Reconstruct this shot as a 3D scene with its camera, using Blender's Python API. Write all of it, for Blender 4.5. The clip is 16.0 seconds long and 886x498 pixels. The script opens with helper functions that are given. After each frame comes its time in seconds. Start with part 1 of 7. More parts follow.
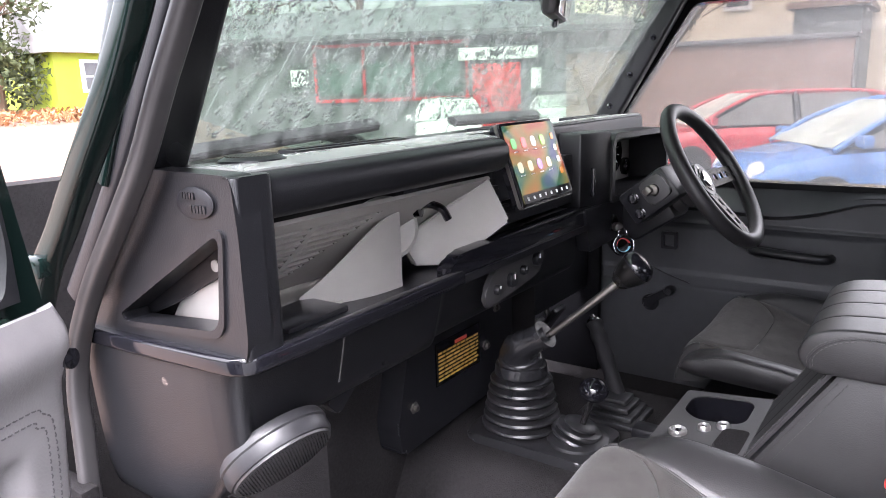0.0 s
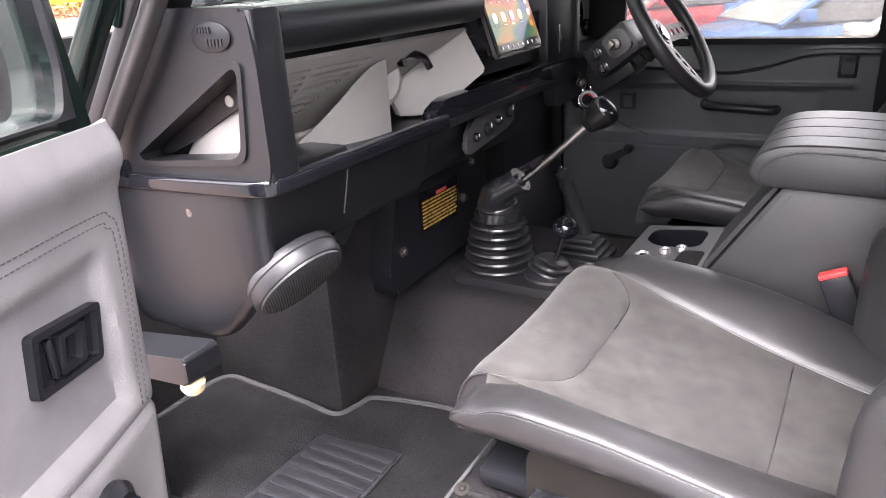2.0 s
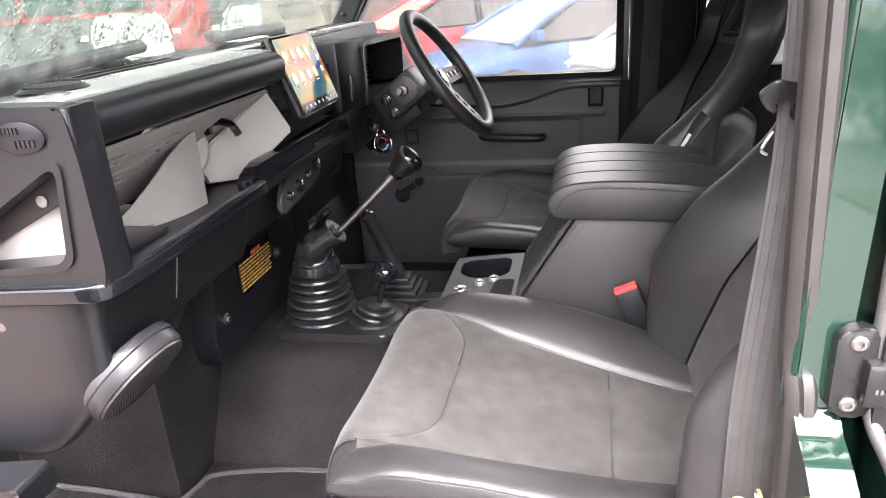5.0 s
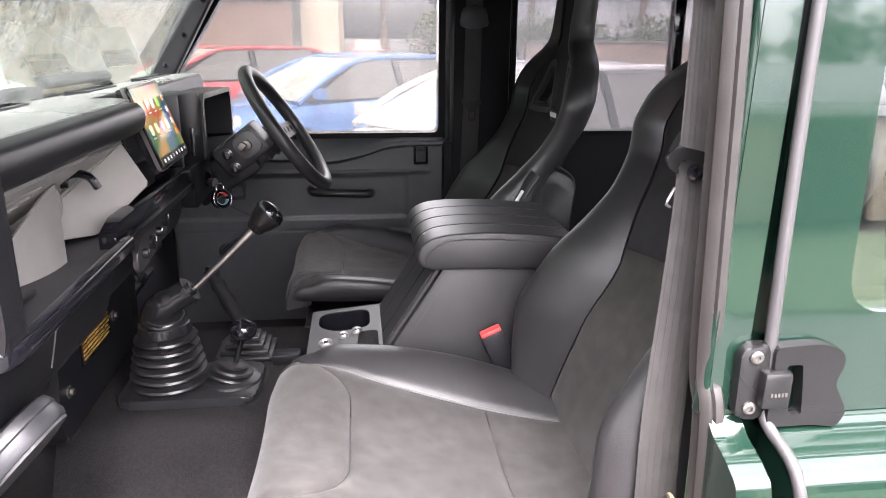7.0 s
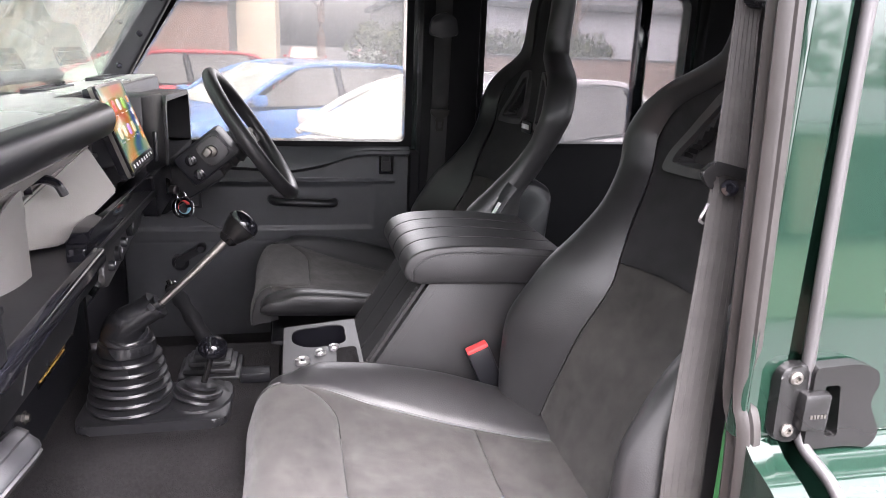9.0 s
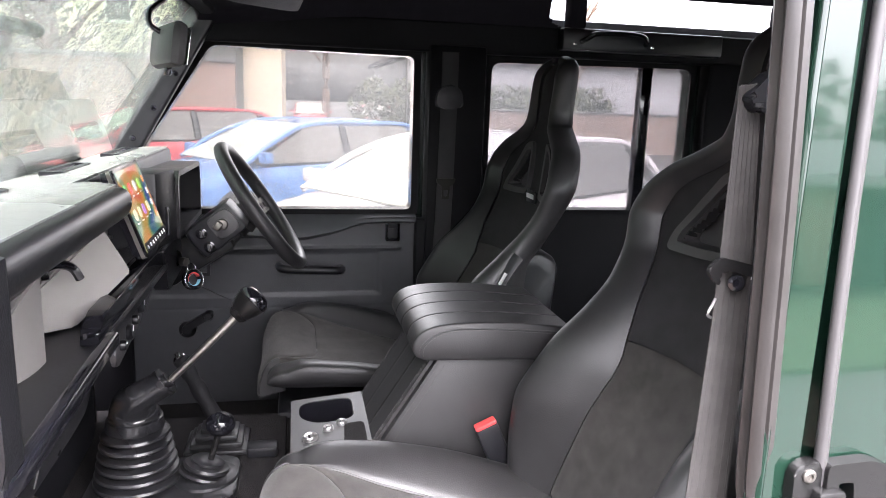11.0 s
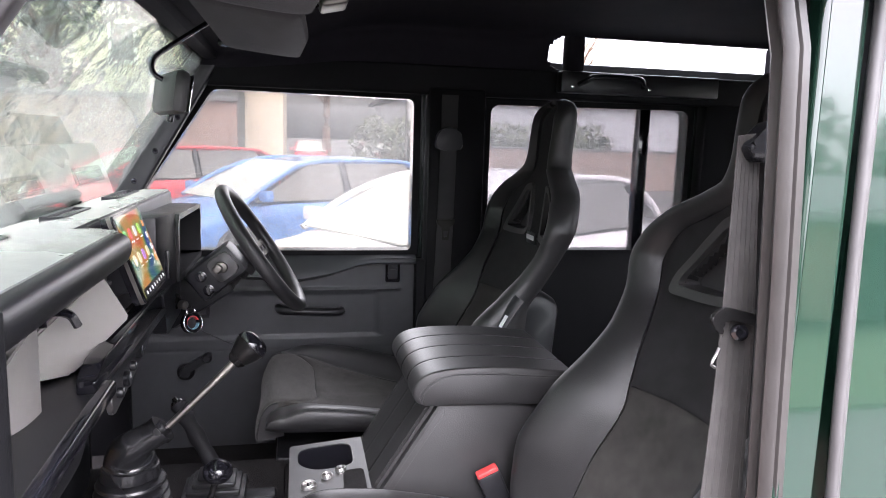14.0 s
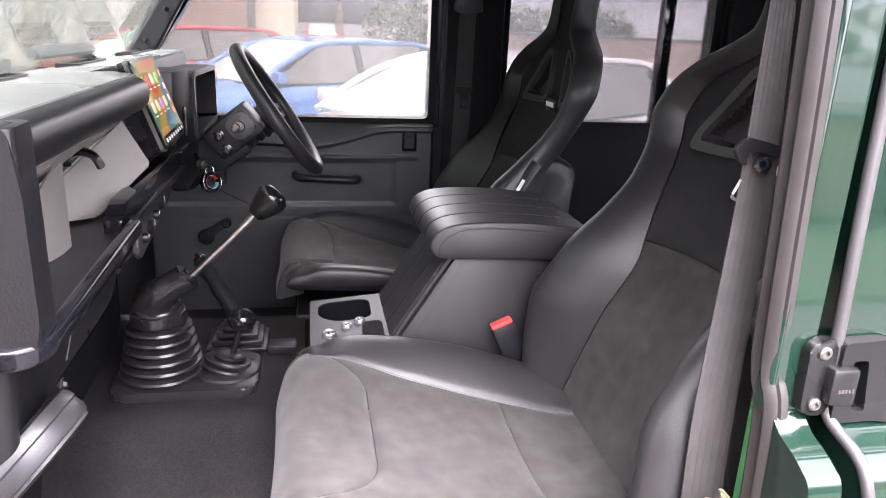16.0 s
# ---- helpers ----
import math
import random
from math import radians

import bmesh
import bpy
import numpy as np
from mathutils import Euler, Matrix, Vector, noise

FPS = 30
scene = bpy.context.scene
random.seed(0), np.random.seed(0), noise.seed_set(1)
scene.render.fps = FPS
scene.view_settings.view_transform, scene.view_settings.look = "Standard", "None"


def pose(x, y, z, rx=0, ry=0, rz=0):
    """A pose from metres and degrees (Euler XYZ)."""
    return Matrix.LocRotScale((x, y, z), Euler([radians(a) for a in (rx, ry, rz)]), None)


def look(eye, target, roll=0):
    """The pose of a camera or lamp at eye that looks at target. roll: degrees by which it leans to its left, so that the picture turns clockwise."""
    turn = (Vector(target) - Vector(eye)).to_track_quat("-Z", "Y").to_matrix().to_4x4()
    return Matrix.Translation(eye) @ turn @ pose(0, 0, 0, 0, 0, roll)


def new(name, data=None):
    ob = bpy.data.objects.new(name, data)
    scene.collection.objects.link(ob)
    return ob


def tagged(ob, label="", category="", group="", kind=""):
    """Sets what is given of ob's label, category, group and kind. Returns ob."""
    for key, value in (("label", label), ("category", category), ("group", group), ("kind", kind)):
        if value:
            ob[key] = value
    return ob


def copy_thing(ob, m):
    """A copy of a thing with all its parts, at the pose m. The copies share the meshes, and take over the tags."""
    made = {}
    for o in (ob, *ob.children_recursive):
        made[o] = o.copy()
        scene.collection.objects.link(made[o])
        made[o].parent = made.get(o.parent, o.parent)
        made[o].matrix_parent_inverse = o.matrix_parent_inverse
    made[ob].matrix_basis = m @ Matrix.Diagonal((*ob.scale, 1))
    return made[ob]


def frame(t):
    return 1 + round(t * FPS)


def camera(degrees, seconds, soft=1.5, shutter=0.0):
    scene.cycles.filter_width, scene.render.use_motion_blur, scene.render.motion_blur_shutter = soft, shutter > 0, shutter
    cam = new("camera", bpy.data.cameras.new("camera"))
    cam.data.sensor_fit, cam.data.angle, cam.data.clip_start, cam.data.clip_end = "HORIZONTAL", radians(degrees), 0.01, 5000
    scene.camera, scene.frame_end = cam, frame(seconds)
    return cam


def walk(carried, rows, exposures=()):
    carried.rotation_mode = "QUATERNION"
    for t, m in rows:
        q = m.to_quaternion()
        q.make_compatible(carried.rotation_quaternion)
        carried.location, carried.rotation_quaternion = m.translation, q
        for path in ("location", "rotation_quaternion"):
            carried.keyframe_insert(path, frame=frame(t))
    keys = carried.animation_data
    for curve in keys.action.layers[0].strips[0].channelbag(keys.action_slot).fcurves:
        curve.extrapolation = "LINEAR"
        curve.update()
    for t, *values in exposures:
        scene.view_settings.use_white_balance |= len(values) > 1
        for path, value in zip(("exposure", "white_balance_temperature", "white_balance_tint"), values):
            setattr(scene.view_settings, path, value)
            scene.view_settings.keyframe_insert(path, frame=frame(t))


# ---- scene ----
# ---- camera and walk ----
cam = camera(64.0, 16.0, soft=0.9)
PATH = [
    (0, (-1.177, 0.205, 1.637), (0.414, 1.335, 1.199), -1.8),
    (0.5, (-1.254, 0.214, 1.623), (0.336, 1.326, 1.137), -2.2),
    (1, (-1.294, 0.201, 1.608), (0.292, 1.287, 1.054), -2.6),
    (1.5, (-1.302, 0.195, 1.591), (0.285, 1.234, 0.957), -3.1),
    (2, (-1.305, 0.192, 1.579), (0.282, 1.175, 0.862), -3.4),
    (2.5, (-1.306, 0.192, 1.563), (0.283, 1.109, 0.768), -3.7),
    (3, (-1.306, 0.198, 1.554), (0.303, 1.035, 0.711), -3.8),
    (3.5, (-1.308, 0.2, 1.553), (0.337, 0.956, 0.702), -4.2),
    (4, (-1.315, 0.208, 1.559), (0.385, 0.871, 0.738), -4.6),
    (4.5, (-1.32, 0.249, 1.617), (0.45, 0.805, 0.87), -4.7),
    (5, (-1.346, 0.266, 1.651), (0.481, 0.672, 0.946), -4.0),
    (7.5, (-1.394, 0.475, 1.663), (0.495, 0.136, 1.101), 1.4),
    (8, (-1.355, 0.496, 1.653), (0.523, 0.095, 1.096), 2.1),
    (10.5, (-1.33, 0.538, 1.672), (0.562, 0.14, 1.161), 2.3),
    (11, (-1.336, 0.534, 1.701), (0.58, 0.13, 1.296), 2.0),
    (11.5, (-1.345, 0.528, 1.74), (0.586, 0.117, 1.42), 1.9),
    (12, (-1.34, 0.533, 1.735), (0.601, 0.105, 1.511), 1.5),
    (12.5, (-1.338, 0.533, 1.734), (0.608, 0.107, 1.556), 1.4),
    (13, (-1.335, 0.533, 1.729), (0.611, 0.112, 1.54), 1.5),
    (13.5, (-1.335, 0.534, 1.729), (0.609, 0.121, 1.502), 1.6),
    (14, (-1.33, 0.534, 1.714), (0.605, 0.129, 1.409), 1.8),
    (14.5, (-1.331, 0.537, 1.705), (0.596, 0.145, 1.337), 2.1),
    (15, (-1.333, 0.54, 1.69), (0.579, 0.16, 1.244), 2.3),
    (15.5, (-1.343, 0.539, 1.677), (0.552, 0.167, 1.155), 2.4),
    (16, (-1.346, 0.543, 1.651), (0.526, 0.178, 1.049), 2.5),
]
EXPOSURES = [(0.0, 3.70, 6180, 20), (1.5, 3.82, 6350, 20), (3.5, 4.00, 6550, 20), (5.0, 4.06, 6550, 18), (8.0, 3.90, 6420, 21), (10.5, 4.04, 6400, 19), (12.5, 3.98, 6180, 17), (16.0, 3.94, 6380, 24)]
walk(cam, [(t, look(eye, target, roll)) for t, eye, target, roll in PATH], EXPOSURES)

# ---- overcast sky and one broad, weak sun ----
world = bpy.data.worlds.new("sky")
scene.world = world
world.use_nodes = True
wn, wl = world.node_tree.nodes, world.node_tree.links
sky = wn.new("ShaderNodeTexSky")
sky.sky_type = "NISHITA"
sky.sun_disc = False
sky.sun_elevation, sky.sun_rotation = radians(60), radians(261)
sky.dust_density, sky.air_density = 6.0, 1.0
grey = wn.new("ShaderNodeHueSaturation")
grey.inputs["Saturation"].default_value = 0.12
wl.new(sky.outputs["Color"], grey.inputs["Color"])
wl.new(grey.outputs["Color"], wn["Background"].inputs["Color"])
wn["Background"].inputs["Strength"].default_value = 0.15
sun = new("sun", bpy.data.lights.new("sun", "SUN"))
sun.data.energy, sun.data.angle, sun.data.color = 0.65, radians(60), (1.0, 0.97, 0.93)
sun.matrix_world = look((-4.0, -0.23, 8.1), (0, 0.4, 1.2))
# added, unseen area lamp outside the driver's window, to boost the sky's light inside
skylight = new("window_light", bpy.data.lights.new("window_light", "AREA"))
skylight.data.shape, skylight.data.size, skylight.data.size_y = "RECTANGLE", 1.3, 0.36
skylight.data.energy, skylight.data.color = 2.0, (0.97, 0.99, 1.0)
skylight.matrix_world = look((1.25, 0.30, 2.10), (0.0, 0.30, 1.25)) @ pose(0, 0, 0, 0, 0, 90)


# ---- materials ----
def mat(name, color, rough=0.5, metal=0.0, vary=0.15, scale=30.0, bump=0.0, bump_scale=200.0, spec=0.5, coat=0.0,
        rough_vary=0.1, emit=None, sheen=0.0, big=3.0, color2=None):
    """A painted or natural surface: two scales of colour variation, roughness variation and fine relief."""
    m = bpy.data.materials.new(name)
    m.use_nodes = True
    nt = m.node_tree
    n, l = nt.nodes, nt.links
    p = n["Principled BSDF"]
    p.inputs["Metallic"].default_value = metal
    p.inputs["Specular IOR Level"].default_value = spec
    p.inputs["Coat Weight"].default_value = coat
    p.inputs["Coat Roughness"].default_value = 0.05
    p.inputs["Sheen Weight"].default_value = sheen
    tc = n.new("ShaderNodeTexCoord")
    a = n.new("ShaderNodeTexNoise")
    a.inputs["Scale"].default_value, a.inputs["Detail"].default_value = scale, 6
    b = n.new("ShaderNodeTexNoise")
    b.inputs["Scale"].default_value, b.inputs["Detail"].default_value = big, 3
    for t in (a, b):
        l.new(tc.outputs["Object"], t.inputs["Vector"])
    mixf = n.new("ShaderNodeMath")
    mixf.operation = "ADD"
    l.new(a.outputs["Fac"], mixf.inputs[0])
    l.new(b.outputs["Fac"], mixf.inputs[1])
    ramp = n.new("ShaderNodeMapRange")
    ramp.inputs["From Min"].default_value, ramp.inputs["From Max"].default_value = 0.65, 1.35
    l.new(mixf.outputs[0], ramp.inputs["Value"])
    mx = n.new("ShaderNodeMix")
    mx.data_type = "RGBA"
    c1 = [c * (1 - vary) for c in color]
    c2 = [min(1, c * (1 + vary)) for c in color] if color2 is None else color2
    mx.inputs[6].default_value, mx.inputs[7].default_value = (*c1, 1), (*c2, 1)
    l.new(ramp.outputs["Result"], mx.inputs[0])
    l.new(mx.outputs[2], p.inputs["Base Color"])
    rr = n.new("ShaderNodeMapRange")
    rr.inputs["From Min"].default_value, rr.inputs["From Max"].default_value = 0.3, 0.7
    rr.inputs["To Min"].default_value, rr.inputs["To Max"].default_value = max(0, rough - rough_vary), min(1, rough + rough_vary)
    l.new(b.outputs["Fac"], rr.inputs["Value"])
    l.new(rr.outputs["Result"], p.inputs["Roughness"])
    if bump:
        v = n.new("ShaderNodeTexNoise")
        v.inputs["Scale"].default_value, v.inputs["Detail"].default_value = bump_scale, 4
        l.new(tc.outputs["Object"], v.inputs["Vector"])
        bp = n.new("ShaderNodeBump")
        bp.inputs["Strength"].default_value, bp.inputs["Distance"].default_value = bump, 0.002
        l.new(v.outputs["Fac"], bp.inputs["Height"])
        l.new(bp.outputs["Normal"], p.inputs["Normal"])
    if emit:
        p.inputs["Emission Color"].default_value = (*emit[:3], 1)
        p.inputs["Emission Strength"].default_value = emit[3]
    return m


def glass(name, tint=(1, 1, 1), haze=0.0, gloss=0.12, streak=False, fine=False):
    """A thin pane: clear, with gloss by Fresnel, and a wet haze in patches."""
    m = bpy.data.materials.new(name)
    m.use_nodes = True
    n, l = m.node_tree.nodes, m.node_tree.links
    n.remove(n["Principled BSDF"])
    out = n["Material Output"]
    tr, gl, df = n.new("ShaderNodeBsdfTransparent"), n.new("ShaderNodeBsdfGlossy"), n.new("ShaderNodeBsdfTranslucent")
    tr.inputs["Color"].default_value = (*tint, 1)
    gl.inputs["Roughness"].default_value = 0.02
    df.inputs["Color"].default_value = (0.85, 0.88, 0.88, 1)
    fr = n.new("ShaderNodeLayerWeight")
    fr.inputs["Blend"].default_value = 0.5
    pw = n.new("ShaderNodeMath")
    pw.operation = "POWER"
    pw.inputs[1].default_value = 4.0
    l.new(fr.outputs["Facing"], pw.inputs[0])
    mul = n.new("ShaderNodeMapRange")
    mul.inputs["To Min"].default_value, mul.inputs["To Max"].default_value = gloss * 0.18, min(1.0, gloss * 5)
    l.new(pw.outputs[0], mul.inputs["Value"])
    m1 = n.new("ShaderNodeMixShader")
    l.new(mul.outputs[0], m1.inputs["Fac"])
    l.new(tr.outputs[0], m1.inputs[1])
    l.new(gl.outputs[0], m1.inputs[2])
    last = m1
    if haze:
        tc, mp, nz = n.new("ShaderNodeTexCoord"), n.new("ShaderNodeMapping"), n.new("ShaderNodeTexNoise")
        mp.inputs["Scale"].default_value = (60, 60, 4) if streak else (420, 420, 420) if fine else (9, 9, 9)
        nz.inputs["Scale"].default_value, nz.inputs["Detail"].default_value = 1.0, 5
        l.new(tc.outputs["Object"], mp.inputs["Vector"])
        l.new(mp.outputs["Vector"], nz.inputs["Vector"])
        mr = n.new("ShaderNodeMapRange")
        mr.inputs["From Min"].default_value, mr.inputs["From Max"].default_value = (0.38, 0.68) if streak else (0.35, 0.75)
        mr.inputs["To Min"].default_value, mr.inputs["To Max"].default_value = haze * 0.35, haze * 1.6
        l.new(nz.outputs["Fac"], mr.inputs["Value"])
        m2 = n.new("ShaderNodeMixShader")
        l.new(mr.outputs["Result"], m2.inputs["Fac"])
        l.new(m1.outputs[0], m2.inputs[1])
        l.new(df.outputs[0], m2.inputs[2])
        last = m2
    l.new(last.outputs[0], out.inputs["Surface"])
    return m


def water(name):
    m = bpy.data.materials.new(name)
    m.use_nodes = True
    n, l = m.node_tree.nodes, m.node_tree.links
    n.remove(n["Principled BSDF"])
    g = n.new("ShaderNodeBsdfGlass")
    g.inputs["IOR"].default_value, g.inputs["Roughness"].default_value = 1.33, 0.0
    l.new(g.outputs[0], n["Material Output"].inputs["Surface"])
    return m


def paint_coat(m, ior=1.75):
    """Deep wet clear coat over the colour."""
    m.node_tree.nodes["Principled BSDF"].inputs["Coat IOR"].default_value = ior
    return m


LEATHER = mat("black_leather", (0.0170, 0.0166, 0.0174), 0.42, bump=0.16, bump_scale=520, vary=0.2, rough_vary=0.06)
SUEDE = mat("grey_suede", (0.0330, 0.0312, 0.0296), 0.95, vary=0.42, scale=34, big=9, bump=0.35, bump_scale=900, spec=0.1, sheen=0.10)
# darker tone of the suede, for the upper back and head panel
SUEDEDARK = mat("darker_suede", (0.0168, 0.0166, 0.0176), 0.92, vary=0.30, scale=34, big=9, bump=0.35, bump_scale=900, spec=0.12, sheen=0.06)
PLASTIC = mat("black_plastic", (0.0078, 0.0080, 0.0098), 0.38, bump=0.15, bump_scale=600, spec=0.33)
PIANO = mat("gloss_black_plastic", (0.006, 0.006, 0.008), 0.11, rough_vary=0.05)
DASHVINYL = mat("dash_vinyl", (0.0068, 0.0069, 0.0082), 0.33, bump=0.2, bump_scale=500, spec=0.40, rough_vary=0.06)
# the dash top's sky sheen is put into this pale base colour
DASHTOP = mat("dash_top_sky_sheen", (0.205, 0.215, 0.207), 0.30, bump=0.15, bump_scale=350, rough_vary=0.08)
GREYPL = mat("grey_moulded_plastic", (0.265, 0.251, 0.237), 0.52, vary=0.06, bump=0.15, bump_scale=500)
SILVERPL = mat("satin_silver_panel", (0.31, 0.298, 0.283), 0.40, metal=0.35, vary=0.06, big=5)
BEAD = mat("dark_rubber_bead", (0.034, 0.032, 0.033), 0.45, vary=0.2)
RUBBER = mat("rubber_seal", (0.020, 0.0178, 0.0172), 0.42, vary=0.25, bump=0.1, bump_scale=150)
BOOT = mat("rubber_boot", (0.0125, 0.0125, 0.0140), 0.33, vary=0.2, spec=0.5)
PILLARTRIM = mat("matt_black_trim", (0.0038, 0.0038, 0.0048), 0.6, vary=0.15, bump=0.1, bump_scale=500, spec=0.12)
CARPET = mat("black_carpet", (0.0155, 0.0146, 0.0152), 0.98, vary=0.45, scale=190, big=9, bump=0.8, bump_scale=450, spec=0.05)
MAT = mat("floor_mat_pile", (0.0105, 0.0102, 0.0108), 0.98, vary=0.50, scale=150, big=16, bump=0.9, bump_scale=420, spec=0.05)
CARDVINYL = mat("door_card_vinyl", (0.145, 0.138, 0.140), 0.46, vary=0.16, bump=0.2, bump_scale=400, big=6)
# driver's door card, darkened to put the far side's shade into its colour
CARDDARK = mat("shaded_door_card", (0.0400, 0.0418, 0.0455), 0.42, spec=0.40, vary=0.12, bump=0.2, bump_scale=400)
LINING = mat("roof_lining_cloth", (0.0158, 0.0143, 0.0187), 0.95, vary=0.18, bump=0.3, bump_scale=700, spec=0.1)
GREEN = paint_coat(mat("dark_green_paint", (0.0052, 0.0158, 0.0106), 0.12, coat=0.8, spec=0.2, vary=0.06, rough_vary=0.03, bump=0.02, bump_scale=9), 1.62)
DARKFRAME = mat("dark_green_frame_paint", (0.003, 0.008, 0.007), 0.16, vary=0.1, spec=0.4, bump=0.05, bump_scale=40)
GREENIN = mat("bright_green_jamb", (0.035, 0.15, 0.05), 0.4, vary=0.15)
ROOFPAINT = mat("wet_grey_roof_paint", (0.20, 0.20, 0.21), 0.25, coat=0.4, vary=0.06)
CHROME = mat("chrome", (0.75, 0.75, 0.76), 0.15, metal=1.0, vary=0.03)
STEEL = mat("brushed_steel", (0.15, 0.14, 0.13), 0.45, metal=0.9, vary=0.1)
STEELBRIGHT = mat("plain_bright_steel", (0.42, 0.41, 0.41), 0.35, metal=0.9, vary=0.1)
DARKSTEEL = mat("dark_bracket_steel", (0.0135, 0.0118, 0.0105), 0.55, metal=0.15, spec=0.2, vary=0.25)
BLACKMETAL = mat("powder_coated_metal", (0.007, 0.0068, 0.007), 0.27, bump=0.15, bump_scale=900, spec=0.35)
BRASS = mat("yellow_passivated_steel", (0.55, 0.50, 0.30), 0.35, metal=0.7, vary=0.2)
WEB = mat("belt_webbing", (0.030, 0.0275, 0.0268), 0.75, vary=0.4, scale=45, bump=0.2, bump_scale=1400)
WEBBLACK = mat("black_belt_webbing", (0.012, 0.012, 0.013), 0.8, vary=0.2, bump=0.5, bump_scale=700)
REDPL = mat("red_button_plastic", (0.65, 0.05, 0.05), 0.4)
STITCHLT = mat("pale_stitch_thread", (0.050, 0.049, 0.049), 0.8)
WHITEINK = mat("white_print", (0.75, 0.75, 0.75), 0.6)
ORANGEINK = mat("orange_print", (0.42, 0.23, 0.05), 0.6)
REDINK = mat("red_print", (0.50, 0.05, 0.04), 0.6)
MIRRORGL = mat("mirror_glass", (0.85, 0.86, 0.86), 0.02, metal=1.0, vary=0.01, rough_vary=0.0)
CLEAR = glass("clear_glass", (0.96, 0.98, 0.97))
WETSCREEN = glass("wet_windscreen_glass", (0.37, 0.425, 0.375), haze=0.024, streak=True)
WETSIDE = glass("wet_side_glass", (0.36, 0.348, 0.332), haze=0.058, fine=True)
WETREAR = glass("wet_rear_side_glass", (0.29, 0.282, 0.284), haze=0.065, fine=True)
SIDEGLASS = glass("side_glass", (0.80, 0.84, 0.83), gloss=0.9)
DOORPANE = glass("door_pane_glass", (0.72, 0.74, 0.71), haze=0.02, gloss=0.3)
WATER = water("rain_water")


# ---- mesh helpers ----
def part(name, bm, material, parent=None, label="", smooth=True, doubles=0.0):
    if doubles:
        bmesh.ops.remove_doubles(bm, verts=bm.verts, dist=doubles)
    bmesh.ops.recalc_face_normals(bm, faces=bm.faces)
    me = bpy.data.meshes.new(name)
    bm.to_mesh(me)
    bm.free()
    me.materials.append(material)
    if smooth:
        for p in me.polygons:
            p.use_smooth = True
        try:
            me.set_sharp_from_angle(angle=radians(38))
        except AttributeError:
            pass
    ob = new(name, me)
    if parent is not None:
        ob.parent = parent
    if label:
        ob["label"] = label
    return ob


def thing(name, label, category, group="", at=(0, 0, 0), kind=""):
    ob = new(name)
    ob.empty_display_size = 0.05
    ob.location = at
    return tagged(ob, label, category, group, kind)


def B():
    return bmesh.new()


def box(bm, x0, x1, y0, y1, z0, z1, bevel=0.0, seg=2, m=None):
    r = bmesh.ops.create_cube(bm, size=1)
    vs = r["verts"]
    bmesh.ops.scale(bm, vec=(x1 - x0, y1 - y0, z1 - z0), verts=vs)
    bmesh.ops.translate(bm, vec=((x0 + x1) / 2, (y0 + y1) / 2, (z0 + z1) / 2), verts=vs)
    if bevel:
        es = list({e for v in vs for e in v.link_edges})
        g = bmesh.ops.bevel(bm, geom=es, offset=bevel, segments=seg, affect="EDGES", profile=0.5)
        vs = list({v for f in g["faces"] for v in f.verts} | {v for v in vs if v.is_valid})
    if m is not None:
        bmesh.ops.transform(bm, matrix=m, verts=[v for v in vs if v.is_valid])
    return bm


def prism(bm, pts, a, b, axis="x", bevel=0.0, seg=2):
    """A flat outline pushed along an axis. pts: pairs in the two other axes, in the order xyz."""
    def at(p, h):
        return {"x": (h, p[0], p[1]), "y": (p[0], h, p[1]), "z": (p[0], p[1], h)}[axis]
    lo = [bm.verts.new(at(p, a)) for p in pts]
    hi = [bm.verts.new(at(p, b)) for p in pts]
    n = len(pts)
    fs = [bm.faces.new(lo), bm.faces.new(hi[::-1])]
    fs += [bm.faces.new((lo[i], hi[i], hi[(i + 1) % n], lo[(i + 1) % n])) for i in range(n)]
    if bevel:
        es = list({e for f in fs for e in f.edges})
        bmesh.ops.bevel(bm, geom=es, offset=bevel, segments=seg, affect="EDGES", profile=0.5)
    return bm


def rounded(pts, r, n=5):
    """An outline with its corners rounded."""
    out = []
    k = len(pts)
    for i in range(k):
        p, a, b = Vector(pts[i]), Vector(pts[i - 1]), Vector(pts[(i + 1) % k])
        ra = min(r, (a - p).length * 0.45, (b - p).length * 0.45)
        s, e = p + (a - p).normalized() * ra, p + (b - p).normalized() * ra
        for j in range(n + 1):
            t = j / n
            out.append(tuple((1 - t) ** 2 * s + 2 * t * (1 - t) * p + t * t * e))
    return out


def smooth_path(pts, n=8, closed=False):
    """Catmull-Rom through the points."""
    ps = [Vector(p) for p in pts]
    out = []
    k = len(ps)
    last = k if closed else k - 1
    for i in range(last):
        p0 = ps[i - 1] if (i > 0 or closed) else ps[0] * 2 - ps[1]
        p1, p2 = ps[i], ps[(i + 1) % k]
        p3 = ps[(i + 2) % k] if (i + 2 < k or closed) else p2 * 2 - p1
        for j in range(n):
            t = j / n
            out.append(0.5 * ((2 * p1) + (p2 - p0) * t + (2 * p0 - 5 * p1 + 4 * p2 - p3) * t * t + (3 * p1 - p0 - 3 * p2 + p3) * t ** 3))
    if not closed:
        out.append(ps[-1])
    return out


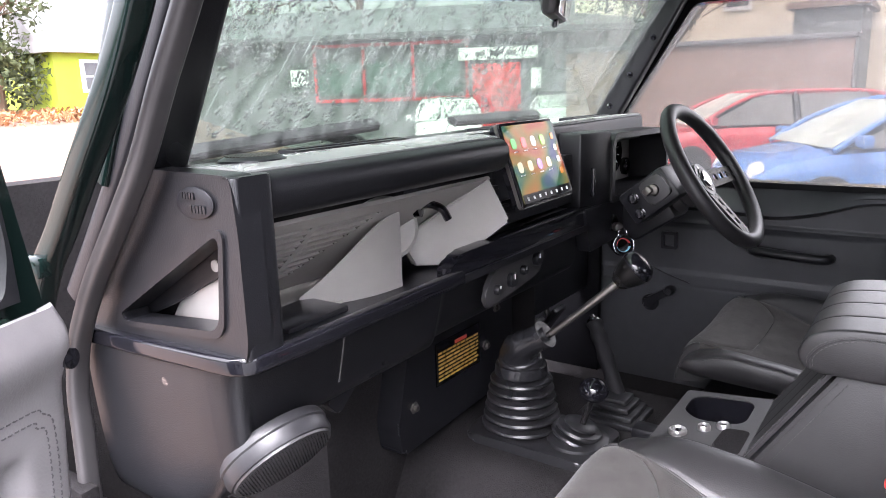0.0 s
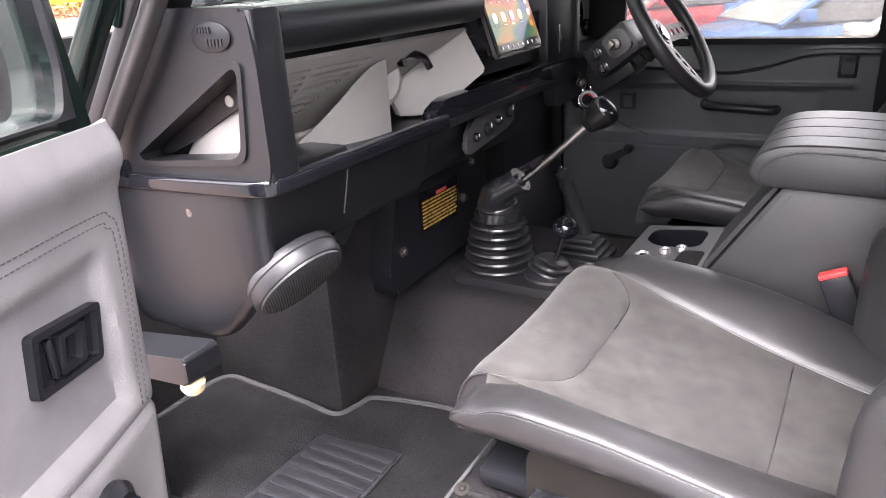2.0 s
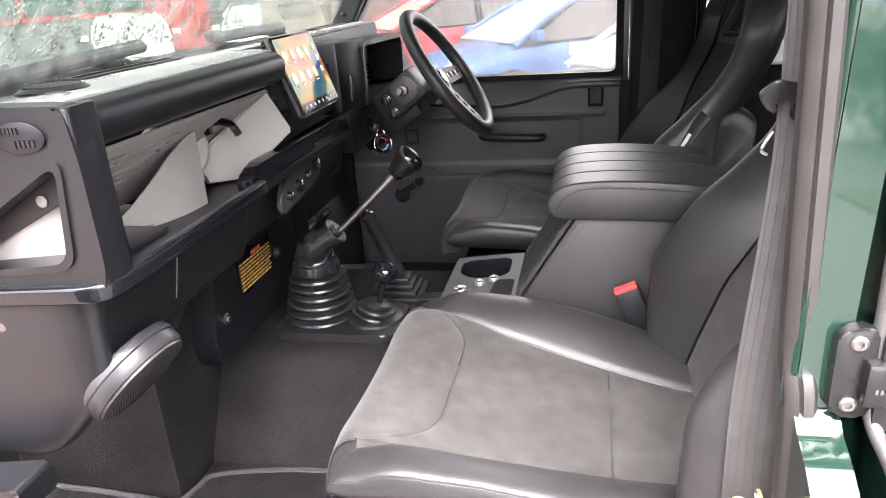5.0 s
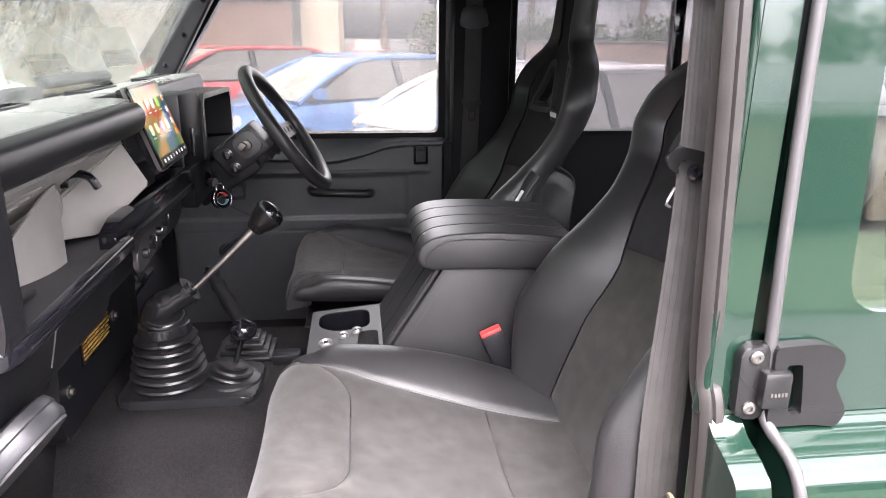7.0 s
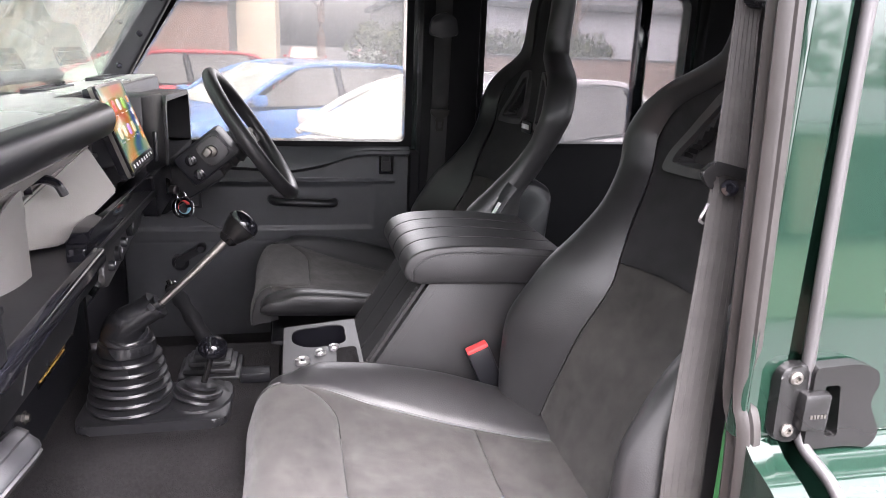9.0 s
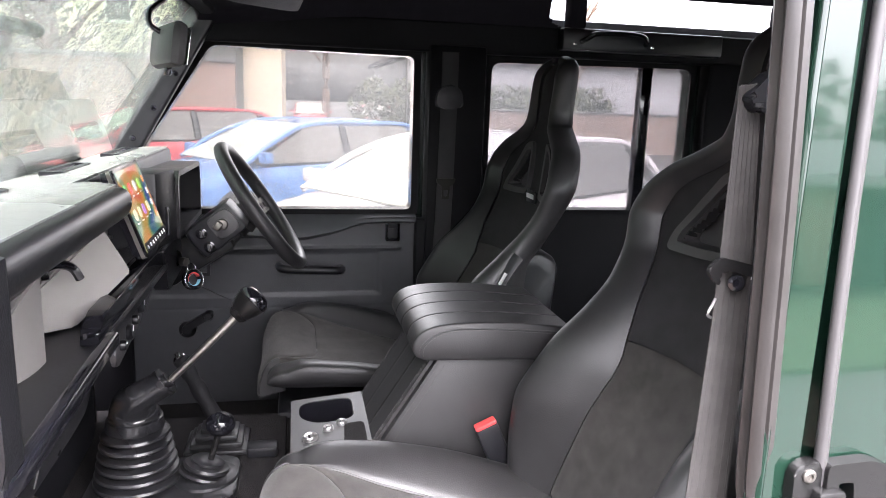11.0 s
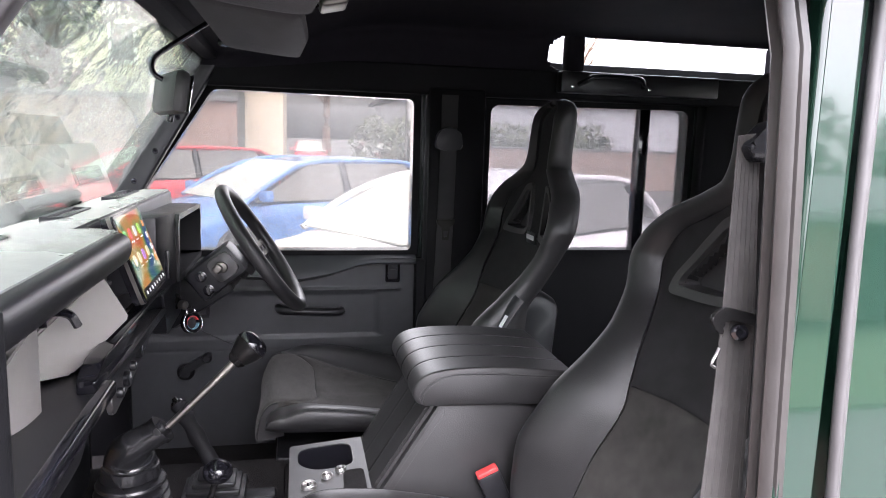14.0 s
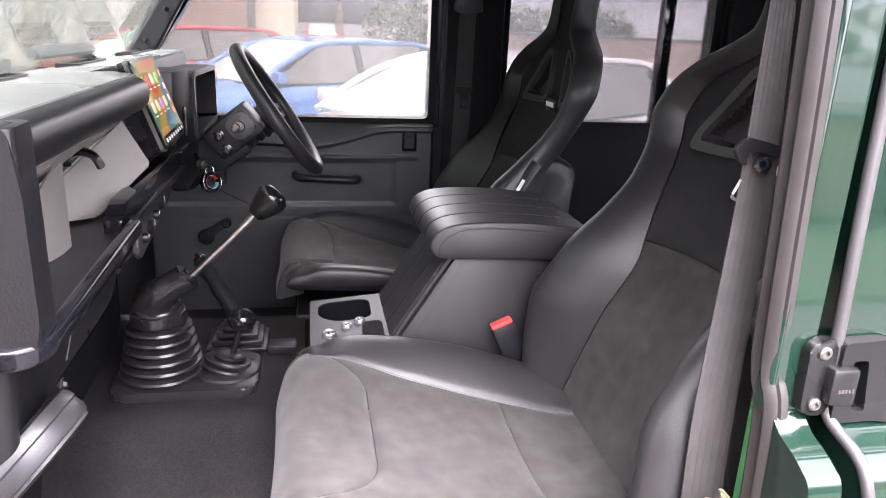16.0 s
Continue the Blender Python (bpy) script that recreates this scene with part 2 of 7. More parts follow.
def sweep(bm, path, profile, closed=False, up=(0, 0, 1), scales=None, caps=True):
    """A closed outline (pairs: side, up) carried along a path."""
    ps = [Vector(p) for p in path]
    n = len(ps)
    rings = []
    up = Vector(up)
    for i, p in enumerate(ps):
        a = ps[i - 1] if (i or closed) else p
        b = ps[(i + 1) % n] if (i < n - 1 or closed) else p
        t = (b - a).normalized()
        side = t.cross(up)
        if side.length < 1e-4:
            side = t.cross(Vector((0.31, 0.9, 0.2)))
        side.normalize()
        top = side.cross(t).normalized()
        s = scales[i] if scales else 1.0
        rings.append([bm.verts.new(p + side * q[0] * s + top * q[1] * s) for q in profile])
    k = len(profile)
    for i in range(n if closed else n - 1):
        r0, r1 = rings[i], rings[(i + 1) % n]
        for j in range(k):
            bm.faces.new((r0[j], r0[(j + 1) % k], r1[(j + 1) % k], r1[j]))
    if caps and not closed:
        bm.faces.new(rings[0][::-1])
        bm.faces.new(rings[-1])
    return bm


def circle(r, n=8, rx=None):
    return [((rx or r) * math.cos(2 * math.pi * i / n), r * math.sin(2 * math.pi * i / n)) for i in range(n)]


def tube(bm, pts, r, n=8, smooth=0, closed=False, scales=None):
    path = smooth_path(pts, smooth, closed) if smooth else pts
    if scales and smooth:
        scales = [float(np.interp(i / (len(path) - 1), np.linspace(0, 1, len(scales)), scales)) for i in range(len(path))]
    return sweep(bm, path, circle(r, n), closed, scales=scales)


def lathe(bm, prof, origin=(0, 0, 0), axis=(0, 0, 1), n=24):
    """A profile of (radius, height) turned round an axis."""
    q = Vector(axis).normalized().to_track_quat("Z", "Y").to_matrix()
    o = Vector(origin)
    rings = [[bm.verts.new(o + q @ Vector((r * math.cos(2 * math.pi * i / n), r * math.sin(2 * math.pi * i / n), h))) for i in range(n)] for r, h in prof]
    for a, b in zip(rings, rings[1:]):
        for i in range(n):
            bm.faces.new((a[i], a[(i + 1) % n], b[(i + 1) % n], b[i]))
    bm.faces.new(rings[0][::-1])
    bm.faces.new(rings[-1])
    return bm


def sheet(bm, f, nu, nv, thick=0.0, keep=None):
    """A surface f(u, v), u and v from 0 to 1, with thickness against its normal. keep(u, v): cells left out make real holes."""
    P = [[Vector(f(i / nu, j / nv)) for j in range(nv + 1)] for i in range(nu + 1)]

    def normal(i, j):
        a = P[min(i + 1, nu)][j] - P[max(i - 1, 0)][j]
        b = P[i][min(j + 1, nv)] - P[i][max(j - 1, 0)]
        c = a.cross(b)
        return c.normalized() if c.length > 1e-12 else Vector((0, 0, 1))
    top = [[bm.verts.new(P[i][j]) for j in range(nv + 1)] for i in range(nu + 1)]
    cells = {(i, j) for i in range(nu) for j in range(nv) if keep is None or keep((i + 0.5) / nu, (j + 0.5) / nv)}
    for i, j in cells:
        bm.faces.new((top[i][j], top[i + 1][j], top[i + 1][j + 1], top[i][j + 1]))
    if thick:
        low = [[bm.verts.new(P[i][j] - normal(i, j) * thick) for j in range(nv + 1)] for i in range(nu + 1)]
        for i, j in cells:
            bm.faces.new((low[i][j], low[i][j + 1], low[i + 1][j + 1], low[i + 1][j]))
            for (di, dj), (a, b) in {(-1, 0): ((i, j + 1), (i, j)), (1, 0): ((i + 1, j), (i + 1, j + 1)), (0, -1): ((i, j), (i + 1, j)), (0, 1): ((i + 1, j + 1), (i, j + 1))}.items():
                if (i + di, j + dj) not in cells:
                    bm.faces.new((top[b[0]][b[1]], top[a[0]][a[1]], low[a[0]][a[1]], low[b[0]][b[1]]))
    loose = [v for v in bm.verts if not v.link_faces]
    bmesh.ops.delete(bm, geom=loose, context="VERTS")
    return bm


def stitches(bm, path, length=0.005, gap=0.003, r=0.0007, lift=(0, 0, 0.0008)):
    """A row of separate short stitches along a path."""
    ps = [Vector(p) for p in path]
    d = [0.0]
    for a, b in zip(ps, ps[1:]):
        d.append(d[-1] + (b - a).length)

    def at(s):
        return Vector([float(np.interp(s, d, [p[k] for p in ps])) for k in range(3)])
    s = 0.0
    lift = Vector(lift)
    while s + length < d[-1]:
        sweep(bm, [at(s) + lift * 0.2, at(s + length * 0.5) + lift, at(s + length) + lift * 0.2], circle(r, 4))
        s += length + gap
    return bm


def lerp(x, xs, ys):
    return float(np.interp(x, xs, ys))


def cosine(x, xs, ys):
    """Smooth steps between given values."""
    for i in range(len(xs) - 1):
        if x <= xs[i + 1] or i == len(xs) - 2:
            t = min(1, max(0, (x - xs[i]) / (xs[i + 1] - xs[i])))
            t = t * t * (3 - 2 * t)
            return ys[i] * (1 - t) + ys[i + 1] * t


def curve(x, xs, ys):
    """A smooth line through given values that never overshoots them."""
    d = [(ys[i + 1] - ys[i]) / (xs[i + 1] - xs[i]) for i in range(len(xs) - 1)]
    m = [0.0] + [0.0 if a * b <= 0 else 2 * a * b / (a + b) for a, b in zip(d, d[1:])] + [0.0]
    m[0], m[-1] = d[0], d[-1]
    x = min(max(x, xs[0]), xs[-1])
    i = 0
    while i < len(xs) - 2 and x > xs[i + 1]:
        i += 1
    h = xs[i + 1] - xs[i]
    t = (x - xs[i]) / h
    return (2 * t ** 3 - 3 * t * t + 1) * ys[i] + (t ** 3 - 2 * t * t + t) * h * m[i] + (3 * t * t - 2 * t ** 3) * ys[i + 1] + (t ** 3 - t * t) * h * m[i + 1]


def drops(name, f, count, parent, seed, rmin=0.0012, rmax=0.004, stretch=1.0, label="", density=None):
    """Rain drops: low domes on a pane. f(u, v) gives place, normal and down direction."""
    rnd = random.Random(seed)
    verts, faces = [], []
    made = 0
    while made < count:
        u, v = rnd.random(), rnd.random()
        if density and rnd.random() > density(u, v):
            continue
        made += 1
        p, nrm, down = f(u, v)
        p, nrm, down = Vector(p), Vector(nrm).normalized(), Vector(down).normalized()
        side = nrm.cross(down)
        r = rmin + (rmax - rmin) * rnd.random() ** 3
        st = 1.0 + stretch * rnd.random() ** 2
        b = len(verts)
        for ring, (rr, h) in enumerate(((1.0, 0.0), (0.78, 0.34))):
            for i in range(7):
                a = 2 * math.pi * i / 7
                verts.append(p + side * (r * rr * math.cos(a)) + down * (r * rr * st * math.sin(a)) + nrm * (r * h + 0.0003))
        verts.append(p + nrm * (r * 0.5 + 0.0003))
        for i in range(7):
            j = (i + 1) % 7
            faces.append((b + i, b + j, b + 7 + j, b + 7 + i))
            faces.append((b + 7 + i, b + 7 + j, b + 14))
        faces.append(tuple(b + 6 - i for i in range(7)))
    me = bpy.data.meshes.new(name)
    me.from_pydata(verts, [], faces)
    me.materials.append(WATER)
    for p in me.polygons:
        p.use_smooth = True
    ob = new(name, me)
    ob.parent = parent
    ob.visible_shadow = False
    return tagged(ob, label or "beads of rain water on the glass", kind="stuff")


def ray_poly(c, ang, poly):
    d = Vector((math.cos(ang), math.sin(ang)))
    best = None
    for i in range(len(poly)):
        a, b = Vector(poly[i]), Vector(poly[(i + 1) % len(poly)])
        e = b - a
        den = d.x * e.y - d.y * e.x
        if abs(den) < 1e-12:
            continue
        w = a - c
        t = (w.x * e.y - w.y * e.x) / den
        s = (w.x * d.y - w.y * d.x) / den
        if t > 0 and -1e-6 <= s <= 1 + 1e-6 and (best is None or t < best):
            best = t
    return tuple(c + d * (best or 0.001))


def ring(bm, outer, inner, a, b, axis="x", bevel=0.0):
    """A plate with an opening through it."""
    c = sum((Vector(p) for p in inner), Vector((0, 0))) / len(inner)
    angs = sorted({round(math.atan2(p[1] - c.y, p[0] - c.x), 5) for p in (*outer, *inner)})
    po, pi_ = [ray_poly(c, t, outer) for t in angs], [ray_poly(c, t, inner) for t in angs]

    def at(p, h):
        return {"x": (h, p[0], p[1]), "y": (p[0], h, p[1]), "z": (p[0], p[1], h)}[axis]
    L = [[bm.verts.new(at(p, h)) for p in pp] for pp, h in ((po, a), (pi_, a), (pi_, b), (po, b))]
    n = len(angs)
    fs = []
    for i in range(n):
        j = (i + 1) % n
        for k in range(4):
            A, C = L[k], L[(k + 1) % 4]
            fs.append(bm.faces.new((A[i], A[j], C[j], C[i])))
    if bevel:
        es = [e for e in {e for f in fs for e in f.edges} if len(e.link_faces) == 2 and e.calc_face_angle(0) > 0.6]
        bmesh.ops.bevel(bm, geom=es, offset=bevel, segments=2, affect="EDGES", profile=0.5)
    return bm


def pane(name, poly, h, axis, material, parent, thick=0.004):
    bm = prism(B(), poly, h, h + thick, axis)
    ob = part(name, bm, material, parent, smooth=False)
    ob.visible_shadow = False
    return ob


# ================= the vehicle's shell =================
# floor, tunnel and seat boxes
bm = box(B(), -0.78, 0.74, -1.75, 1.34, 0.74, 0.80)
floor = tagged(part("floor", bm, CARPET), "black carpeted footwell floor of the vehicle", "floor", kind="structure")
bm = prism(B(), rounded([(-0.325, 0.78), (-0.205, 0.985), (0.26, 0.985), (0.31, 0.78)], 0.04), 0.56, 0.99, "y")
box(bm, -0.425, 0.31, 0.985, 1.335, 0.78, 1.24, 0.012)
tagged(part("transmission_tunnel", bm, CARPET), "black carpeted transmission tunnel between the footwells", "tunnel", kind="structure")
for name, x0, x1 in (("seat_box_left", -0.74, -0.205), ("seat_box_right", 0.215, 0.74)):
    bm = box(B(), x0, x1, -0.25, 0.585, 0.785, 0.965, 0.012)
    tagged(part(name, bm, CARPET), "carpet-trimmed seat box under the seat", "seat box", kind="structure")
bm = box(B(), -0.204, 0.214, -0.25, 0.559, 0.785, 0.985, 0.008)
tagged(part("seat_box_middle", bm, CARPET), "carpeted box under the centre console", "seat box", kind="structure")
# front bulkhead
bm = box(B(), -0.78, 0.74, 1.31, 1.37, 0.76, 1.52)
tagged(part("bulkhead", bm, CARPET), "black carpeted bulkhead in front of the footwells", "bulkhead", kind="structure")
# left footwell side wall and sill
bm = box(B(), -0.785, -0.76, 1.06, 1.31, 0.74, 1.15, 0.004)
tagged(part("wall_left_footwell", bm, CARPET), "carpeted side wall of the passenger footwell", "side wall", kind="structure")
bm = prism(B(), rounded([(0.905, 1.098), (1.10, 1.080), (1.10, 1.112), (0.905, 1.140)], 0.010), -0.80, -0.742, "x", 0.004)
tagged(part("jamb_step", bm, PLASTIC), "black moulded ledge under the end of the dash", "ledge", kind="structure")
bm = lathe(B(), [(0.012, 0.0), (0.016, 0.006), (0.016, 0.018), (0.010, 0.022)], (-0.782, 0.925, 1.078), (0, -0.3, 1), 18)
tagged(part("jamb_stop", bm, mat("cream_rubber", (0.55, 0.44, 0.27), 0.6)), "cream rubber stop under the ledge", "door stop", kind="structure")
bm = box(B(), 0.735, 0.772, 1.105, 1.31, 0.78, 1.50, 0.004)
tagged(part("wall_right_footwell", bm, CARPET), "carpeted side wall of the driver's footwell", "side wall", kind="structure")
# right lower body side
bm = box(B(), 0.775, 0.83, -1.75, 1.34, 0.55, 1.36, 0.006)
tagged(part("wall_right", bm, GREEN), "dark green outer side panel of the vehicle", "body side", kind="structure")
bm = ring(B(), [(-0.74, 0.76), (-0.74, 2.03), (0.78, 2.03), (0.78, 0.76)], rounded([(-0.52, 1.32), (-0.52, 1.84), (0.52, 1.84), (0.52, 1.32)], 0.05), -1.79, -1.755, "y")
tagged(part("wall_rear", bm, LINING), "dark trimmed rear wall of the cabin", "rear wall", kind="structure")


ROOF = smooth_path([(-0.715, 1.870), (-0.690, 1.930), (-0.672, 1.990), (-0.635, 2.030), (-0.45, 2.044), (0.0, 2.050), (0.45, 2.044), (0.635, 2.030), (0.672, 1.990), (0.690, 1.930), (0.715, 1.870)], 6)


def roof_at(u, y, grow=0.0):
    k = u * (len(ROOF) - 1)
    i = min(int(k), len(ROOF) - 2)
    p = Vector(ROOF[i]).lerp(Vector(ROOF[i + 1]), k - i)
    low = cosine(y, [0.25, 0.80], [1.0, 0.30])
    return (p[0] * (1 + 0.115 * grow), y, 1.870 + (p[1] - 1.870) * low + grow * 0.030)


def roof_hole(u, v):
    y = -1.76 + 2.56 * v
    x, _, z = roof_at(u, y)
    if abs(x) < 0.60:
        return True
    dy, dz = max(0.0, y + 0.232), max(0.0, abs(z - 1.970) - 0.010)
    return not (-1.10 < y < -0.182 and abs(z - 1.970) < 0.048 and math.hypot(dy / 0.05, dz / 0.038) < 1.0)


bm = sheet(B(), lambda u, v: roof_at(u, -1.76 + 2.56 * v), 150, 256, -0.010, keep=roof_hole)
tagged(part("ceiling", bm, LINING), "black cloth roof lining with long side skylights", "ceiling", kind="structure")
# outer roof skin, wet and grey
bm = sheet(B(), lambda u, v: roof_at(u, -1.80 + 2.64 * v, 1.0), 90, 128, -0.006,
           keep=lambda u, v: roof_hole(u, (2.64 * v - 0.04) / 2.56))
tagged(part("roof", bm, ROOFPAINT), "wet grey painted roof of the vehicle", "roof", kind="structure")
bm = B()
sweep(bm, [(-0.80, -1.8, 1.893), (-0.80, 0.10, 1.888), (-0.795, 0.45, 1.89), (-0.785, 0.74, 1.893)], rounded([(-0.022, -0.010), (0.022, -0.010), (0.022, 0.034), (-0.022, 0.034)], 0.008, 3))
tagged(part("gutter_left", bm, ROOFPAINT), "wet grey rain gutter along the roof edge", "gutter", kind="structure")
bm = B()
sweep(bm, [(0.80, -1.8, 1.893), (0.80, 0.74, 1.893)], rounded([(-0.02, -0.02), (0.02, -0.02), (0.02, 0.02), (-0.02, 0.02)], 0.006, 3))
tagged(part("gutter_right", bm, ROOFPAINT), "grey rain gutter along the roof edge", "gutter", kind="structure")
# skylight panes in the roof's curves
for side, nm in ((1, "window_skylight_right"), (-1, "window_skylight_left")):
    bm = prism(B(), [(side * 0.712, 1.925), (side * 0.690, 2.045), (side * 0.695, 2.046), (side * 0.717, 1.926)], -1.14, -0.12, "y")
    sk = tagged(part(nm, bm, CLEAR, smooth=False), "clear side skylight pane in the roof curve", "skylight", kind="structure")
    sk.visible_shadow = False
for y in (-0.259, -0.93):
    bm = box(B(), 0.655, 0.715, y - 0.027, y + 0.027, 1.915, 2.03, 0.014)
    tagged(part("skylight_rib", bm, LINING), "black roof rib across the skylight", "roof rib", kind="structure")

# right side: header, pillars
bm = prism(B(), rounded([(0.70, 1.84), (0.76, 1.84), (0.79, 1.90), (0.69, 1.925)], 0.01), -1.75, 0.80, "y")
tagged(part("header_right", bm, PILLARTRIM), "black trimmed header over the driver's door", "header", kind="structure")
# near-black plate added to cover the paler panels behind it
bm = box(B(), 0.712, 0.732, 0.992, 1.30, 0.80, 1.375, 0.004)
tagged(part("kick_panel_right", bm, PILLARTRIM), "near-black plate added beside the driver's footwell", "kick panel", kind="structure")
bm = box(B(), 0.700, 0.79, -0.010, 0.188, 0.80, 1.36, 0.004)
box(bm, 0.690, 0.79, -0.004, 0.163, 0.80, 1.86, 0.01)
tagged(part("pillar_right", bm, PILLARTRIM), "black centre pillar behind the driver's door", "pillar", kind="structure")
bm = box(B(), 0.70, 0.79, -1.75, -0.71, 1.30, 1.86, 0.02)
tagged(part("pillar_right_rear", bm, PILLARTRIM), "black trimmed rear quarter panel", "quarter panel", kind="structure")

# windscreen surround
bm = B()
WS0, WS1 = Vector((0, 1.005, 1.545)), Vector((0, 0.770, 1.908))
for x, w in ((-0.690, 0.030), (0.708, 0.020)):
    pts = [(x, WS0.y - 0.01, WS0.z - 0.03), (x, WS1.y - 0.005, WS1.z)]
    sweep(bm, pts, rounded([(-w, -0.03), (w, -0.03), (w, 0.03), (-w, 0.03)], 0.010, 4), up=(0, 0.84, 0.54))
tagged(part("pillar_windscreen", bm, DASHVINYL), "black padded windscreen pillars", "pillar", kind="structure")
bm = B()
for s in (-1, 1):
    sweep(bm, [(s * 0.735, 0.985, 1.555), (s * 0.735, WS1.y + 0.02, WS1.z + 0.0)], rounded([(-0.02, -0.025), (0.02, -0.025), (0.02, 0.025), (-0.02, 0.025)], 0.008, 3), up=(0, 0.84, 0.54))
tagged(part("frame_windscreen", bm, DARKFRAME), "dark green outer windscreen frame posts", "windscreen frame", kind="structure")
bm = box(B(), -0.72, 0.72, 0.738, 0.80, 1.905, 1.94, 0.012)
tagged(part("header_windscreen", bm, LINING), "black header rail above the windscreen", "header", kind="structure")
bm = B()
for z, y in ((1.66, 0.90), (1.75, 0.842), (1.58, 0.955)):
    lathe(bm, [(0.008, 0), (0.008, 0.004), (0.004, 0.006)], (0.672, y, z), (-0.6, -0.6, 0.4), 12)
tagged(part("pillar_bolt", bm, PIANO), "black bolts in the windscreen pillar", "bolt", kind="structure")
window_1 = thing("window_1", "rain-beaded flat windscreen with streaks of water", "windscreen", kind="structure")
bm = B()
nrm = Vector((0, 0.84, 0.54)).normalized()
q = [(-0.69, WS0), (0.69, WS0), (0.69, WS1), (-0.69, WS1)]
vs = [bm.verts.new(Vector((x, p.y, p.z)) + nrm * h) for h in (0, 0.005) for x, p in q]
for f in ((0, 1, 2, 3), (7, 6, 5, 4), (0, 4, 5, 1), (1, 5, 6, 2), (2, 6, 7, 3), (3, 7, 4, 0)):
    bm.faces.new([vs[i] for i in f])
ob = part("pane", bm, WETSCREEN, window_1, smooth=False)
ob.visible_shadow = False
drops("raindrops", lambda u, v: (Vector((-0.68 + 1.36 * u, 0, 0)) + WS0.lerp(WS1, v) + nrm * 0.006, nrm, WS0 - WS1), 17000, window_1, 3, 0.0009, 0.0034, 0.7, density=lambda u, v: (0.12 if v < 0.10 else 1.0) * min(1.0, max(0.06, 0.5 + 1.1 * noise.noise((u * 46 - v * 7, v * 2.2, 0.3)))))
drops("rain_run", lambda u, v: (Vector((-0.68 + 1.36 * u, 0, 0)) + WS0.lerp(WS1, v) + nrm * 0.006, nrm, (WS0 - WS1).normalized() + Vector((-0.22, 0, 0))), 260, window_1, 13, 0.0006, 0.0011, 60.0, "slanting runs of rain water on the glass", density=lambda u, v: 1.0 if 0.2 < v < 0.8 else 0.0)

# wipers outside the windscreen
def wiper(a, b, pivot, name="wiper"):
    th = thing(name, "black windscreen wiper resting on the wet glass", "wiper", "windscreen wipers")
    A, C, P = Vector(a), Vector(b), Vector(pivot)
    bm = sweep(B(), [A.lerp(C, t / 8) for t in range(9)], [(-0.006, -0.013), (0.006, -0.013), (0.009, 0.004), (0, 0.013), (-0.009, 0.004)], up=nrm)
    part("blade", bm, PILLARTRIM, th)
    bm = sweep(B(), [P, P.lerp((A + C) / 2, 0.5) + nrm * 0.02, (A + C) / 2 + nrm * 0.012], [(-0.009, -0.004), (0.009, -0.004), (0.007, 0.004), (-0.007, 0.004)], up=nrm, scales=[1.2, 1.0, 0.7])
    part("arm", bm, PILLARTRIM, th)
    bm = lathe(B(), [(0.012, -0.02), (0.014, 0.0), (0.010, 0.012)], P, nrm, 14)
    part("spindle_cap", bm, PIANO, th)


def ws(x, t):
    p = WS0.lerp(WS1, t) + nrm * 0.018
    return (x, p.y, p.z)


WIPER_A = (ws(-0.62, 0.035), ws(-0.246, 0.085), ws(-0.27, 0.0))
WIPER_B = (ws(-0.008, 0.063), ws(0.349, 0.055), ws(0.36, 0.0))
wiper(*WIPER_A)
wiper(*WIPER_B)

# ================= left door aperture: seals, centre post, rear door =================
SLIM = rounded([(-0.010, -0.013), (0.010, -0.013), (0.010, 0.013), (-0.010, 0.013)], 0.008, 4)
SEAL = [(-0.013, -0.008), (-0.010, -0.014), (-0.004, -0.017), (-0.002, -0.0135), (0.000, -0.017), (0.008, -0.016), (0.012, -0.011), (0.013, -0.003), (0.0095, -0.001), (0.0095, 0.001), (0.013, 0.003), (0.012, 0.011), (0.008, 0.016), (0.000, 0.017), (-0.002, 0.0135), (-0.004, 0.017), (-0.010, 0.014), (-0.013, 0.008), (-0.0095, 0.001), (-0.0095, -0.001)]
bm = B()
front = smooth_path([(-0.760, 1.088, 1.10), (-0.757, 1.088, 1.205), (-0.755, 1.089, 1.27), (-0.753, 1.070, 1.343), (-0.752, 1.017, 1.425), (-0.752, 0.952, 1.499), (-0.750, 0.893, 1.571), (-0.748, 0.843, 1.65), (-0.745, 0.797, 1.72), (-0.743, 0.737, 1.81), (-0.742, 0.690, 1.866)], 4)
sweep(bm, front, SLIM, up=(1, 0, 0))
tagged(part("door_seal_front", bm, BEAD), "dark rubber seal along the windscreen pillar", "door seal", kind="structure")
bm = B()
path = smooth_path([(-0.742, 0.688, 1.868), (-0.742, 0.66, 1.876), (-0.742, 0.40, 1.878), (-0.742, 0.135, 1.876), (-0.744, 0.112, 1.866)], 6)
path += smooth_path([(-0.758, 0.106, 1.80), (-0.766, 0.101, 1.60), (-0.772, 0.096, 1.38), (-0.776, 0.094, 1.33), (-0.788, 0.092, 1.285), (-0.793, 0.09, 1.10), (-0.793, 0.09, 0.80)], 6)
sweep(bm, path, SEAL, up=(1, 0, 0))
tagged(part("door_seal", bm, RUBBER), "worn grey rubber seal round the door opening", "door seal", kind="structure")
bm = B()
sweep(bm, smooth_path([(-0.738, 1.082, 1.40), (-0.737, 1.003, 1.495), (-0.736, 0.932, 1.585), (-0.735, 0.842, 1.72), (-0.733, 0.742, 1.862)], 6), rounded([(-0.016, -0.012), (0.016, -0.012), (0.016, 0.012), (-0.016, 0.012)], 0.01, 3), up=(1, 0, 0))
tagged(part("pillar_trim_left", bm, PLASTIC), "dark grey trim on the inside of the windscreen pillar", "pillar trim", kind="structure")
bm = B()
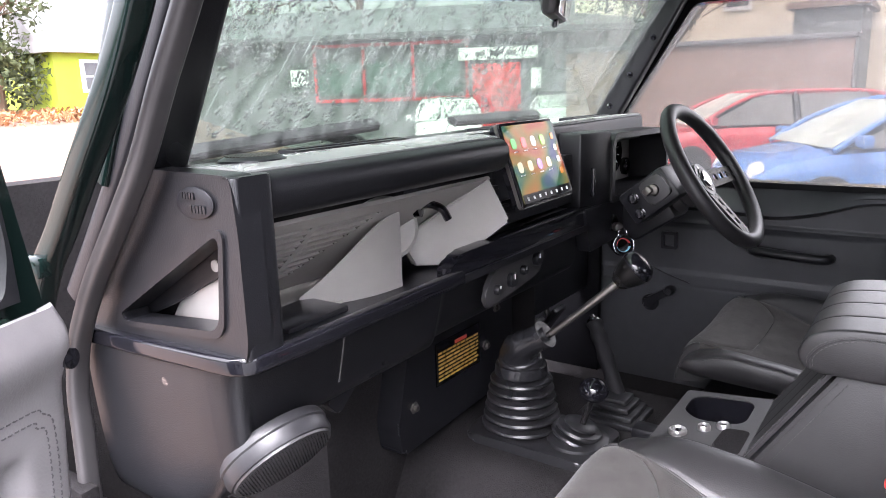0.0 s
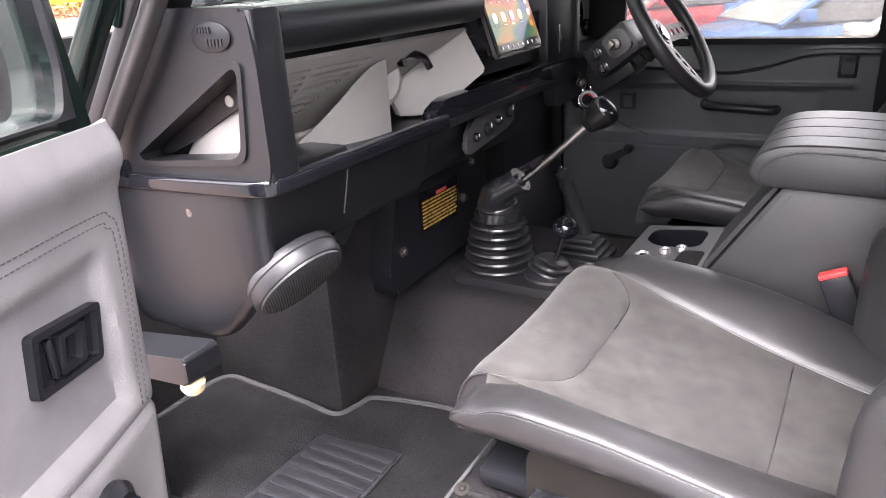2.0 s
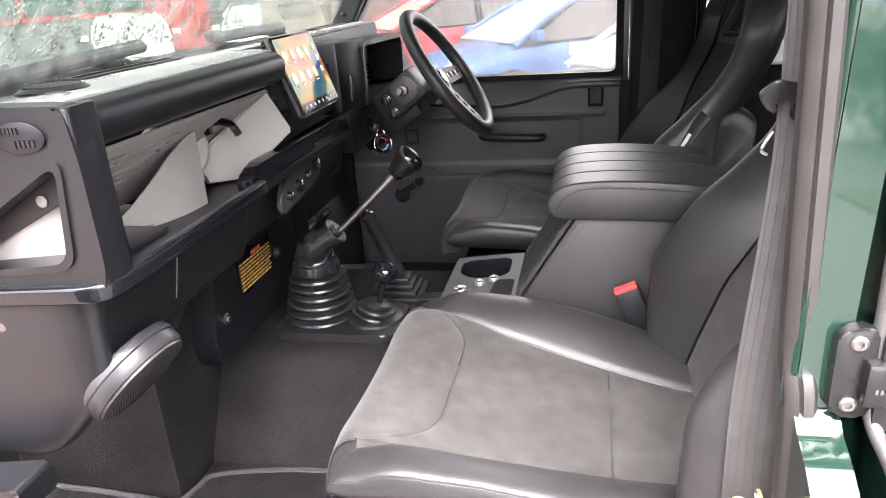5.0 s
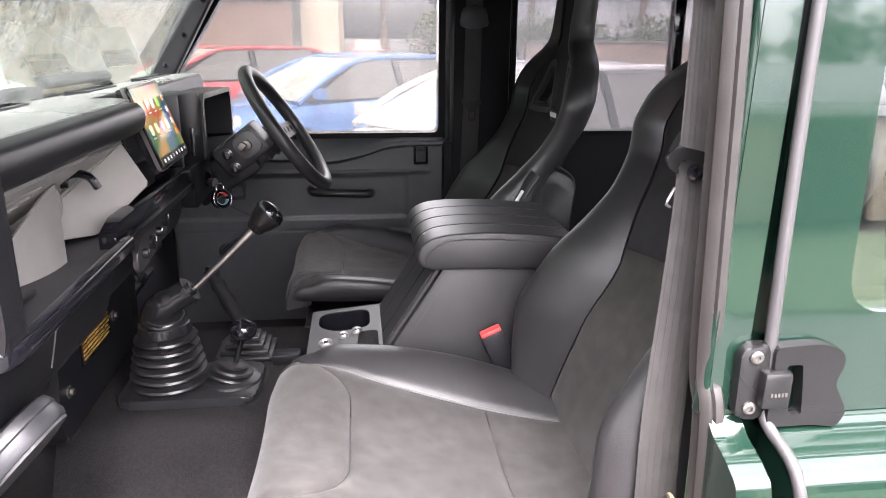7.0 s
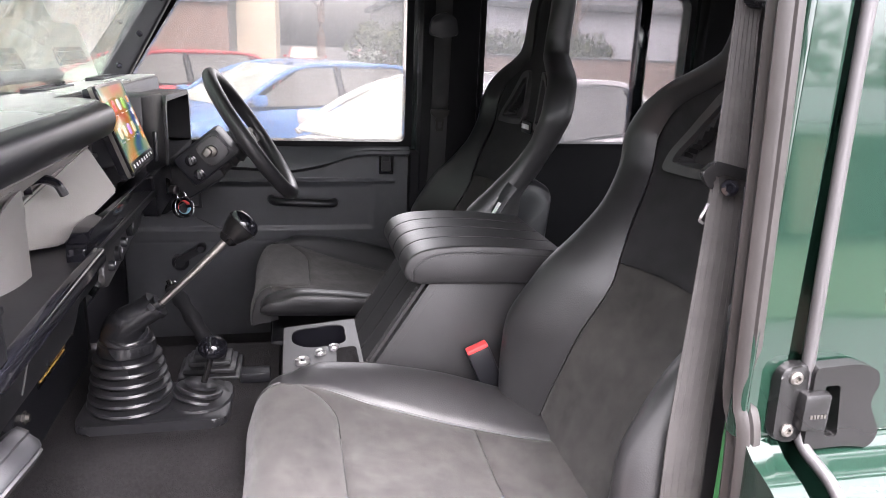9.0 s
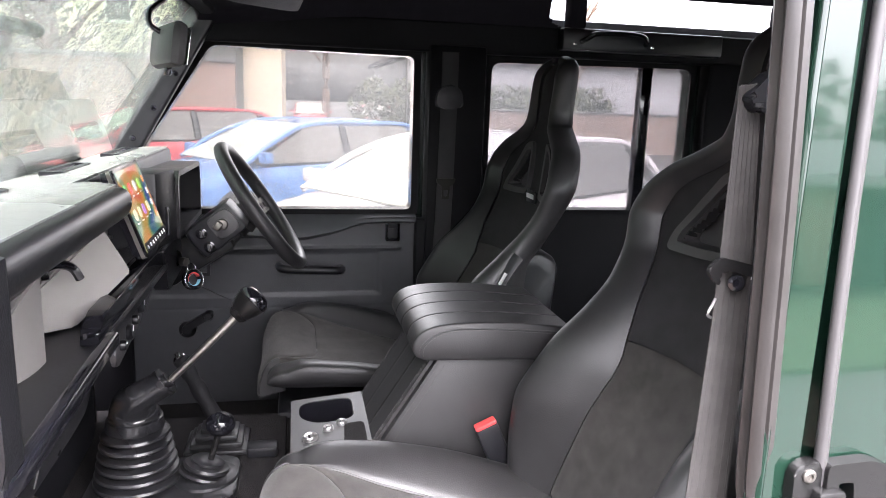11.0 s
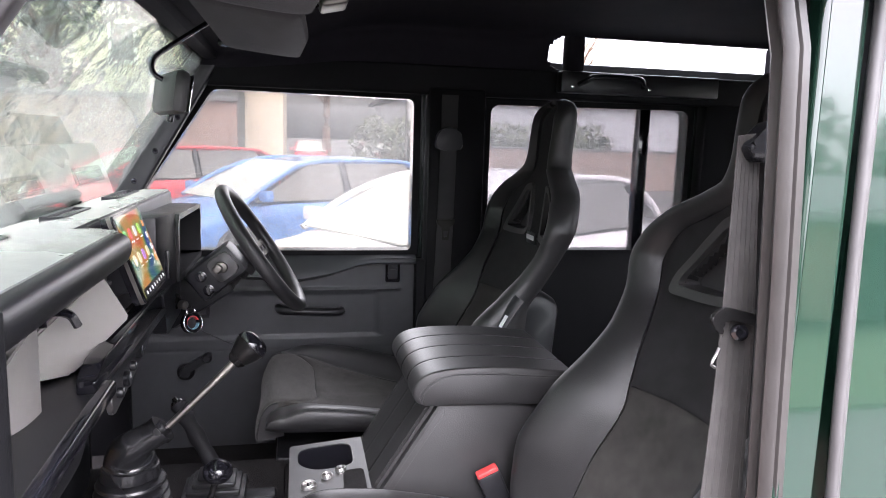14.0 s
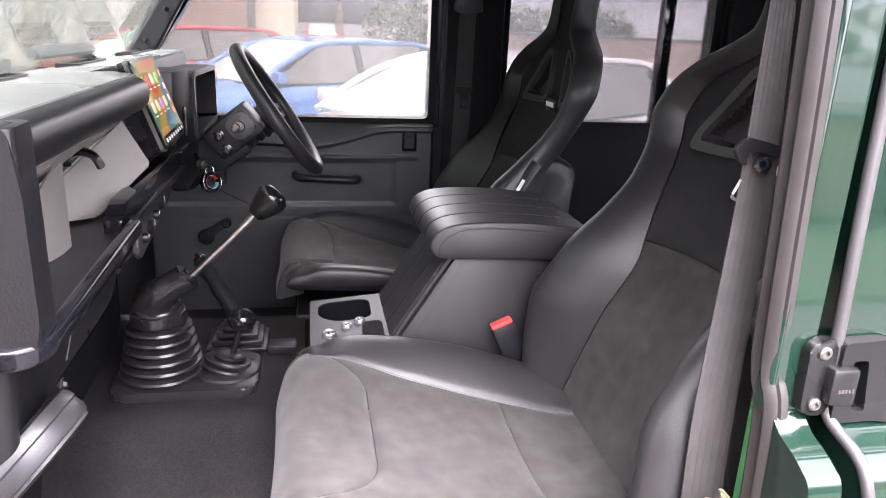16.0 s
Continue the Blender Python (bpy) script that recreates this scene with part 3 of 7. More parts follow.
sweep(bm, smooth_path([(-0.80, 1.112, 1.05), (-0.80, 1.110, 1.25), (-0.798, 1.082, 1.36), (-0.795, 1.037, 1.446), (-0.79, 0.998, 1.497), (-0.788, 0.932, 1.575), (-0.786, 0.862, 1.657), (-0.785, 0.808, 1.733), (-0.785, 0.725, 1.868)], 5), rounded([(-0.013, -0.014), (0.013, -0.014), (0.013, 0.014), (-0.013, 0.014)], 0.006, 3), up=(1, 0, 0))
tagged(part("pillar_green_left", bm, DARKFRAME), "dark green painted door pillar with a hinge bracket", "pillar", kind="structure")
bm = box(B(), -0.818, -0.798, 1.01, 1.045, 1.445, 1.470, 0.005)
tagged(part("hinge_bracket_left", bm, DARKFRAME), "dark green windscreen hinge bracket", "bracket", kind="structure")
bm = box(B(), -0.745, -0.708, -0.03, 0.062, 0.78, 1.86, 0.01)
tagged(part("post_inner_left", bm, PLASTIC), "black inner face of the centre post", "pillar", kind="structure")
bm = box(B(), -0.772, -0.747, 0.05, 0.088, 0.80, 1.36, 0.006)
tagged(part("jamb_left", bm, GREENIN), "bright green painted door jamb", "jamb", kind="structure")
# header above the opening
bm = box(B(), -0.765, -0.70, 0.06, 0.76, 1.872, 1.91, 0.01)
tagged(part("header_left", bm, LINING), "black header above the passenger door opening", "header", kind="structure")
# centre post outside
SIDE = -0.795
LEAN = 0.075


def lean(bm):
    """Leans the upper body side inwards from the waist up, about the line of sight of the door opening."""
    for v in bm.verts:
        if v.co.z > 1.30:
            k = 1 + LEAN * (v.co.z - 1.30) / 0.54
            v.co = Vector((-1.335 + (v.co.x + 1.335) * k, 0.534 + (v.co.y - 0.534) * k, 1.70 + (v.co.z - 1.70) * k))
    return bm


def side_profile(y0, y1, z_top, name, label, cut=None):
    """Painted side: upright above the waist, a rounded shoulder, then the fuller lower body."""
    line = smooth_path([(SIDE, z_top), (SIDE, 1.60), (SIDE, 1.33), (SIDE - 0.004, 1.298)], 5) + smooth_path([(SIDE - 0.02, 1.286), (SIDE - 0.055, 1.272), (SIDE - 0.072, 1.25), (SIDE - 0.076, 1.15), (SIDE - 0.076, 0.55)], 5)
    pts = [(p[0], p[1]) for p in line]
    outer = pts + [(SIDE + 0.022, 0.55), (SIDE + 0.022, z_top)]
    bm = lean(prism(B(), outer, y0, y1, "y"))
    return tagged(part(name, bm, GREEN), label, "body side", kind="structure")


side_profile(0.064, 0.099, 1.866, "post_outer_left", "glossy dark green centre post with sky reflections")
bm = prism(B(), rounded([(-0.797, 0.0995), (-0.792, 0.106), (-0.775, 0.106), (-0.775, 0.0995)], 0.003, 3), 1.30, 1.866, "z")
tagged(part("post_return_left", lean(bm), GREEN), "dark green folded edge of the centre post", "pillar", kind="structure")
bm = tube(B(), smooth_path([(-0.801, 0.0565, 1.868), (-0.801, 0.053, 1.60), (-0.803, 0.047, 1.36), (-0.806, 0.043, 1.30), (-0.86, 0.035, 1.262), (-0.872, 0.03, 1.15), (-0.872, 0.03, 0.8)], 8), 0.0062, 10)
tagged(part("post_rubber_left", lean(bm), BEAD), "dark rubber bead between the post and the rear door", "rubber bead", kind="structure")

# rear door of the near side: painted frame with a window, waist and lower skin
door_2 = thing("door_2", "closed glossy dark green rear door with a window", "door", kind="structure")
outer = [(0.041, 1.297), (0.050, 1.866), (-0.74, 1.866), (-0.74, 1.297)]
inner = rounded([(-0.030, 1.405), (-0.014, 1.83), (-0.70, 1.83), (-0.70, 1.405)], 0.045, 6)
bm = ring(B(), outer, inner, SIDE - 0.001, SIDE + 0.03, "x", 0.004)
part("window_frame", lean(bm), GREEN, door_2)
line = smooth_path([(SIDE - 0.004, 1.296), (SIDE - 0.022, 1.286), (SIDE - 0.055, 1.272), (SIDE - 0.072, 1.25), (SIDE - 0.076, 1.15), (SIDE - 0.076, 0.55)], 5)
bm = prism(B(), [(p[0], p[1]) for p in line] + [(SIDE + 0.03, 0.55), (SIDE + 0.03, 1.296)], -0.74, 0.034, "y")
part("lower_skin", bm, GREEN, door_2, "rain-beaded green shoulder and lower skin")
ob = part("pane", lean(prism(B(), inner, SIDE + 0.008, SIDE + 0.012, "x")), SIDEGLASS, door_2, smooth=False)
ob.visible_shadow = False
drops("raindrops", lambda u, v: ((SIDE - 0.01 - 0.05 * v, 0.02 - 0.7 * u, 1.2885 - 0.018 * v), (-0.35, 0, 0.94), (-0.94, 0, -0.35)), 1500, door_2, 8, 0.0007, 0.0022, 0.3, "beads of rain on the painted shoulder")
# rear body behind the rear door
side_profile(-1.79, -0.746, 1.866, "side_left_rear", "dark green rear body side")

# butt hinge of the rear door: a plate with a cut-out, a knuckle and the leaf on the post
bm = ring(B(), rounded([(0.047, 1.380), (0.0, 1.382), (-0.022, 1.375), (-0.028, 1.360), (-0.020, 1.338), (-0.030, 1.322), (-0.038, 1.306), (-0.030, 1.290), (0.0, 1.294), (0.045, 1.293)], 0.007, 4),
          rounded([(0.034, 1.361), (0.017, 1.361), (0.010, 1.306), (0.024, 1.306)], 0.004, 3), SIDE - 0.019, SIDE - 0.004, "x", 0.003)
hinge = part("hinge", lean(bm), BLACKMETAL, door_2, "black powder-coated heavy duty hinge")
bm = prism(B(), rounded([(0.077, 1.302), (0.079, 1.378), (0.050, 1.384), (0.046, 1.300)], 0.010), SIDE - 0.014, SIDE - 0.001, "x", 0.003)
part("post_leaf", lean(bm), BLACKMETAL, hinge)
bm = box(B(), SIDE - 0.026, SIDE - 0.006, 0.028, 0.058, 1.316, 1.356, 0.005)
part("knuckle", lean(bm), BLACKMETAL, hinge)
for k in range(5):
    bm = box(B(), SIDE - 0.0270, SIDE - 0.0262, 0.034 + 0.0036 * k, 0.0362 + 0.0036 * k, 1.331, 1.335)
    part("mark_bar", lean(bm), STEEL, hinge, "plain grey bar")
for z in (1.369, 1.314):
    bm = lathe(B(), [(0.0068, 0), (0.0068, 0.003), (0.005, 0.0045), (0.0028, 0.0045), (0.0028, 0.002)], (SIDE - 0.0135, 0.064, z), (-1, 0, 0), 14)
    part("bolt", lean(bm), STEEL, hinge, "plain steel socket bolt")

# door striker on the near post
striker = thing("door_striker", "yellow passivated steel door striker on the jamb", "door striker")
ST = Matrix.Translation((-0.766, 0.106, 1.160)) @ Matrix.Diagonal((0.85, 0.85, 0.85, 1))
bm = prism(B(), rounded([(-0.016, -0.026), (-0.016, 0.026), (0.016, 0.026), (0.016, -0.026)], 0.006), 0.0, 0.004, "y", 0.001)
bmesh.ops.transform(bm, matrix=ST, verts=bm.verts)
part("plate", bm, BRASS, striker)
for z in (-0.012, 0.012):
    bm = box(B(), -0.010, 0.010, 0.004, 0.030, z - 0.003, z + 0.003, 0.002, m=ST)
    part("arm", bm, BRASS, striker)
bm = tube(B(), [ST @ Vector((0, 0.024, -0.018)), ST @ Vector((0, 0.024, 0.018))], 0.0065, 14)
part("pin", bm, BRASS, striker)
for z in (-0.018, 0.018):
    bm = lathe(B(), [(0.006, 0), (0.006, 0.003), (0.003, 0.004)], ST @ Vector((0.008, 0.004, z)), (0, 1, 0), 12)
    part("screw", bm, STEEL, striker)


# ================= right side doors =================
door_1 = thing("door_1", "closed driver's door with shade-darkened grey card and wet window", "door", kind="structure")
# card: a ledge sloping in from the window, a swooping edge, a recessed field with a moulded border and two low lines
def swoop(y):
    return curve(y, [0.18, 0.28, 0.34, 0.43, 0.54, 0.66, 0.80, 1.10], [1.352, 1.352, 1.348, 1.322, 1.304, 1.312, 1.316, 1.318])


def far_card(u, v):
    y = 0.186 + 0.916 * u
    k = swoop(y)
    z = 0.79 + (k - 0.0005 - 0.79) * v / 0.84 if v < 0.845 else k + 0.0005 + (1.378 - k) * (v - 0.85) / 0.15
    if z > k:
        d = 0.036 * (1 - ((z - k) / (1.380 - k)) ** 1.2) - 0.008
    else:
        d = 0.028 * max(0.0, 1 - (k - z) / 0.010) ** 0.5
    field = min(max(0.0, y - 0.290), max(0.0, 1.060 - y), max(0.0, z - 1.122), max(0.0, 1.262 - z))
    d -= 0.006 * min(1.0, field / 0.012)
    d += 0.006 * max(0.0, 1 - abs(z - 1.268) / 0.009) * (1.0 if y > 0.235 else 0.0)
    d -= 0.0012 * max(0.0, 1 - abs(z - 1.090) / 0.005)
    return (0.738 - d, y, z)


part("door_card", sheet(B(), far_card, 110, 200, -0.014), CARDDARK, door_1, "moulded grey card, darkened for shade, with a swooping ledge")
bm = box(B(), 0.752, 0.775, 0.186, 1.10, 0.79, 1.36)
part("door_inner", bm, PLASTIC, door_1)
bm = B()
tube(bm, [(0.736, 0.405, 1.205), (0.705, 0.41, 1.208), (0.695, 0.44, 1.21), (0.695, 0.55, 1.215), (0.705, 0.578, 1.216), (0.736, 0.585, 1.216)], 0.012, 10, 5)
part("pull_handle", bm, PLASTIC, door_1)
bm = ring(B(), rounded([(0.232, 1.29), (0.232, 1.368), (0.275, 1.368), (0.275, 1.29)], 0.006), rounded([(0.239, 1.298), (0.239, 1.360), (0.268, 1.360), (0.268, 1.298)], 0.004), 0.728, 0.7375, "x", 0.002)
part("latch_bezel", bm, PIANO, door_1)
bm = box(B(), 0.7335, 0.7372, 0.240, 0.267, 1.299, 1.359)
box(bm, 0.7295, 0.7335, 0.243, 0.264, 1.328, 1.350, 0.002)
part("latch_lever", bm, PLASTIC, door_1)
bm = lathe(B(), [(0.024, 0), (0.024, 0.012), (0.014, 0.020)], (0.740, 0.845, 1.032), (-1, 0, 0), 20)
prism(bm, rounded([(0.862, 1.018), (0.858, 1.046), (0.776, 1.096), (0.768, 1.076)], 0.012), 0.708, 0.722, "x", 0.004)
lathe(bm, [(0.012, 0), (0.014, 0.022), (0.009, 0.030)], (0.712, 0.782, 1.083), (-1, 0, 0.0), 16)
part("window_winder", bm, PLASTIC, door_1)
bm = ring(B(), rounded([(0.778, 1.190), (0.778, 1.238), (0.822, 1.238), (0.822, 1.190)], 0.004), rounded([(0.786, 1.198), (0.786, 1.230), (0.814, 1.230), (0.814, 1.198)], 0.003), 0.735, 0.745, "x", 0.002)
part("square_bezel", bm, PLASTIC, door_1, "square black bezel")
# window frame
WIN = rounded([(0.20, 1.385), (0.20, 1.826), (0.757, 1.832), (0.93, 1.57), (1.02, 1.385)], 0.02, 4)
bm = ring(B(), [(0.165, 1.36), (0.165, 1.858), (0.782, 1.862), (0.975, 1.57), (1.08, 1.36)], WIN, 0.742, 0.792, "x", 0.004)
part("window_frame", bm, DARKFRAME, door_1)
bm = ring(B(), [(0.18, 1.37), (0.18, 1.842), (0.768, 1.847), (0.952, 1.57), (1.05, 1.37)], WIN, 0.734, 0.7405, "x", 0.002)
part("frame_rubber", bm, PILLARTRIM, door_1)
pane("pane", WIN, 0.765, "x", WETSIDE, door_1)
drops("raindrops", lambda u, v: ((0.7705, 0.21 + 0.80 * u, 1.39 + 0.43 * v), (1, 0, 0), (0, 0, -1)), 4500, door_1, 5, 0.0006, 0.0020, 0.5, density=lambda u, v: 1.0 if 0.21 + 0.80 * u < 1.02 - 0.6 * v * v else 0.0)

door_3 = thing("door_3", "closed rear side door with a divided wet window", "door", kind="structure")
bm = prism(B(), [(-0.70, 0.80), (-0.70, 1.378), (-0.012, 1.378), (-0.012, 0.80)], 0.738, 0.775, "x", 0.006)
part("door_card", bm, PILLARTRIM, door_3)
WIN3 = rounded([(-0.03, 1.385), (-0.03, 1.820), (-0.672, 1.826), (-0.672, 1.385)], 0.03, 5)
bm = ring(B(), [(-0.006, 1.36), (-0.006, 1.858), (-0.706, 1.862), (-0.706, 1.36)], WIN3, 0.742, 0.792, "x", 0.004)
part("window_frame", bm, DARKFRAME, door_3)
bm = ring(B(), [(-0.016, 1.372), (-0.016, 1.838), (-0.69, 1.842), (-0.69, 1.372)], WIN3, 0.734, 0.7405, "x", 0.002)
part("frame_rubber", bm, PILLARTRIM, door_3)
bm = box(B(), 0.738, 0.775, -0.545, -0.510, 1.38, 1.83, 0.003)
part("glazing_bar", bm, PIANO, door_3)
pane("pane", WIN3, 0.779, "x", WETREAR, door_3)
drops("raindrops", lambda u, v: ((0.7835, -0.67 + 0.63 * u, 1.39 + 0.43 * v), (1, 0, 0), (0, 0, -1)), 3500, door_3, 6, 0.0006, 0.0020, 0.5)
# trim panel with grab handle below the skylight
panel = thing("grab_handle_panel", "black trim panel with a grab handle below the skylight", "grab handle")
bm = box(B(), 0.655, 0.70, -0.72, -0.215, 1.860, 1.922, 0.006)
part("trim_panel", bm, PLASTIC, panel)
bm = tube(B(), [(0.655, -0.27, 1.885), (0.63, -0.28, 1.892), (0.622, -0.31, 1.906), (0.622, -0.43, 1.906), (0.63, -0.46, 1.892), (0.655, -0.47, 1.885)], 0.0075, 10, 5)
part("grab_handle", bm, PIANO, panel)
for y in (-0.25, -0.49):
    bm = lathe(B(), [(0.005, 0), (0.005, 0.003), (0.002, 0.004)], (0.655, y, 1.878), (-1, 0, 0), 10)
    part("screw", bm, CHROME, panel)

# ================= seats =================
DARKTHREAD = mat("dark_thread", (0.018, 0.018, 0.019), 0.8)


def seam_x(y):
    """Half width of the centre field of the cushion."""
    return curve(y, [0.05, 0.12, 0.235, 0.40, 0.52, 0.60], [0.105, 0.115, 0.135, 0.165, 0.186, 0.188])


def cushion_z(y):
    return curve(y, [0.05, 0.12, 0.235, 0.40, 0.52, 0.56], [1.030, 1.034, 1.052, 1.092, 1.127, 1.130])


def pillow(a, depth=0.008, soft=0.02):
    return -depth * math.exp(-max(a, 0.0) / soft)


NOSE_Y, NOSE_Z = 0.550, 1.036


def nose_turn(p, phi, reach=0.60):
    """Carries a point of the cushion's cross-section round its front edge."""
    h = p[2] - NOSE_Z
    return (p[0], NOSE_Y + reach * h * math.sin(phi) ** 0.85, NOSE_Z + h * math.cos(phi))


def front_seam(s):
    """Where the front panel of the cushion begins: square with rounded corners."""
    t = min(1.0, max(0.0, (abs(s) - 0.52) / 0.48))
    return 0.462 + 0.088 * (1 - math.sqrt(max(0.0, 1 - t * t)))


def build_seat(name, label):
    th = thing(name, label, "car seat", "front seats")

    def field_panel(nm, back, front, lab):
        def f(u, v):
            s = 2 * u - 1
            y0, y1 = back(s), front(s)
            y = y0 + (y1 - y0) * v
            w = seam_x(y)
            edge = min((1 - abs(s)) * w, y - y0, y1 - y)
            wr = 0.0012 * math.sin(31 * y + 3 * s) * math.sin(9 * s + 20 * y)
            return (s * w, y, cushion_z(y) - 0.010 * (1 - s * s) + wr + pillow(edge, 0.005, 0.006))
        part(nm, sheet(B(), f, 34, 32, 0.03), SUEDE, th, lab)
    field_panel("cushion_rear_panel", lambda s: 0.05, lambda s: 0.2345, "grey suede rear cushion panel")
    field_panel("cushion_middle_panel", lambda s: 0.2355, lambda s: front_seam(s) - 0.0005, "grey suede middle cushion panel")

    def nosef(u, v):
        s = 2 * u - 1
        y0 = front_seam(s) + 0.0005
        y = min(NOSE_Y, y0 + (NOSE_Y - y0) * v / 0.45)
        phi = max(0.0, (v - 0.45) / 0.55) * 1.62
        w = seam_x(y)
        edge = min((1 - abs(s)) * w, (y - y0) if v < 0.45 else 1.0)
        z = cushion_z(y) - 0.010 * (1 - s * s) + pillow(edge, 0.005, 0.006) - 0.010 * max(0, abs(s) - 0.75) / 0.25 * min(1, phi)
        return nose_turn((s * w, y, z), phi) if phi > 0 else (s * w, y, z)
    part("cushion_front_panel", sheet(B(), nosef, 36, 44, 0.03), SUEDE, th, "grey suede rounded front panel")
    for sg in (-1, 1):
        bm = B()
        rim = [Vector(nosef(0.5 + 0.5 * sg, 0.12 + 0.88 * i / 30)) for i in range(31)]
        hub = bm.verts.new((sg * (seam_x(NOSE_Y) + 0.008), NOSE_Y - 0.014, NOSE_Z + 0.012))
        vs = [bm.verts.new(p + Vector((sg * 0.0015, 0, 0))) for p in rim]
        for a, b in zip(vs, vs[1:]):
            bm.faces.new((hub, a, b))
        part("nose_gusset", bm, LEATHER, th, "black leather corner gusset")
        bm = tube(B(), [p + Vector((sg * 0.002, 0, 0.001)) for p in rim], 0.0022, 6)
        part("nose_piping", bm, LEATHER, th)

        def bol(u, v):
            y = 0.045 + (0.532 - 0.045) * min(1.0, v / 0.78)
            phi = max(0.0, (v - 0.78) / 0.22) * 1.60
            x0 = seam_x(y)
            # the bolster sinks below the nose of the cushion, which leaves a crease beside it
            z0 = cushion_z(y) - curve(y, [0.05, 0.455, 0.50, 0.535], [0.0, 0.0, 0.003, 0.012])
            rise = curve(y, [0.05, 0.16, 0.28, 0.38, 0.47, 0.55], [0.016, 0.034, 0.045, 0.039, 0.019, -0.004])
            out = curve(y, [0.05, 0.15, 0.30, 0.45, 0.55], [0.224, 0.236, 0.251, 0.254, 0.250])
            ztop = z0 + rise - 0.004
            if u < 0.55:
                a = u / 0.55
                x = x0 + (out - x0) * a
                z = z0 + rise * math.sin(min(1, a * 1.10) * math.pi * 0.5) - 0.004 * a ** 4
                e = min(a, (1 - a) * 1.3) * (out - x0)
            else:
                a = (u - 0.55) / 0.45
                x = out + 0.007 * math.sin(a * math.pi * 0.9) - 0.020 * a ** 2.5
                zb = curve(y, [0.05, 0.15, 0.38, 0.55], [1.028, 1.036, 1.072, 1.078])
                z = ztop + (zb - 0.006 - ztop) * a
                e = abs(u - 0.55) * 0.18 + 0.0003
            z += pillow(e, 0.004, 0.004)
            if phi > 0:
                x = 0.216 + (x - 0.216) * (0.55 + 0.45 * math.cos(phi))
                return (sg * x, y + 0.044 * math.sin(phi), 1.082 + (z - 1.082) * math.cos(phi))
            return (sg * x, y, z)
        part("side_bolster", sheet(B(), bol, 32, 56, 0.0), LEATHER, th, "black leather side bolster")
        for o, u0 in enumerate((0.555, 0.590)):
            bm = B()
            line = [Vector(bol(u0, 0.06 + 0.86 * i / 60)) + Vector((sg * 0.0006, 0, 0.0004)) for i in range(61)]
            if o == 0:
                part("edge_seam", tube(bm, line, 0.0011, 6), DARKTHREAD, th)
            else:
                tagged(part("bolster_stitching", stitches(bm, line, 0.0045, 0.003, 0.0008, (sg * 0.0005, 0, 0)), DARKTHREAD, th, "dark row of stitching"), kind="stuff")
        bm = B()
        tube(bm, [bol(0.0, 0.03 + 0.93 * i / 40) for i in range(41)], 0.0018, 6)
        part("piping", bm, LEATHER, th)
    part("seat_pan", box(B(), -0.215, 0.215, 0.03, 0.555, 0.975, 1.004, 0.010), PLASTIC, th)

    # backrest: hollow between the shoulders, the head leaning forward again
    def yc(z):
        return curve(z, [0.99, 1.10, 1.20, 1.30, 1.40, 1.48, 1.56, 1.65, 1.78, 1.822], [0.115, 0.075, 0.033, -0.020, -0.070, -0.110, -0.123, -0.126, -0.133, -0.154])

    def back_y(z):
        return curve(z, [0.99, 1.20, 1.34, 1.40, 1.49, 1.57, 1.66, 1.822], [0.020, 0.000, -0.010, -0.045, -0.088, -0.117, -0.150, -0.157])

    def halfw(z):
        return curve(z, [0.99, 1.16, 1.37, 1.475, 1.525, 1.56, 1.60, 1.635, 1.66, 1.70, 1.75, 1.79, 1.81, 1.822], [0.215, 0.248, 0.228, 0.250, 0.264, 0.250, 0.212, 0.140, 0.098, 0.088, 0.092, 0.094, 0.084, 0.030])

    def bolster(z):
        return curve(z, [0.99, 1.08, 1.16, 1.22, 1.29, 1.36, 1.42, 1.51, 1.56, 1.60, 1.635, 1.67, 1.72, 1.82], [0.040, 0.078, 0.108, 0.126, 0.122, 0.090, 0.070, 0.070, 0.062, 0.044, 0.027, 0.017, 0.012, 0.006])

    def edge_s(z):
        """The suede field's share of the half width."""
        return curve(z, [0.99, 1.07, 1.17, 1.27, 1.34, 1.41, 1.49, 1.585, 1.64, 1.75, 1.822], [0.84, 0.70, 0.59, 0.57, 0.66, 0.77, 0.85, 0.84, 0.70, 0.62, 0.45])
    Z0, Z1 = 0.99, 1.822

    def hollow(z):
        return curve(z, [1.30, 1.42, 1.60, 1.68], [0.30, 0.58, 0.58, 0.30])

    def section(z):
        """Half section of one bolster, from the suede seam over its crest to its back edge."""
        w, b, y = halfw(z), bolster(z), yc(z)
        x0 = edge_s(z) * w
        crest, rear = y + b, back_y(z)
        return smooth_path([(x0, y + hollow(z) * b), (x0 + (w - x0) * 0.42, y + b * (0.74 + 0.3 * (hollow(z) - 0.30))), (x0 + (w - x0) * 0.80, y + b * 0.98), (w, crest - 0.25 * (crest - rear)), (w + 0.002, crest - 0.70 * (crest - rear)), (w * 0.96, rear)], 5)

    def bol_at(sg, a, z):
        sec = section(z)
        k = a * (len(sec) - 1)
        i = min(int(k), len(sec) - 2)
        p = Vector(sec[i]).lerp(Vector(sec[i + 1]), k - i)
        dip = pillow(a * 0.10, 0.004, 0.006) * lerp(z, [1.60, 1.70], [1.0, 0.2])
        return (sg * p[0], p[1] + dip, z)

    def surf_y(x, z):
        sec = section(z)
        if abs(x) <= sec[0][0]:
            return yc(z) + hollow(z) * bolster(z) * (abs(x) / sec[0][0]) ** 2
        front = sec[:16]
        return lerp(abs(x), [p[0] for p in front], [p[1] for p in front])

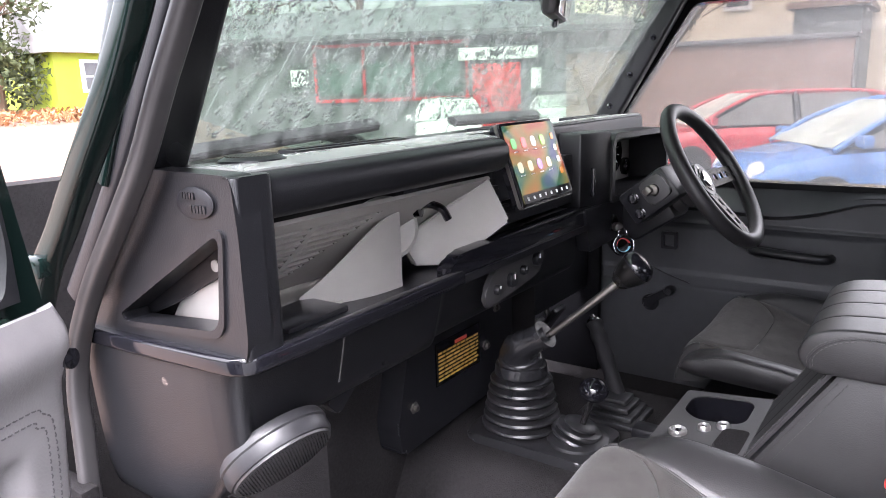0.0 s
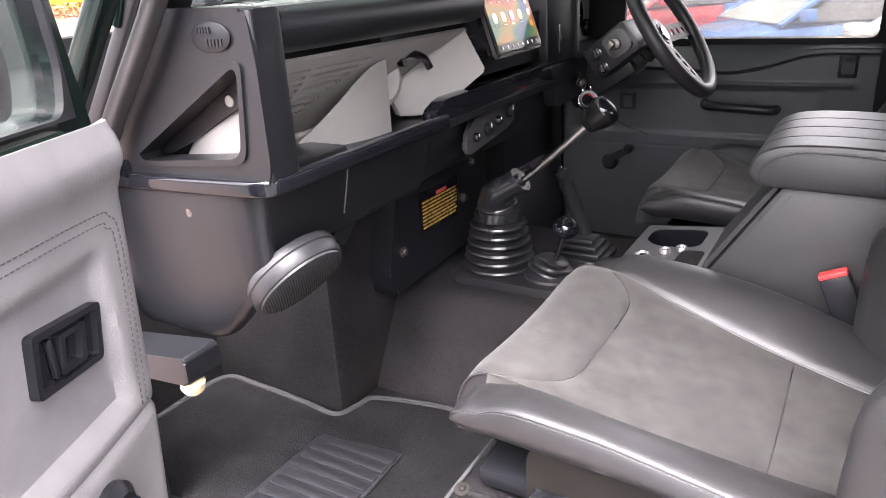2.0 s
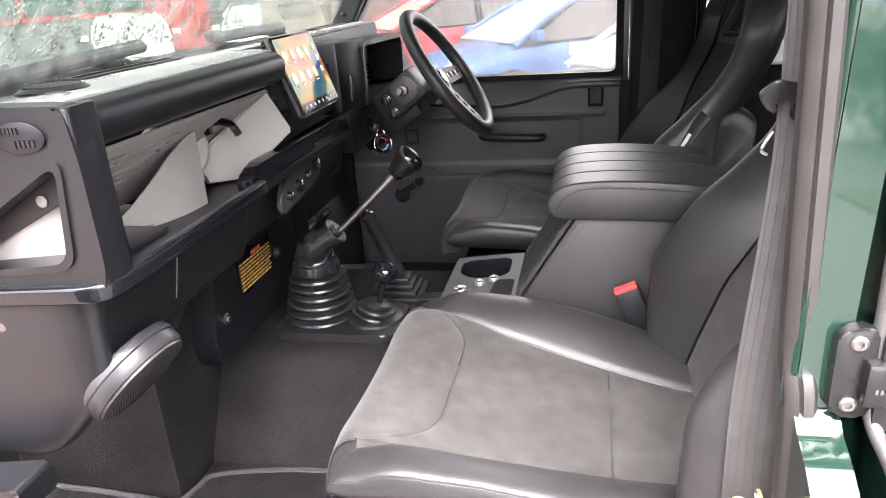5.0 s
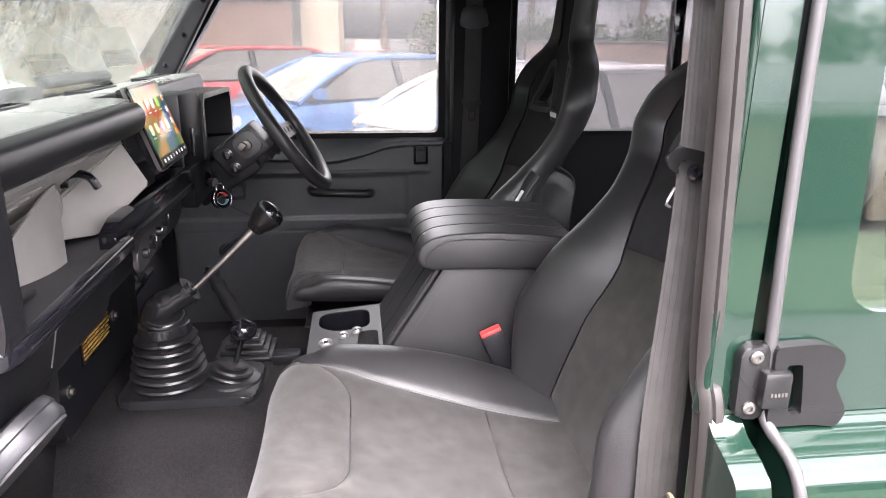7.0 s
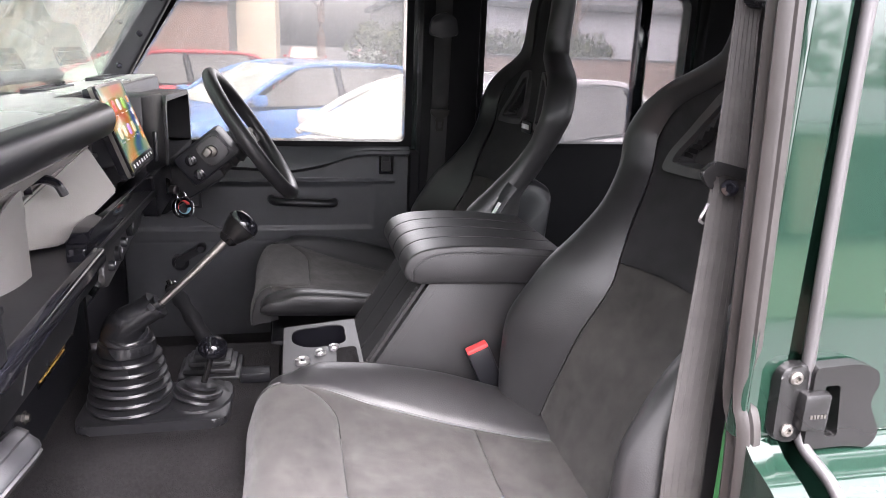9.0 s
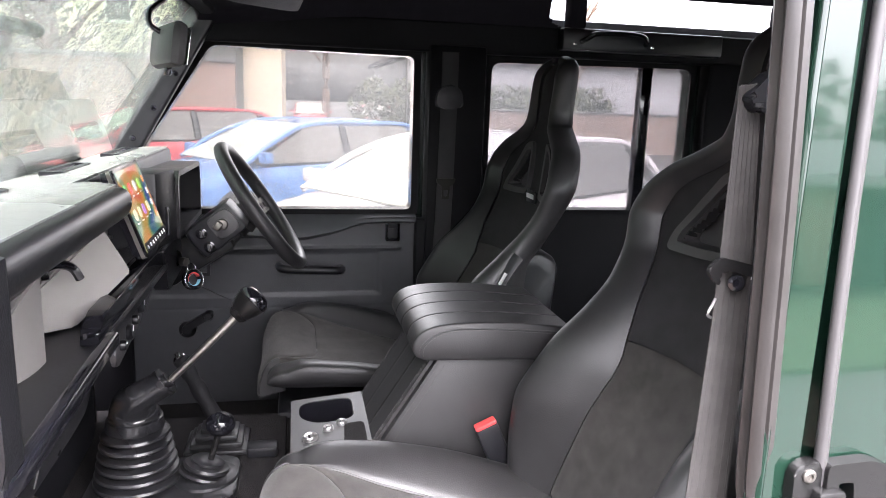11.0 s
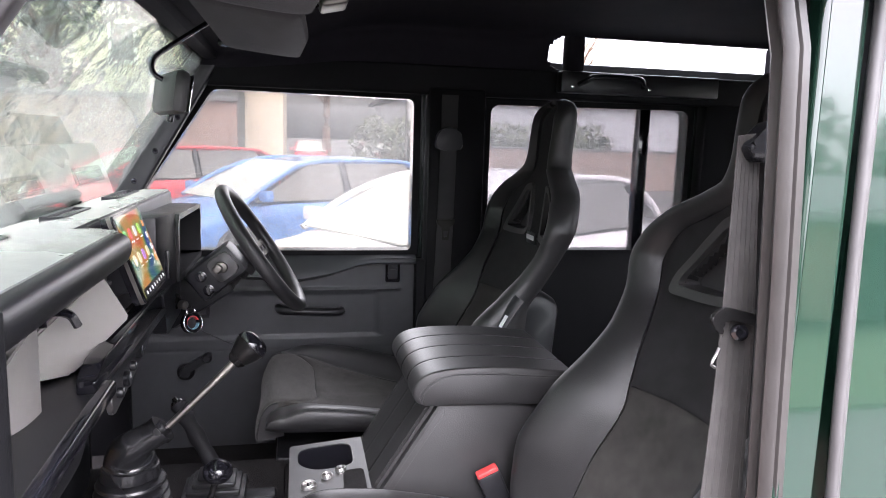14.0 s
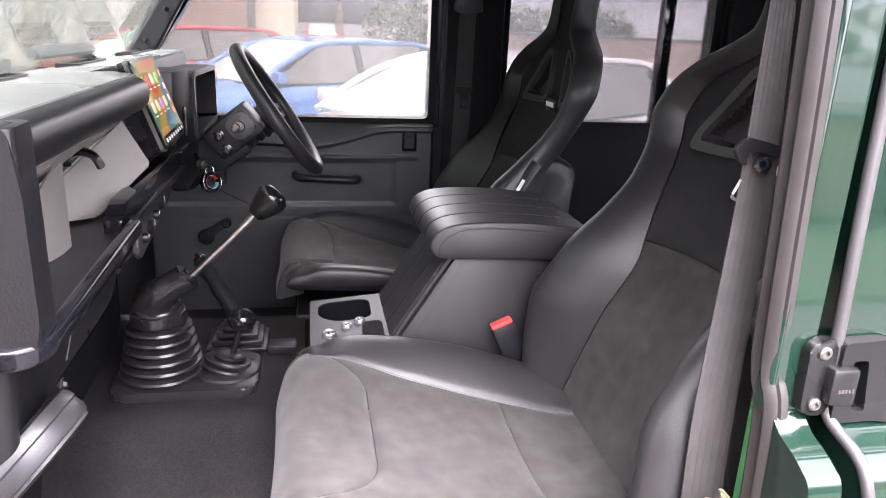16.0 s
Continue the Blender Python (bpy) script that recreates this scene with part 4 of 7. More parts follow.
    def in_slot(x, z):
        lo, hi = 1.489, 1.606
        if not lo < z < hi:
            return False
        return 0.056 < abs(x) < 0.168 - 0.86 * (z - lo)

    def centre(z0, z1, nm, lab, cloth):
        def f(u, v):
            z = z0 + (z1 - z0) * v
            s = 2 * u - 1
            x = s * edge_s(z) * halfw(z)
            e = min((1 - abs(s)) * halfw(z) * 0.6, z - z0 + 0.0, z1 - z)
            crown = 0.006 * (1 - s * s) * lerp(z, [1.0, 1.4, 1.6, 1.8], [0.2, 0.6, 0.9, 1.2])
            return (x, surf_y(x, z) + crown + pillow(e, 0.005, 0.005) * lerp(z, [1.60, 1.70], [1.0, 0.2]), z)
        bm = sheet(B(), f, 60, 24 + int(90 * (z1 - z0)), -0.02, keep=lambda u, v: not in_slot((2 * u - 1) * edge_s(z0 + (z1 - z0) * v) * halfw(z0 + (z1 - z0) * v), z0 + (z1 - z0) * v))
        part(nm, bm, cloth, th, lab)
    centre(Z0, 1.3265, "backrest_lower_panel", "grey suede lower back panel", SUEDE)
    centre(1.3275, Z1, "backrest_upper_panel", "darker suede upper back and head panel", SUEDEDARK)
    for sg in (-1, 1):
        def wrap(u, v):
            return bol_at(sg, u, Z0 + (Z1 - Z0) * v)
        part("backrest_bolster", sheet(B(), wrap, 30, 96, 0.012 * sg, keep=lambda u, v: not in_slot(bol_at(1, u, Z0 + (Z1 - Z0) * v)[0], Z0 + (Z1 - Z0) * v) or u > 0.6), LEATHER, th, "black leather wrap-round bolster")
        for a in (0.66,):
            bm = stitches(B(), [bol_at(sg, a, 1.03 + 0.42 * i / 50) for i in range(51)], 0.004, 0.0025, 0.0006, (sg * 0.0008, 0.0003, 0))
            tagged(part("bolster_stitching", bm, STITCHLT, th, "grey row of stitching"), kind="stuff")
        bm = tube(B(), [Vector(bol_at(sg, 0.0, 1.0 + 0.79 * i / 60)) + Vector((0, 0.001, 0)) for i in range(61)], 0.0018, 6)
        part("piping", bm, LEATHER, th)
    # shell behind
    def shell(u, v):
        z = Z0 + (Z1 - Z0) * v
        s = 2 * u - 1
        mid = min(yc(z) - lerp(z, [1.56, 1.66], [0.045, 0.030]), back_y(z) - 0.010)
        return (s * halfw(z) * 0.965, mid + (back_y(z) - mid) * abs(s) ** 3, z)
    part("backrest_shell", sheet(B(), shell, 40, 60, 0.006, keep=lambda u, v: not in_slot((2 * u - 1) * halfw(Z0 + (Z1 - Z0) * v) * 0.96, Z0 + (Z1 - Z0) * v)), PLASTIC, th, "black plastic seat shell")
    # padded outer leather side panel at the backrest's foot, darkened to carry its shade
    for sg in (-1,):
        edge = rounded([(0.038, 1.345), (-0.060, 1.378), (-0.104, 1.350), (-0.085, 1.20), (-0.060, 1.0), (0.115, 1.0), (0.118, 1.16), (0.080, 1.28)], 0.03, 5)
        bm = B()
        rows = [(0.160, 1.0), (0.205, 1.0), (0.216, 0.985), (0.224, 0.94), (0.228, 0.80), (0.230, 0.40)]
        rr = [[bm.verts.new((sg * x * lerp(p[1], [1.16, 1.30, 1.37], [1.0, 0.97, 0.91]), 0.02 + (p[0] - 0.02) * k, 1.19 + (p[1] - 1.19) * k)) for p in edge] for x, k in rows]
        for r0, r1 in zip(rr, rr[1:]):
            for j in range(len(edge)):
                bm.faces.new((r0[j], r0[(j + 1) % len(edge)], r1[(j + 1) % len(edge)], r1[j]))
        bm.faces.new(rr[0])
        bm.faces.new(rr[-1][::-1])
        part("side_panel", bm, PLASTIC, th, "black side panel, darkened to carry its shade")
    # belt slot surrounds, standing proud of the suede
    for sg in (-1, 1):
        out = rounded([(sg * 0.046, 1.478), (sg * 0.110, 1.474), (sg * 0.178, 1.476), (sg * 0.174, 1.508), (sg * 0.132, 1.564), (sg * 0.088, 1.612), (sg * 0.048, 1.620)], 0.020, 6)
        inn = rounded([(sg * 0.058, 1.492), (sg * 0.108, 1.489), (sg * 0.162, 1.491), (sg * 0.158, 1.508), (sg * 0.122, 1.554), (sg * 0.083, 1.596), (sg * 0.060, 1.603)], 0.010, 6)
        bm = ring(B(), out, inn, -0.030, 0.014, "y", 0.005)
        for v in bm.verts:
            v.co.y += surf_y(v.co.x, min(1.62, v.co.z))
        part("belt_slot_trim", bm, SLOTPL, th, "charcoal plastic belt slot surround")
        bm = prism(B(), [(sg * 0.084, 1.484), (sg * 0.170, 1.484), (sg * 0.166, 1.510), (sg * 0.124, 1.562), (sg * 0.084, 1.604)], -0.040, -0.028, "y")
        for v in bm.verts:
            v.co.y += surf_y(v.co.x, min(1.62, v.co.z))
        part("belt_slot_recess", bm, SLOTPL, th, "charcoal plastic recess")
    # patch with plain bars below the head
    bm = box(B(), -0.036, 0.036, yc(1.475) + 0.010, yc(1.475) + 0.016, 1.460, 1.492, 0.004)
    patch = part("badge_patch", bm, PLASTIC, th)
    for k in range(6):
        bm = box(B(), -0.027 + 0.0095 * k, -0.0205 + 0.0095 * k, yc(1.48) + 0.014, yc(1.48) + 0.0195, 1.472, 1.484)
        part("badge_bar", bm, WHITEINK, patch, "plain white bar")
    return th, bol_at


TRAYPL = mat("grey_tray_plastic", (0.038, 0.038, 0.039), 0.45, bump=0.1, bump_scale=500)
PIPING = mat("grey_piping", (0.05, 0.05, 0.053), 0.6)
SLOTPL = mat("charcoal_plastic", (0.034, 0.033, 0.034), 0.45, bump=0.1, bump_scale=500)
SEAT_AT = Matrix.Translation((-0.455, 0, 0))
seat, bol_at = build_seat("passenger_seat", "black leather and grey suede sports bucket seat")
seat.matrix_world = SEAT_AT
drv = copy_thing(seat, Matrix.Translation((0.43, 0.025, -0.01)))
drv.name = "driver_seat"
tagged(drv, "black leather and suede sports bucket seat behind the wheel")
# woven side strip with a white tag on the driver's seat
bm = sweep(B(), [Vector(bol_at(-1, 0.70, 1.04 + 0.33 * i / 40)) + Vector((-0.0135, 0.004, 0)) for i in range(41)], rounded([(-0.014, -0.003), (0.014, -0.003), (0.014, 0.003), (-0.014, 0.003)], 0.002, 2), up=(-0.75, 0.66, 0))
strip = part("side_strip", bm, PLASTIC, drv, "black edge strip")
p0, p1 = Vector(bol_at(-1, 0.70, 1.306)), Vector(bol_at(-1, 0.70, 1.332))
bm = sweep(B(), [p0 + Vector((-0.0165, 0.0075, 0)), p1 + Vector((-0.0165, 0.0075, 0))], [(-0.004, -0.001), (0.004, -0.001), (0.004, 0.001), (-0.004, 0.001)], up=(-0.6, 0.8, 0))
part("side_tag", bm, WHITEINK, strip, "small white side tag")

# seat runner plate, gas strut and rivets on the near side
rail = thing("seat_side_mount", "dark steel seat side mount with rivets on the seat box", "seat mount")
bm = prism(B(), rounded([(0.486, 0.965), (0.486, 1.048), (0.462, 1.078), (0.30, 1.060), (0.11, 1.036), (0.11, 0.965)], 0.012), -0.672, -0.667, "x", 0.001)
part("side_plate", bm, DARKSTEEL, rail)
bm = box(B(), -0.694, -0.667, 0.10, 0.475, 0.966, 1.004, 0.004)
part("runner", bm, PLASTIC, rail)
for y in (0.405, 0.248, 0.17):
    bm = lathe(B(), [(0.0085, 0), (0.0085, 0.0015), (0.006, 0.0035), (0.0, 0.004)], (-0.692, y, 1.003), (-0.45, 0, 0.9), 14)
    part("rivet", bm, CHROME, rail)
STRUTPAINT = mat("satin_black_strut_paint", (0.010, 0.0098, 0.0098), 0.60, spec=0.10, vary=0.2)
strut = thing("gas_strut", "black gas strut with a steel eyelet along the seat box", "gas strut")
bm = tube(B(), [(-0.712, 0.485, 0.996), (-0.712, 0.08, 0.984)], 0.0115, 16)
lathe(bm, [(0.0115, 0), (0.0125, 0.004), (0.0125, 0.022), (0.0115, 0.026)], (-0.712, 0.455, 0.995), (0, 1, 0.03), 16)
part("cylinder", bm, STRUTPAINT, strut)
bm = tube(B(), [(-0.712, 0.545, 0.998), (-0.712, 0.485, 0.996)], 0.005, 10)
box(bm, -0.719, -0.705, 0.490, 0.504, 0.989, 1.003, 0.003)
sweep(bm, [(-0.712, 0.506, 0.997), (-0.712, 0.540, 0.999)], circle(0.0075, 10), scales=[1.0, 0.6])
part("rod", bm, STRUTPAINT, strut)
bm = lathe(B(), [(0.004, -0.004), (0.0095, -0.004), (0.0095, 0.004), (0.004, 0.004)], (-0.712, 0.552, 0.999), (-0.3, 0, 1), 16)
lathe(bm, [(0.0048, -0.034), (0.0048, 0.006), (0.003, 0.008)], (-0.712, 0.552, 0.999), (0, 0, 1), 12)
part("eyelet", bm, DARKSTEEL, strut)
bm = B()
sweep(bm, smooth_path([(-0.738, 0.586, 0.80), (-0.738, 0.588, 0.94), (-0.72, 0.585, 0.963), (-0.60, 0.585, 0.967), (-0.35, 0.585, 0.967)], 6), circle(0.0025, 6))
tagged(part("carpet_edging", bm, PIPING), "stitched edging on the seat box carpet", "edging", kind="structure")

# ================= centre console =================
con = thing("centre_console", "black leather centre console with cup holders and armrest", "console")
CX0, CX1 = -0.168, 0.080
bm = prism(B(), [(0.405, 0.985), (0.405, 1.075), (0.292, 1.252), (0.275, 1.262), (0.05, 1.262), (0.05, 0.985)], CX0, CX1, "x", 0.006)
part("body", bm, LEATHER, con)


def slope(u, v):
    y, z = 0.402 - 0.112 * v, 1.083 + 0.174 * v
    x = CX0 + 0.006 + (CX1 - CX0 - 0.012) * u
    grooves = sum(0.0018 * math.exp(-((u - g) / 0.007) ** 2) for g in (0.33, 0.66))
    return (x, y + 0.006 - grooves, z + 0.004 - grooves)


part("padded_slope", sheet(B(), slope, 60, 20, -0.006), LEATHER, con, "stitched leather slope")
for g in (0.022, 0.055, 0.33, 0.66, 0.945, 0.978):
    bm = stitches(B(), [slope(g, 0.02 + 0.96 * i / 10) for i in range(11)], 0.004, 0.0025, 0.0006, (0, 0.0008, 0.0006))
    tagged(part("slope_stitching", bm, STITCHLT, con), kind="stuff")
# cup holder tray: a round-ended cup well, a small coin well and two chrome sockets
def tray_z(y):
    return 1.081 + (0.546 - y) * 0.10


WELL = rounded([(-0.045, 0.425), (0.060, 0.425), (0.060, 0.532), (-0.010, 0.532), (-0.045, 0.500)], 0.030, 6)
bm = ring(B(), rounded([(CX0 + 0.002, 0.400), (CX1 - 0.002, 0.400), (CX1 - 0.002, 0.548), (CX0 + 0.002, 0.548)], 0.008, 3), WELL, 0.985, 1.0, "z")
for v in bm.verts:
    if v.co.z > 0.99:
        v.co.z = tray_z(v.co.y)
tray = part("cup_tray", bm, TRAYPL, con, "charcoal moulded cup holder tray")
bm = ring(B(), WELL, [(0.008 + (p[0] - 0.008) * 0.97, 0.478 + (p[1] - 0.478) * 0.97) for p in WELL], 0.986, 1.0, "z")
for v in bm.verts:
    if v.co.z > 0.99:
        v.co.z = tray_z(v.co.y) - 0.002
box(bm, -0.050, 0.064, 0.42, 0.536, 0.9855, 0.992)
part("cup_well", bm, PIANO, tray)
# the coin well is not cut out: a flat dark plate marks it
bm = prism(B(), rounded([(-0.152, 0.410), (-0.062, 0.410), (-0.070, 0.448), (-0.146, 0.452)], 0.014, 5), tray_z(0.43) - 0.004, tray_z(0.43) + 0.0022, "z")
part("coin_well", bm, CARPET, tray, "flat dark plate marking the coin well")
for x, y in ((-0.105, 0.512), (-0.078, 0.478), (-0.062, 0.452)):
    r = 0.0145 if y > 0.5 else 0.0105
    bm = lathe(B(), [(r, 0), (r, 0.005), (r * 0.82, 0.008), (r * 0.68, 0.003), (0.0, 0.003)], (x, y, tray_z(y)), (0, 0.1, 1), 24)
    sock = part("socket", bm, STEELBRIGHT, con, "chrome-rimmed socket")
    bm = box(B(), -r * 0.5, r * 0.5, -0.004, 0.004, 0.003, 0.006, 0.001, m=Matrix.Translation((x, y, tray_z(y))))
    part("socket_insert", bm, PIANO, sock)
bm = box(B(), CX0 + 0.020, CX0 + 0.024, 0.549, 0.5505, 0.99, 1.075)
part("tray_joint", bm, PIANO, tray)
# armrest lid
ARM = smooth_path([(0.312, 1.256), (0.331, 1.264), (0.338, 1.284), (0.322, 1.309), (0.278, 1.322), (0.18, 1.323), (0.05, 1.311)], 6) + [Vector((0.05, 1.250))]


def arm_point(x, p):
    """A point of the padded lid: its ends are rolled and its top is sewn in flutes."""
    e = min(x + 0.182, 0.104 - x)
    o = 0.006 * (1 - math.sqrt(max(0.0, 1 - max(0.0, 1 - e / 0.006) ** 2)))
    o += sum(0.0014 * math.exp(-((x - g) / 0.0030) ** 2) for g in (-0.112, -0.040, 0.032))
    y, z = p[0], p[1]
    return (x, 0.20 + (y - 0.20) * (1 - o / 0.15), 1.300 + (z - 1.300) * (1 - o / 0.042))


bm = B()
xs = [-0.182 + 0.286 * i / 200 for i in range(201)]
rings = [[bm.verts.new(arm_point(x, p)) for p in ARM] for x in xs]
for r0, r1 in zip(rings, rings[1:]):
    for j in range(len(ARM)):
        bm.faces.new((r0[j], r0[(j + 1) % len(ARM)], r1[(j + 1) % len(ARM)], r1[j]))
bm.faces.new(rings[0])
bm.faces.new(rings[-1][::-1])
part("armrest_lid", bm, LEATHER, con, "padded leather armrest with sewn flutes")
for g in (-0.112, -0.040, 0.032):
    bm = tube(B(), [arm_point(g, ARM[i]) for i in range(6, len(ARM) - 1)], 0.0009, 6)
    part("flute_seam", bm, DARKTHREAD, con, "dark sewn flute")
rows = []
gx = -0.1822
rows.append((smooth_path([(gx, 0.06, 1.303), (gx, 0.20, 1.314), (gx, 0.270, 1.314), (gx, 0.306, 1.302), (gx, 0.325, 1.282), (gx, 0.326, 1.264)], 6), (-0.0008, 0, 0)))
rows.append((smooth_path([(gx, 0.06, 1.298), (gx, 0.20, 1.309), (gx, 0.266, 1.309), (gx, 0.300, 1.298), (gx, 0.318, 1.280), (gx, 0.319, 1.264)], 6), (-0.0008, 0, 0)))
bm = tube(B(), [Vector((gx, p.y, p.z)) for p in smooth_path([(0, 0.055, 1.3005), (0, 0.20, 1.3115), (0, 0.268, 1.3115), (0, 0.303, 1.300), (0, 0.3215, 1.281), (0, 0.3225, 1.262)], 6)], 0.0010, 6)
part("armrest_seam", bm, DARKTHREAD, con, "dark sewn seam")
for o in (0.004, 0.016):
    rows.append(([(CX0 - 0.0005, 0.400 - o, 1.075), (CX0 - 0.0005, 0.290 - o, 1.248)], (-0.0008, 0, 0)))
for path, up in rows:
    tagged(part("armrest_stitching", stitches(B(), path, 0.004, 0.0025, 0.0006, up), STITCHLT, con, "grey row of stitching"), kind="stuff")

# seat belt buckle beside the console
buck = thing("seat_belt_buckle", "black seat belt buckle with a red release button", "seat belt buckle")
M = Matrix.Translation((-0.198, 0.195, 1.115)) @ Matrix.Rotation(radians(-24), 4, "X")
bm = box(B(), -0.012, 0.012, -0.021, 0.021, -0.052, 0.024, 0.005, m=M)
part("housing", bm, PLASTIC, buck)
bm = box(B(), -0.010, 0.010, -0.020, 0.020, 0.022, 0.031, 0.003, m=M)
part("release_button", bm, REDPL, buck)
bm = sweep(B(), [M @ Vector((0, 0, -0.05)), M @ Vector((0, -0.004, -0.075)), (-0.196, 0.129, 0.985)], [(-0.010, -0.005), (0.010, -0.005), (0.010, 0.005), (-0.010, 0.005)], scales=[1.2, 0.8, 0.7])
part("stalk", bm, PLASTIC, buck)

# ================= gear levers =================
gear = thing("gear_lever", "long gear lever in a ribbed black rubber boot", "gear lever")
bm = prism(B(), rounded([(-0.148, 0.645), (-0.148, 0.905), (0.012, 0.905), (0.012, 0.645)], 0.03), 0.985, 1.003, "z", 0.006)
part("base_plate", bm, BOOT, gear)
GB = Vector((-0.064, 0.822, 1.000))
prof = [(0.082, 0.0), (0.082, 0.003)]
for i in range(6):
    z = 0.004 + i * 0.0175
    r = 0.0735 - 0.0034 * i
    prof += [(r - 0.006, z), (r + 0.001, z + 0.0025), (r + 0.003, z + 0.006), (r + 0.001, z + 0.010), (r - 0.012, z + 0.0145)]
prof += [(0.050, 0.109), (0.0505, 0.112), (0.0480, 0.128), (0.044, 0.131)]
part("bellows", lathe(B(), prof, GB, (0, 0, 1), 44), BOOT, gear)
neck = smooth_path([GB + Vector((0, 0, 0.126)), GB + Vector((-0.004, 0.002, 0.150)), (-0.080, 0.815, 1.168), (-0.079, 0.792, 1.182), (-0.079, 0.768, 1.196)], 8)
sc = [float(np.interp(i / (len(neck) - 1), [0, 0.10, 0.30, 0.5, 0.75, 1], [1.0, 0.97, 0.78, 0.62, 0.55, 0.53])) for i in range(len(neck))]
part("boot_neck", sweep(B(), neck, circle(0.0455, 28), scales=sc), BOOT, gear)
bm = tube(B(), [(-0.079, 0.770, 1.194), (-0.0785, 0.763, 1.200)], 0.0265, 24)
tube(bm, [(-0.0785, 0.764, 1.199), (-0.078, 0.758, 1.204)], 0.014, 16)
part("collar", bm, BOOT, gear)
bm = sweep(B(), smooth_path([(-0.078, 0.769, 1.188), (-0.058, 0.705, 1.245), (-0.036, 0.640, 1.306)], 6), circle(0.0070, 12), scales=[0.85 + 0.25 * i / 12 for i in range(13)])
part("lever", bm, STEEL, gear, "worn bare steel lever")
ax = (Vector((-0.022, 0.588, 1.355)) - Vector((-0.036, 0.640, 1.306))).normalized()
bm = lathe(B(), [(0.012, -0.002), (0.017, 0.004), (0.027, 0.028), (0.0295, 0.038), (0.0300, 0.041)], (-0.038, 0.645, 1.302), ax, 32)
kn = part("knob", bm, BLACKMETAL, gear, "satin black knob")
bm = lathe(B(), [(0.0302, 0.0405), (0.0306, 0.0425), (0.0285, 0.052), (0.021, 0.0595), (0.010, 0.0625), (0.0, 0.063)], (-0.038, 0.645, 1.302), ax, 32)
part("cap", bm, PIANO, kn, "glossy black knob cap")

tl = thing("transfer_lever", "short transfer box lever with a round black knob", "gear lever")
TB = Vector((-0.068, 0.702, 1.002))
bm = lathe(B(), [(0.058, 0), (0.056, 0.006), (0.048, 0.010), (0.040, 0.012)], TB, (0, 0, 1), 32)
part("boot_base", bm, BOOT, tl)
bm = lathe(B(), [(0.030, 0), (0.046, 0.002), (0.049, 0.006), (0.046, 0.010), (0.034, 0.012), (0.041, 0.014), (0.043, 0.018), (0.040, 0.022), (0.026, 0.024), (0.030, 0.026), (0.031, 0.030), (0.027, 0.033), (0.010, 0.034)], TB + Vector((0, 0.004, 0.004)), (0.12, -0.28, 1), 32)
part("bellows", bm, BOOT, tl)
part("lever", tube(B(), [TB + Vector((0, -0.006, 0.026)), (-0.066, 0.678, 1.088)], 0.0058, 10), BLACKMETAL, tl)
bm = B()
bmesh.ops.create_uvsphere(bm, u_segments=28, v_segments=18, radius=0.0265, matrix=Matrix.Translation((-0.066, 0.674, 1.106)) @ Matrix.Diagonal((1, 1, 0.84, 1)))
part("knob", bm, PIANO, tl)

hb = thing("handbrake", "black handbrake lever with chrome button in a rubber gaiter", "handbrake")
bm = B()
for i in range(4):
    e = 0.010 * i
    box(bm, 0.040 + e, 0.150 - e, 0.635 + e, 0.760 - e, 0.984 + 0.012 * i, 0.996 + 0.012 * i, 0.005)
part("gaiter", bm, BOOT, hb)
box(bm := B(), 0.020, 0.060, 0.575, 0.636, 0.985, 1.008, 0.006)
part("cable_cover", bm, PLASTIC, hb)
grip = smooth_path([(0.108, 0.694, 1.02), (0.125, 0.716, 1.055), (0.158, 0.755, 1.112), (0.177, 0.778, 1.145)], 8)
bm = sweep(B(), grip, circle(0.0180, 16), scales=[0.9 + 0.10 * math.sin(i * 1.15) * (1 if i > 8 else 0) for i in range(len(grip))])
part("grip", bm, mat("ribbed_rubber_grip", (0.009, 0.009, 0.010), 0.65, spec=0.12, bump=0.3, bump_scale=300), hb)
bm = lathe(B(), [(0.014, -0.004), (0.015, 0.004), (0.012, 0.010), (0.006, 0.012), (0.005, 0.018), (0.0, 0.019)], (0.177, 0.778, 1.143), (0.35, 0.50, 0.75), 18)
part("button", bm, CHROME, hb)

# ================= seat belts =================
sb = thing("seat_belt", "grey worn seat belt hanging on the near post", "seat belt", "front seat belts")
belt = smooth_path([(-0.714, 0.108, 1.728), (-0.705, 0.101, 1.690), (-0.702, 0.093, 1.524), (-0.708, 0.097, 1.42), (-0.720, 0.108, 1.26), (-0.730, 0.112, 1.10), (-0.745, 0.126, 0.86)], 8)
BELT_W = [lerp(p[2], [1.26, 1.47, 1.52, 1.69, 1.73], [0.0235, 0.0195, 0.0185, 0.0125, 0.0115]) for p in belt]
bm = sweep(B(), belt, rounded([(-0.0014, -0.024), (0.0014, -0.024), (0.0014, 0.024), (-0.0014, 0.024)], 0.001, 2), up=(0.12, 0.99, 0), scales=[w / 0.024 for w in BELT_W])
part("webbing", bm, WEB, sb)
for o in (-0.84, -0.5, -0.17, 0.17, 0.5, 0.84):
    bm = sweep(B(), [Vector(p) + Vector((0.12 * o * w - 0.0012, 0.99 * o * w + 0.0003, 0)) for p, w in zip(belt, BELT_W)], circle(0.0005, 5))
    part("woven_rib", bm, WEB, sb)
bm = prism(B(), rounded([(0.104, 1.702), (0.113, 1.717), (0.098, 1.733), (0.088, 1.742), (0.074, 1.740), (0.076, 1.708), (0.088, 1.702)], 0.006), -0.722, -0.700, "x", 0.005)
guide = part("guide", bm, PLASTIC, sb, "black plastic belt guide")
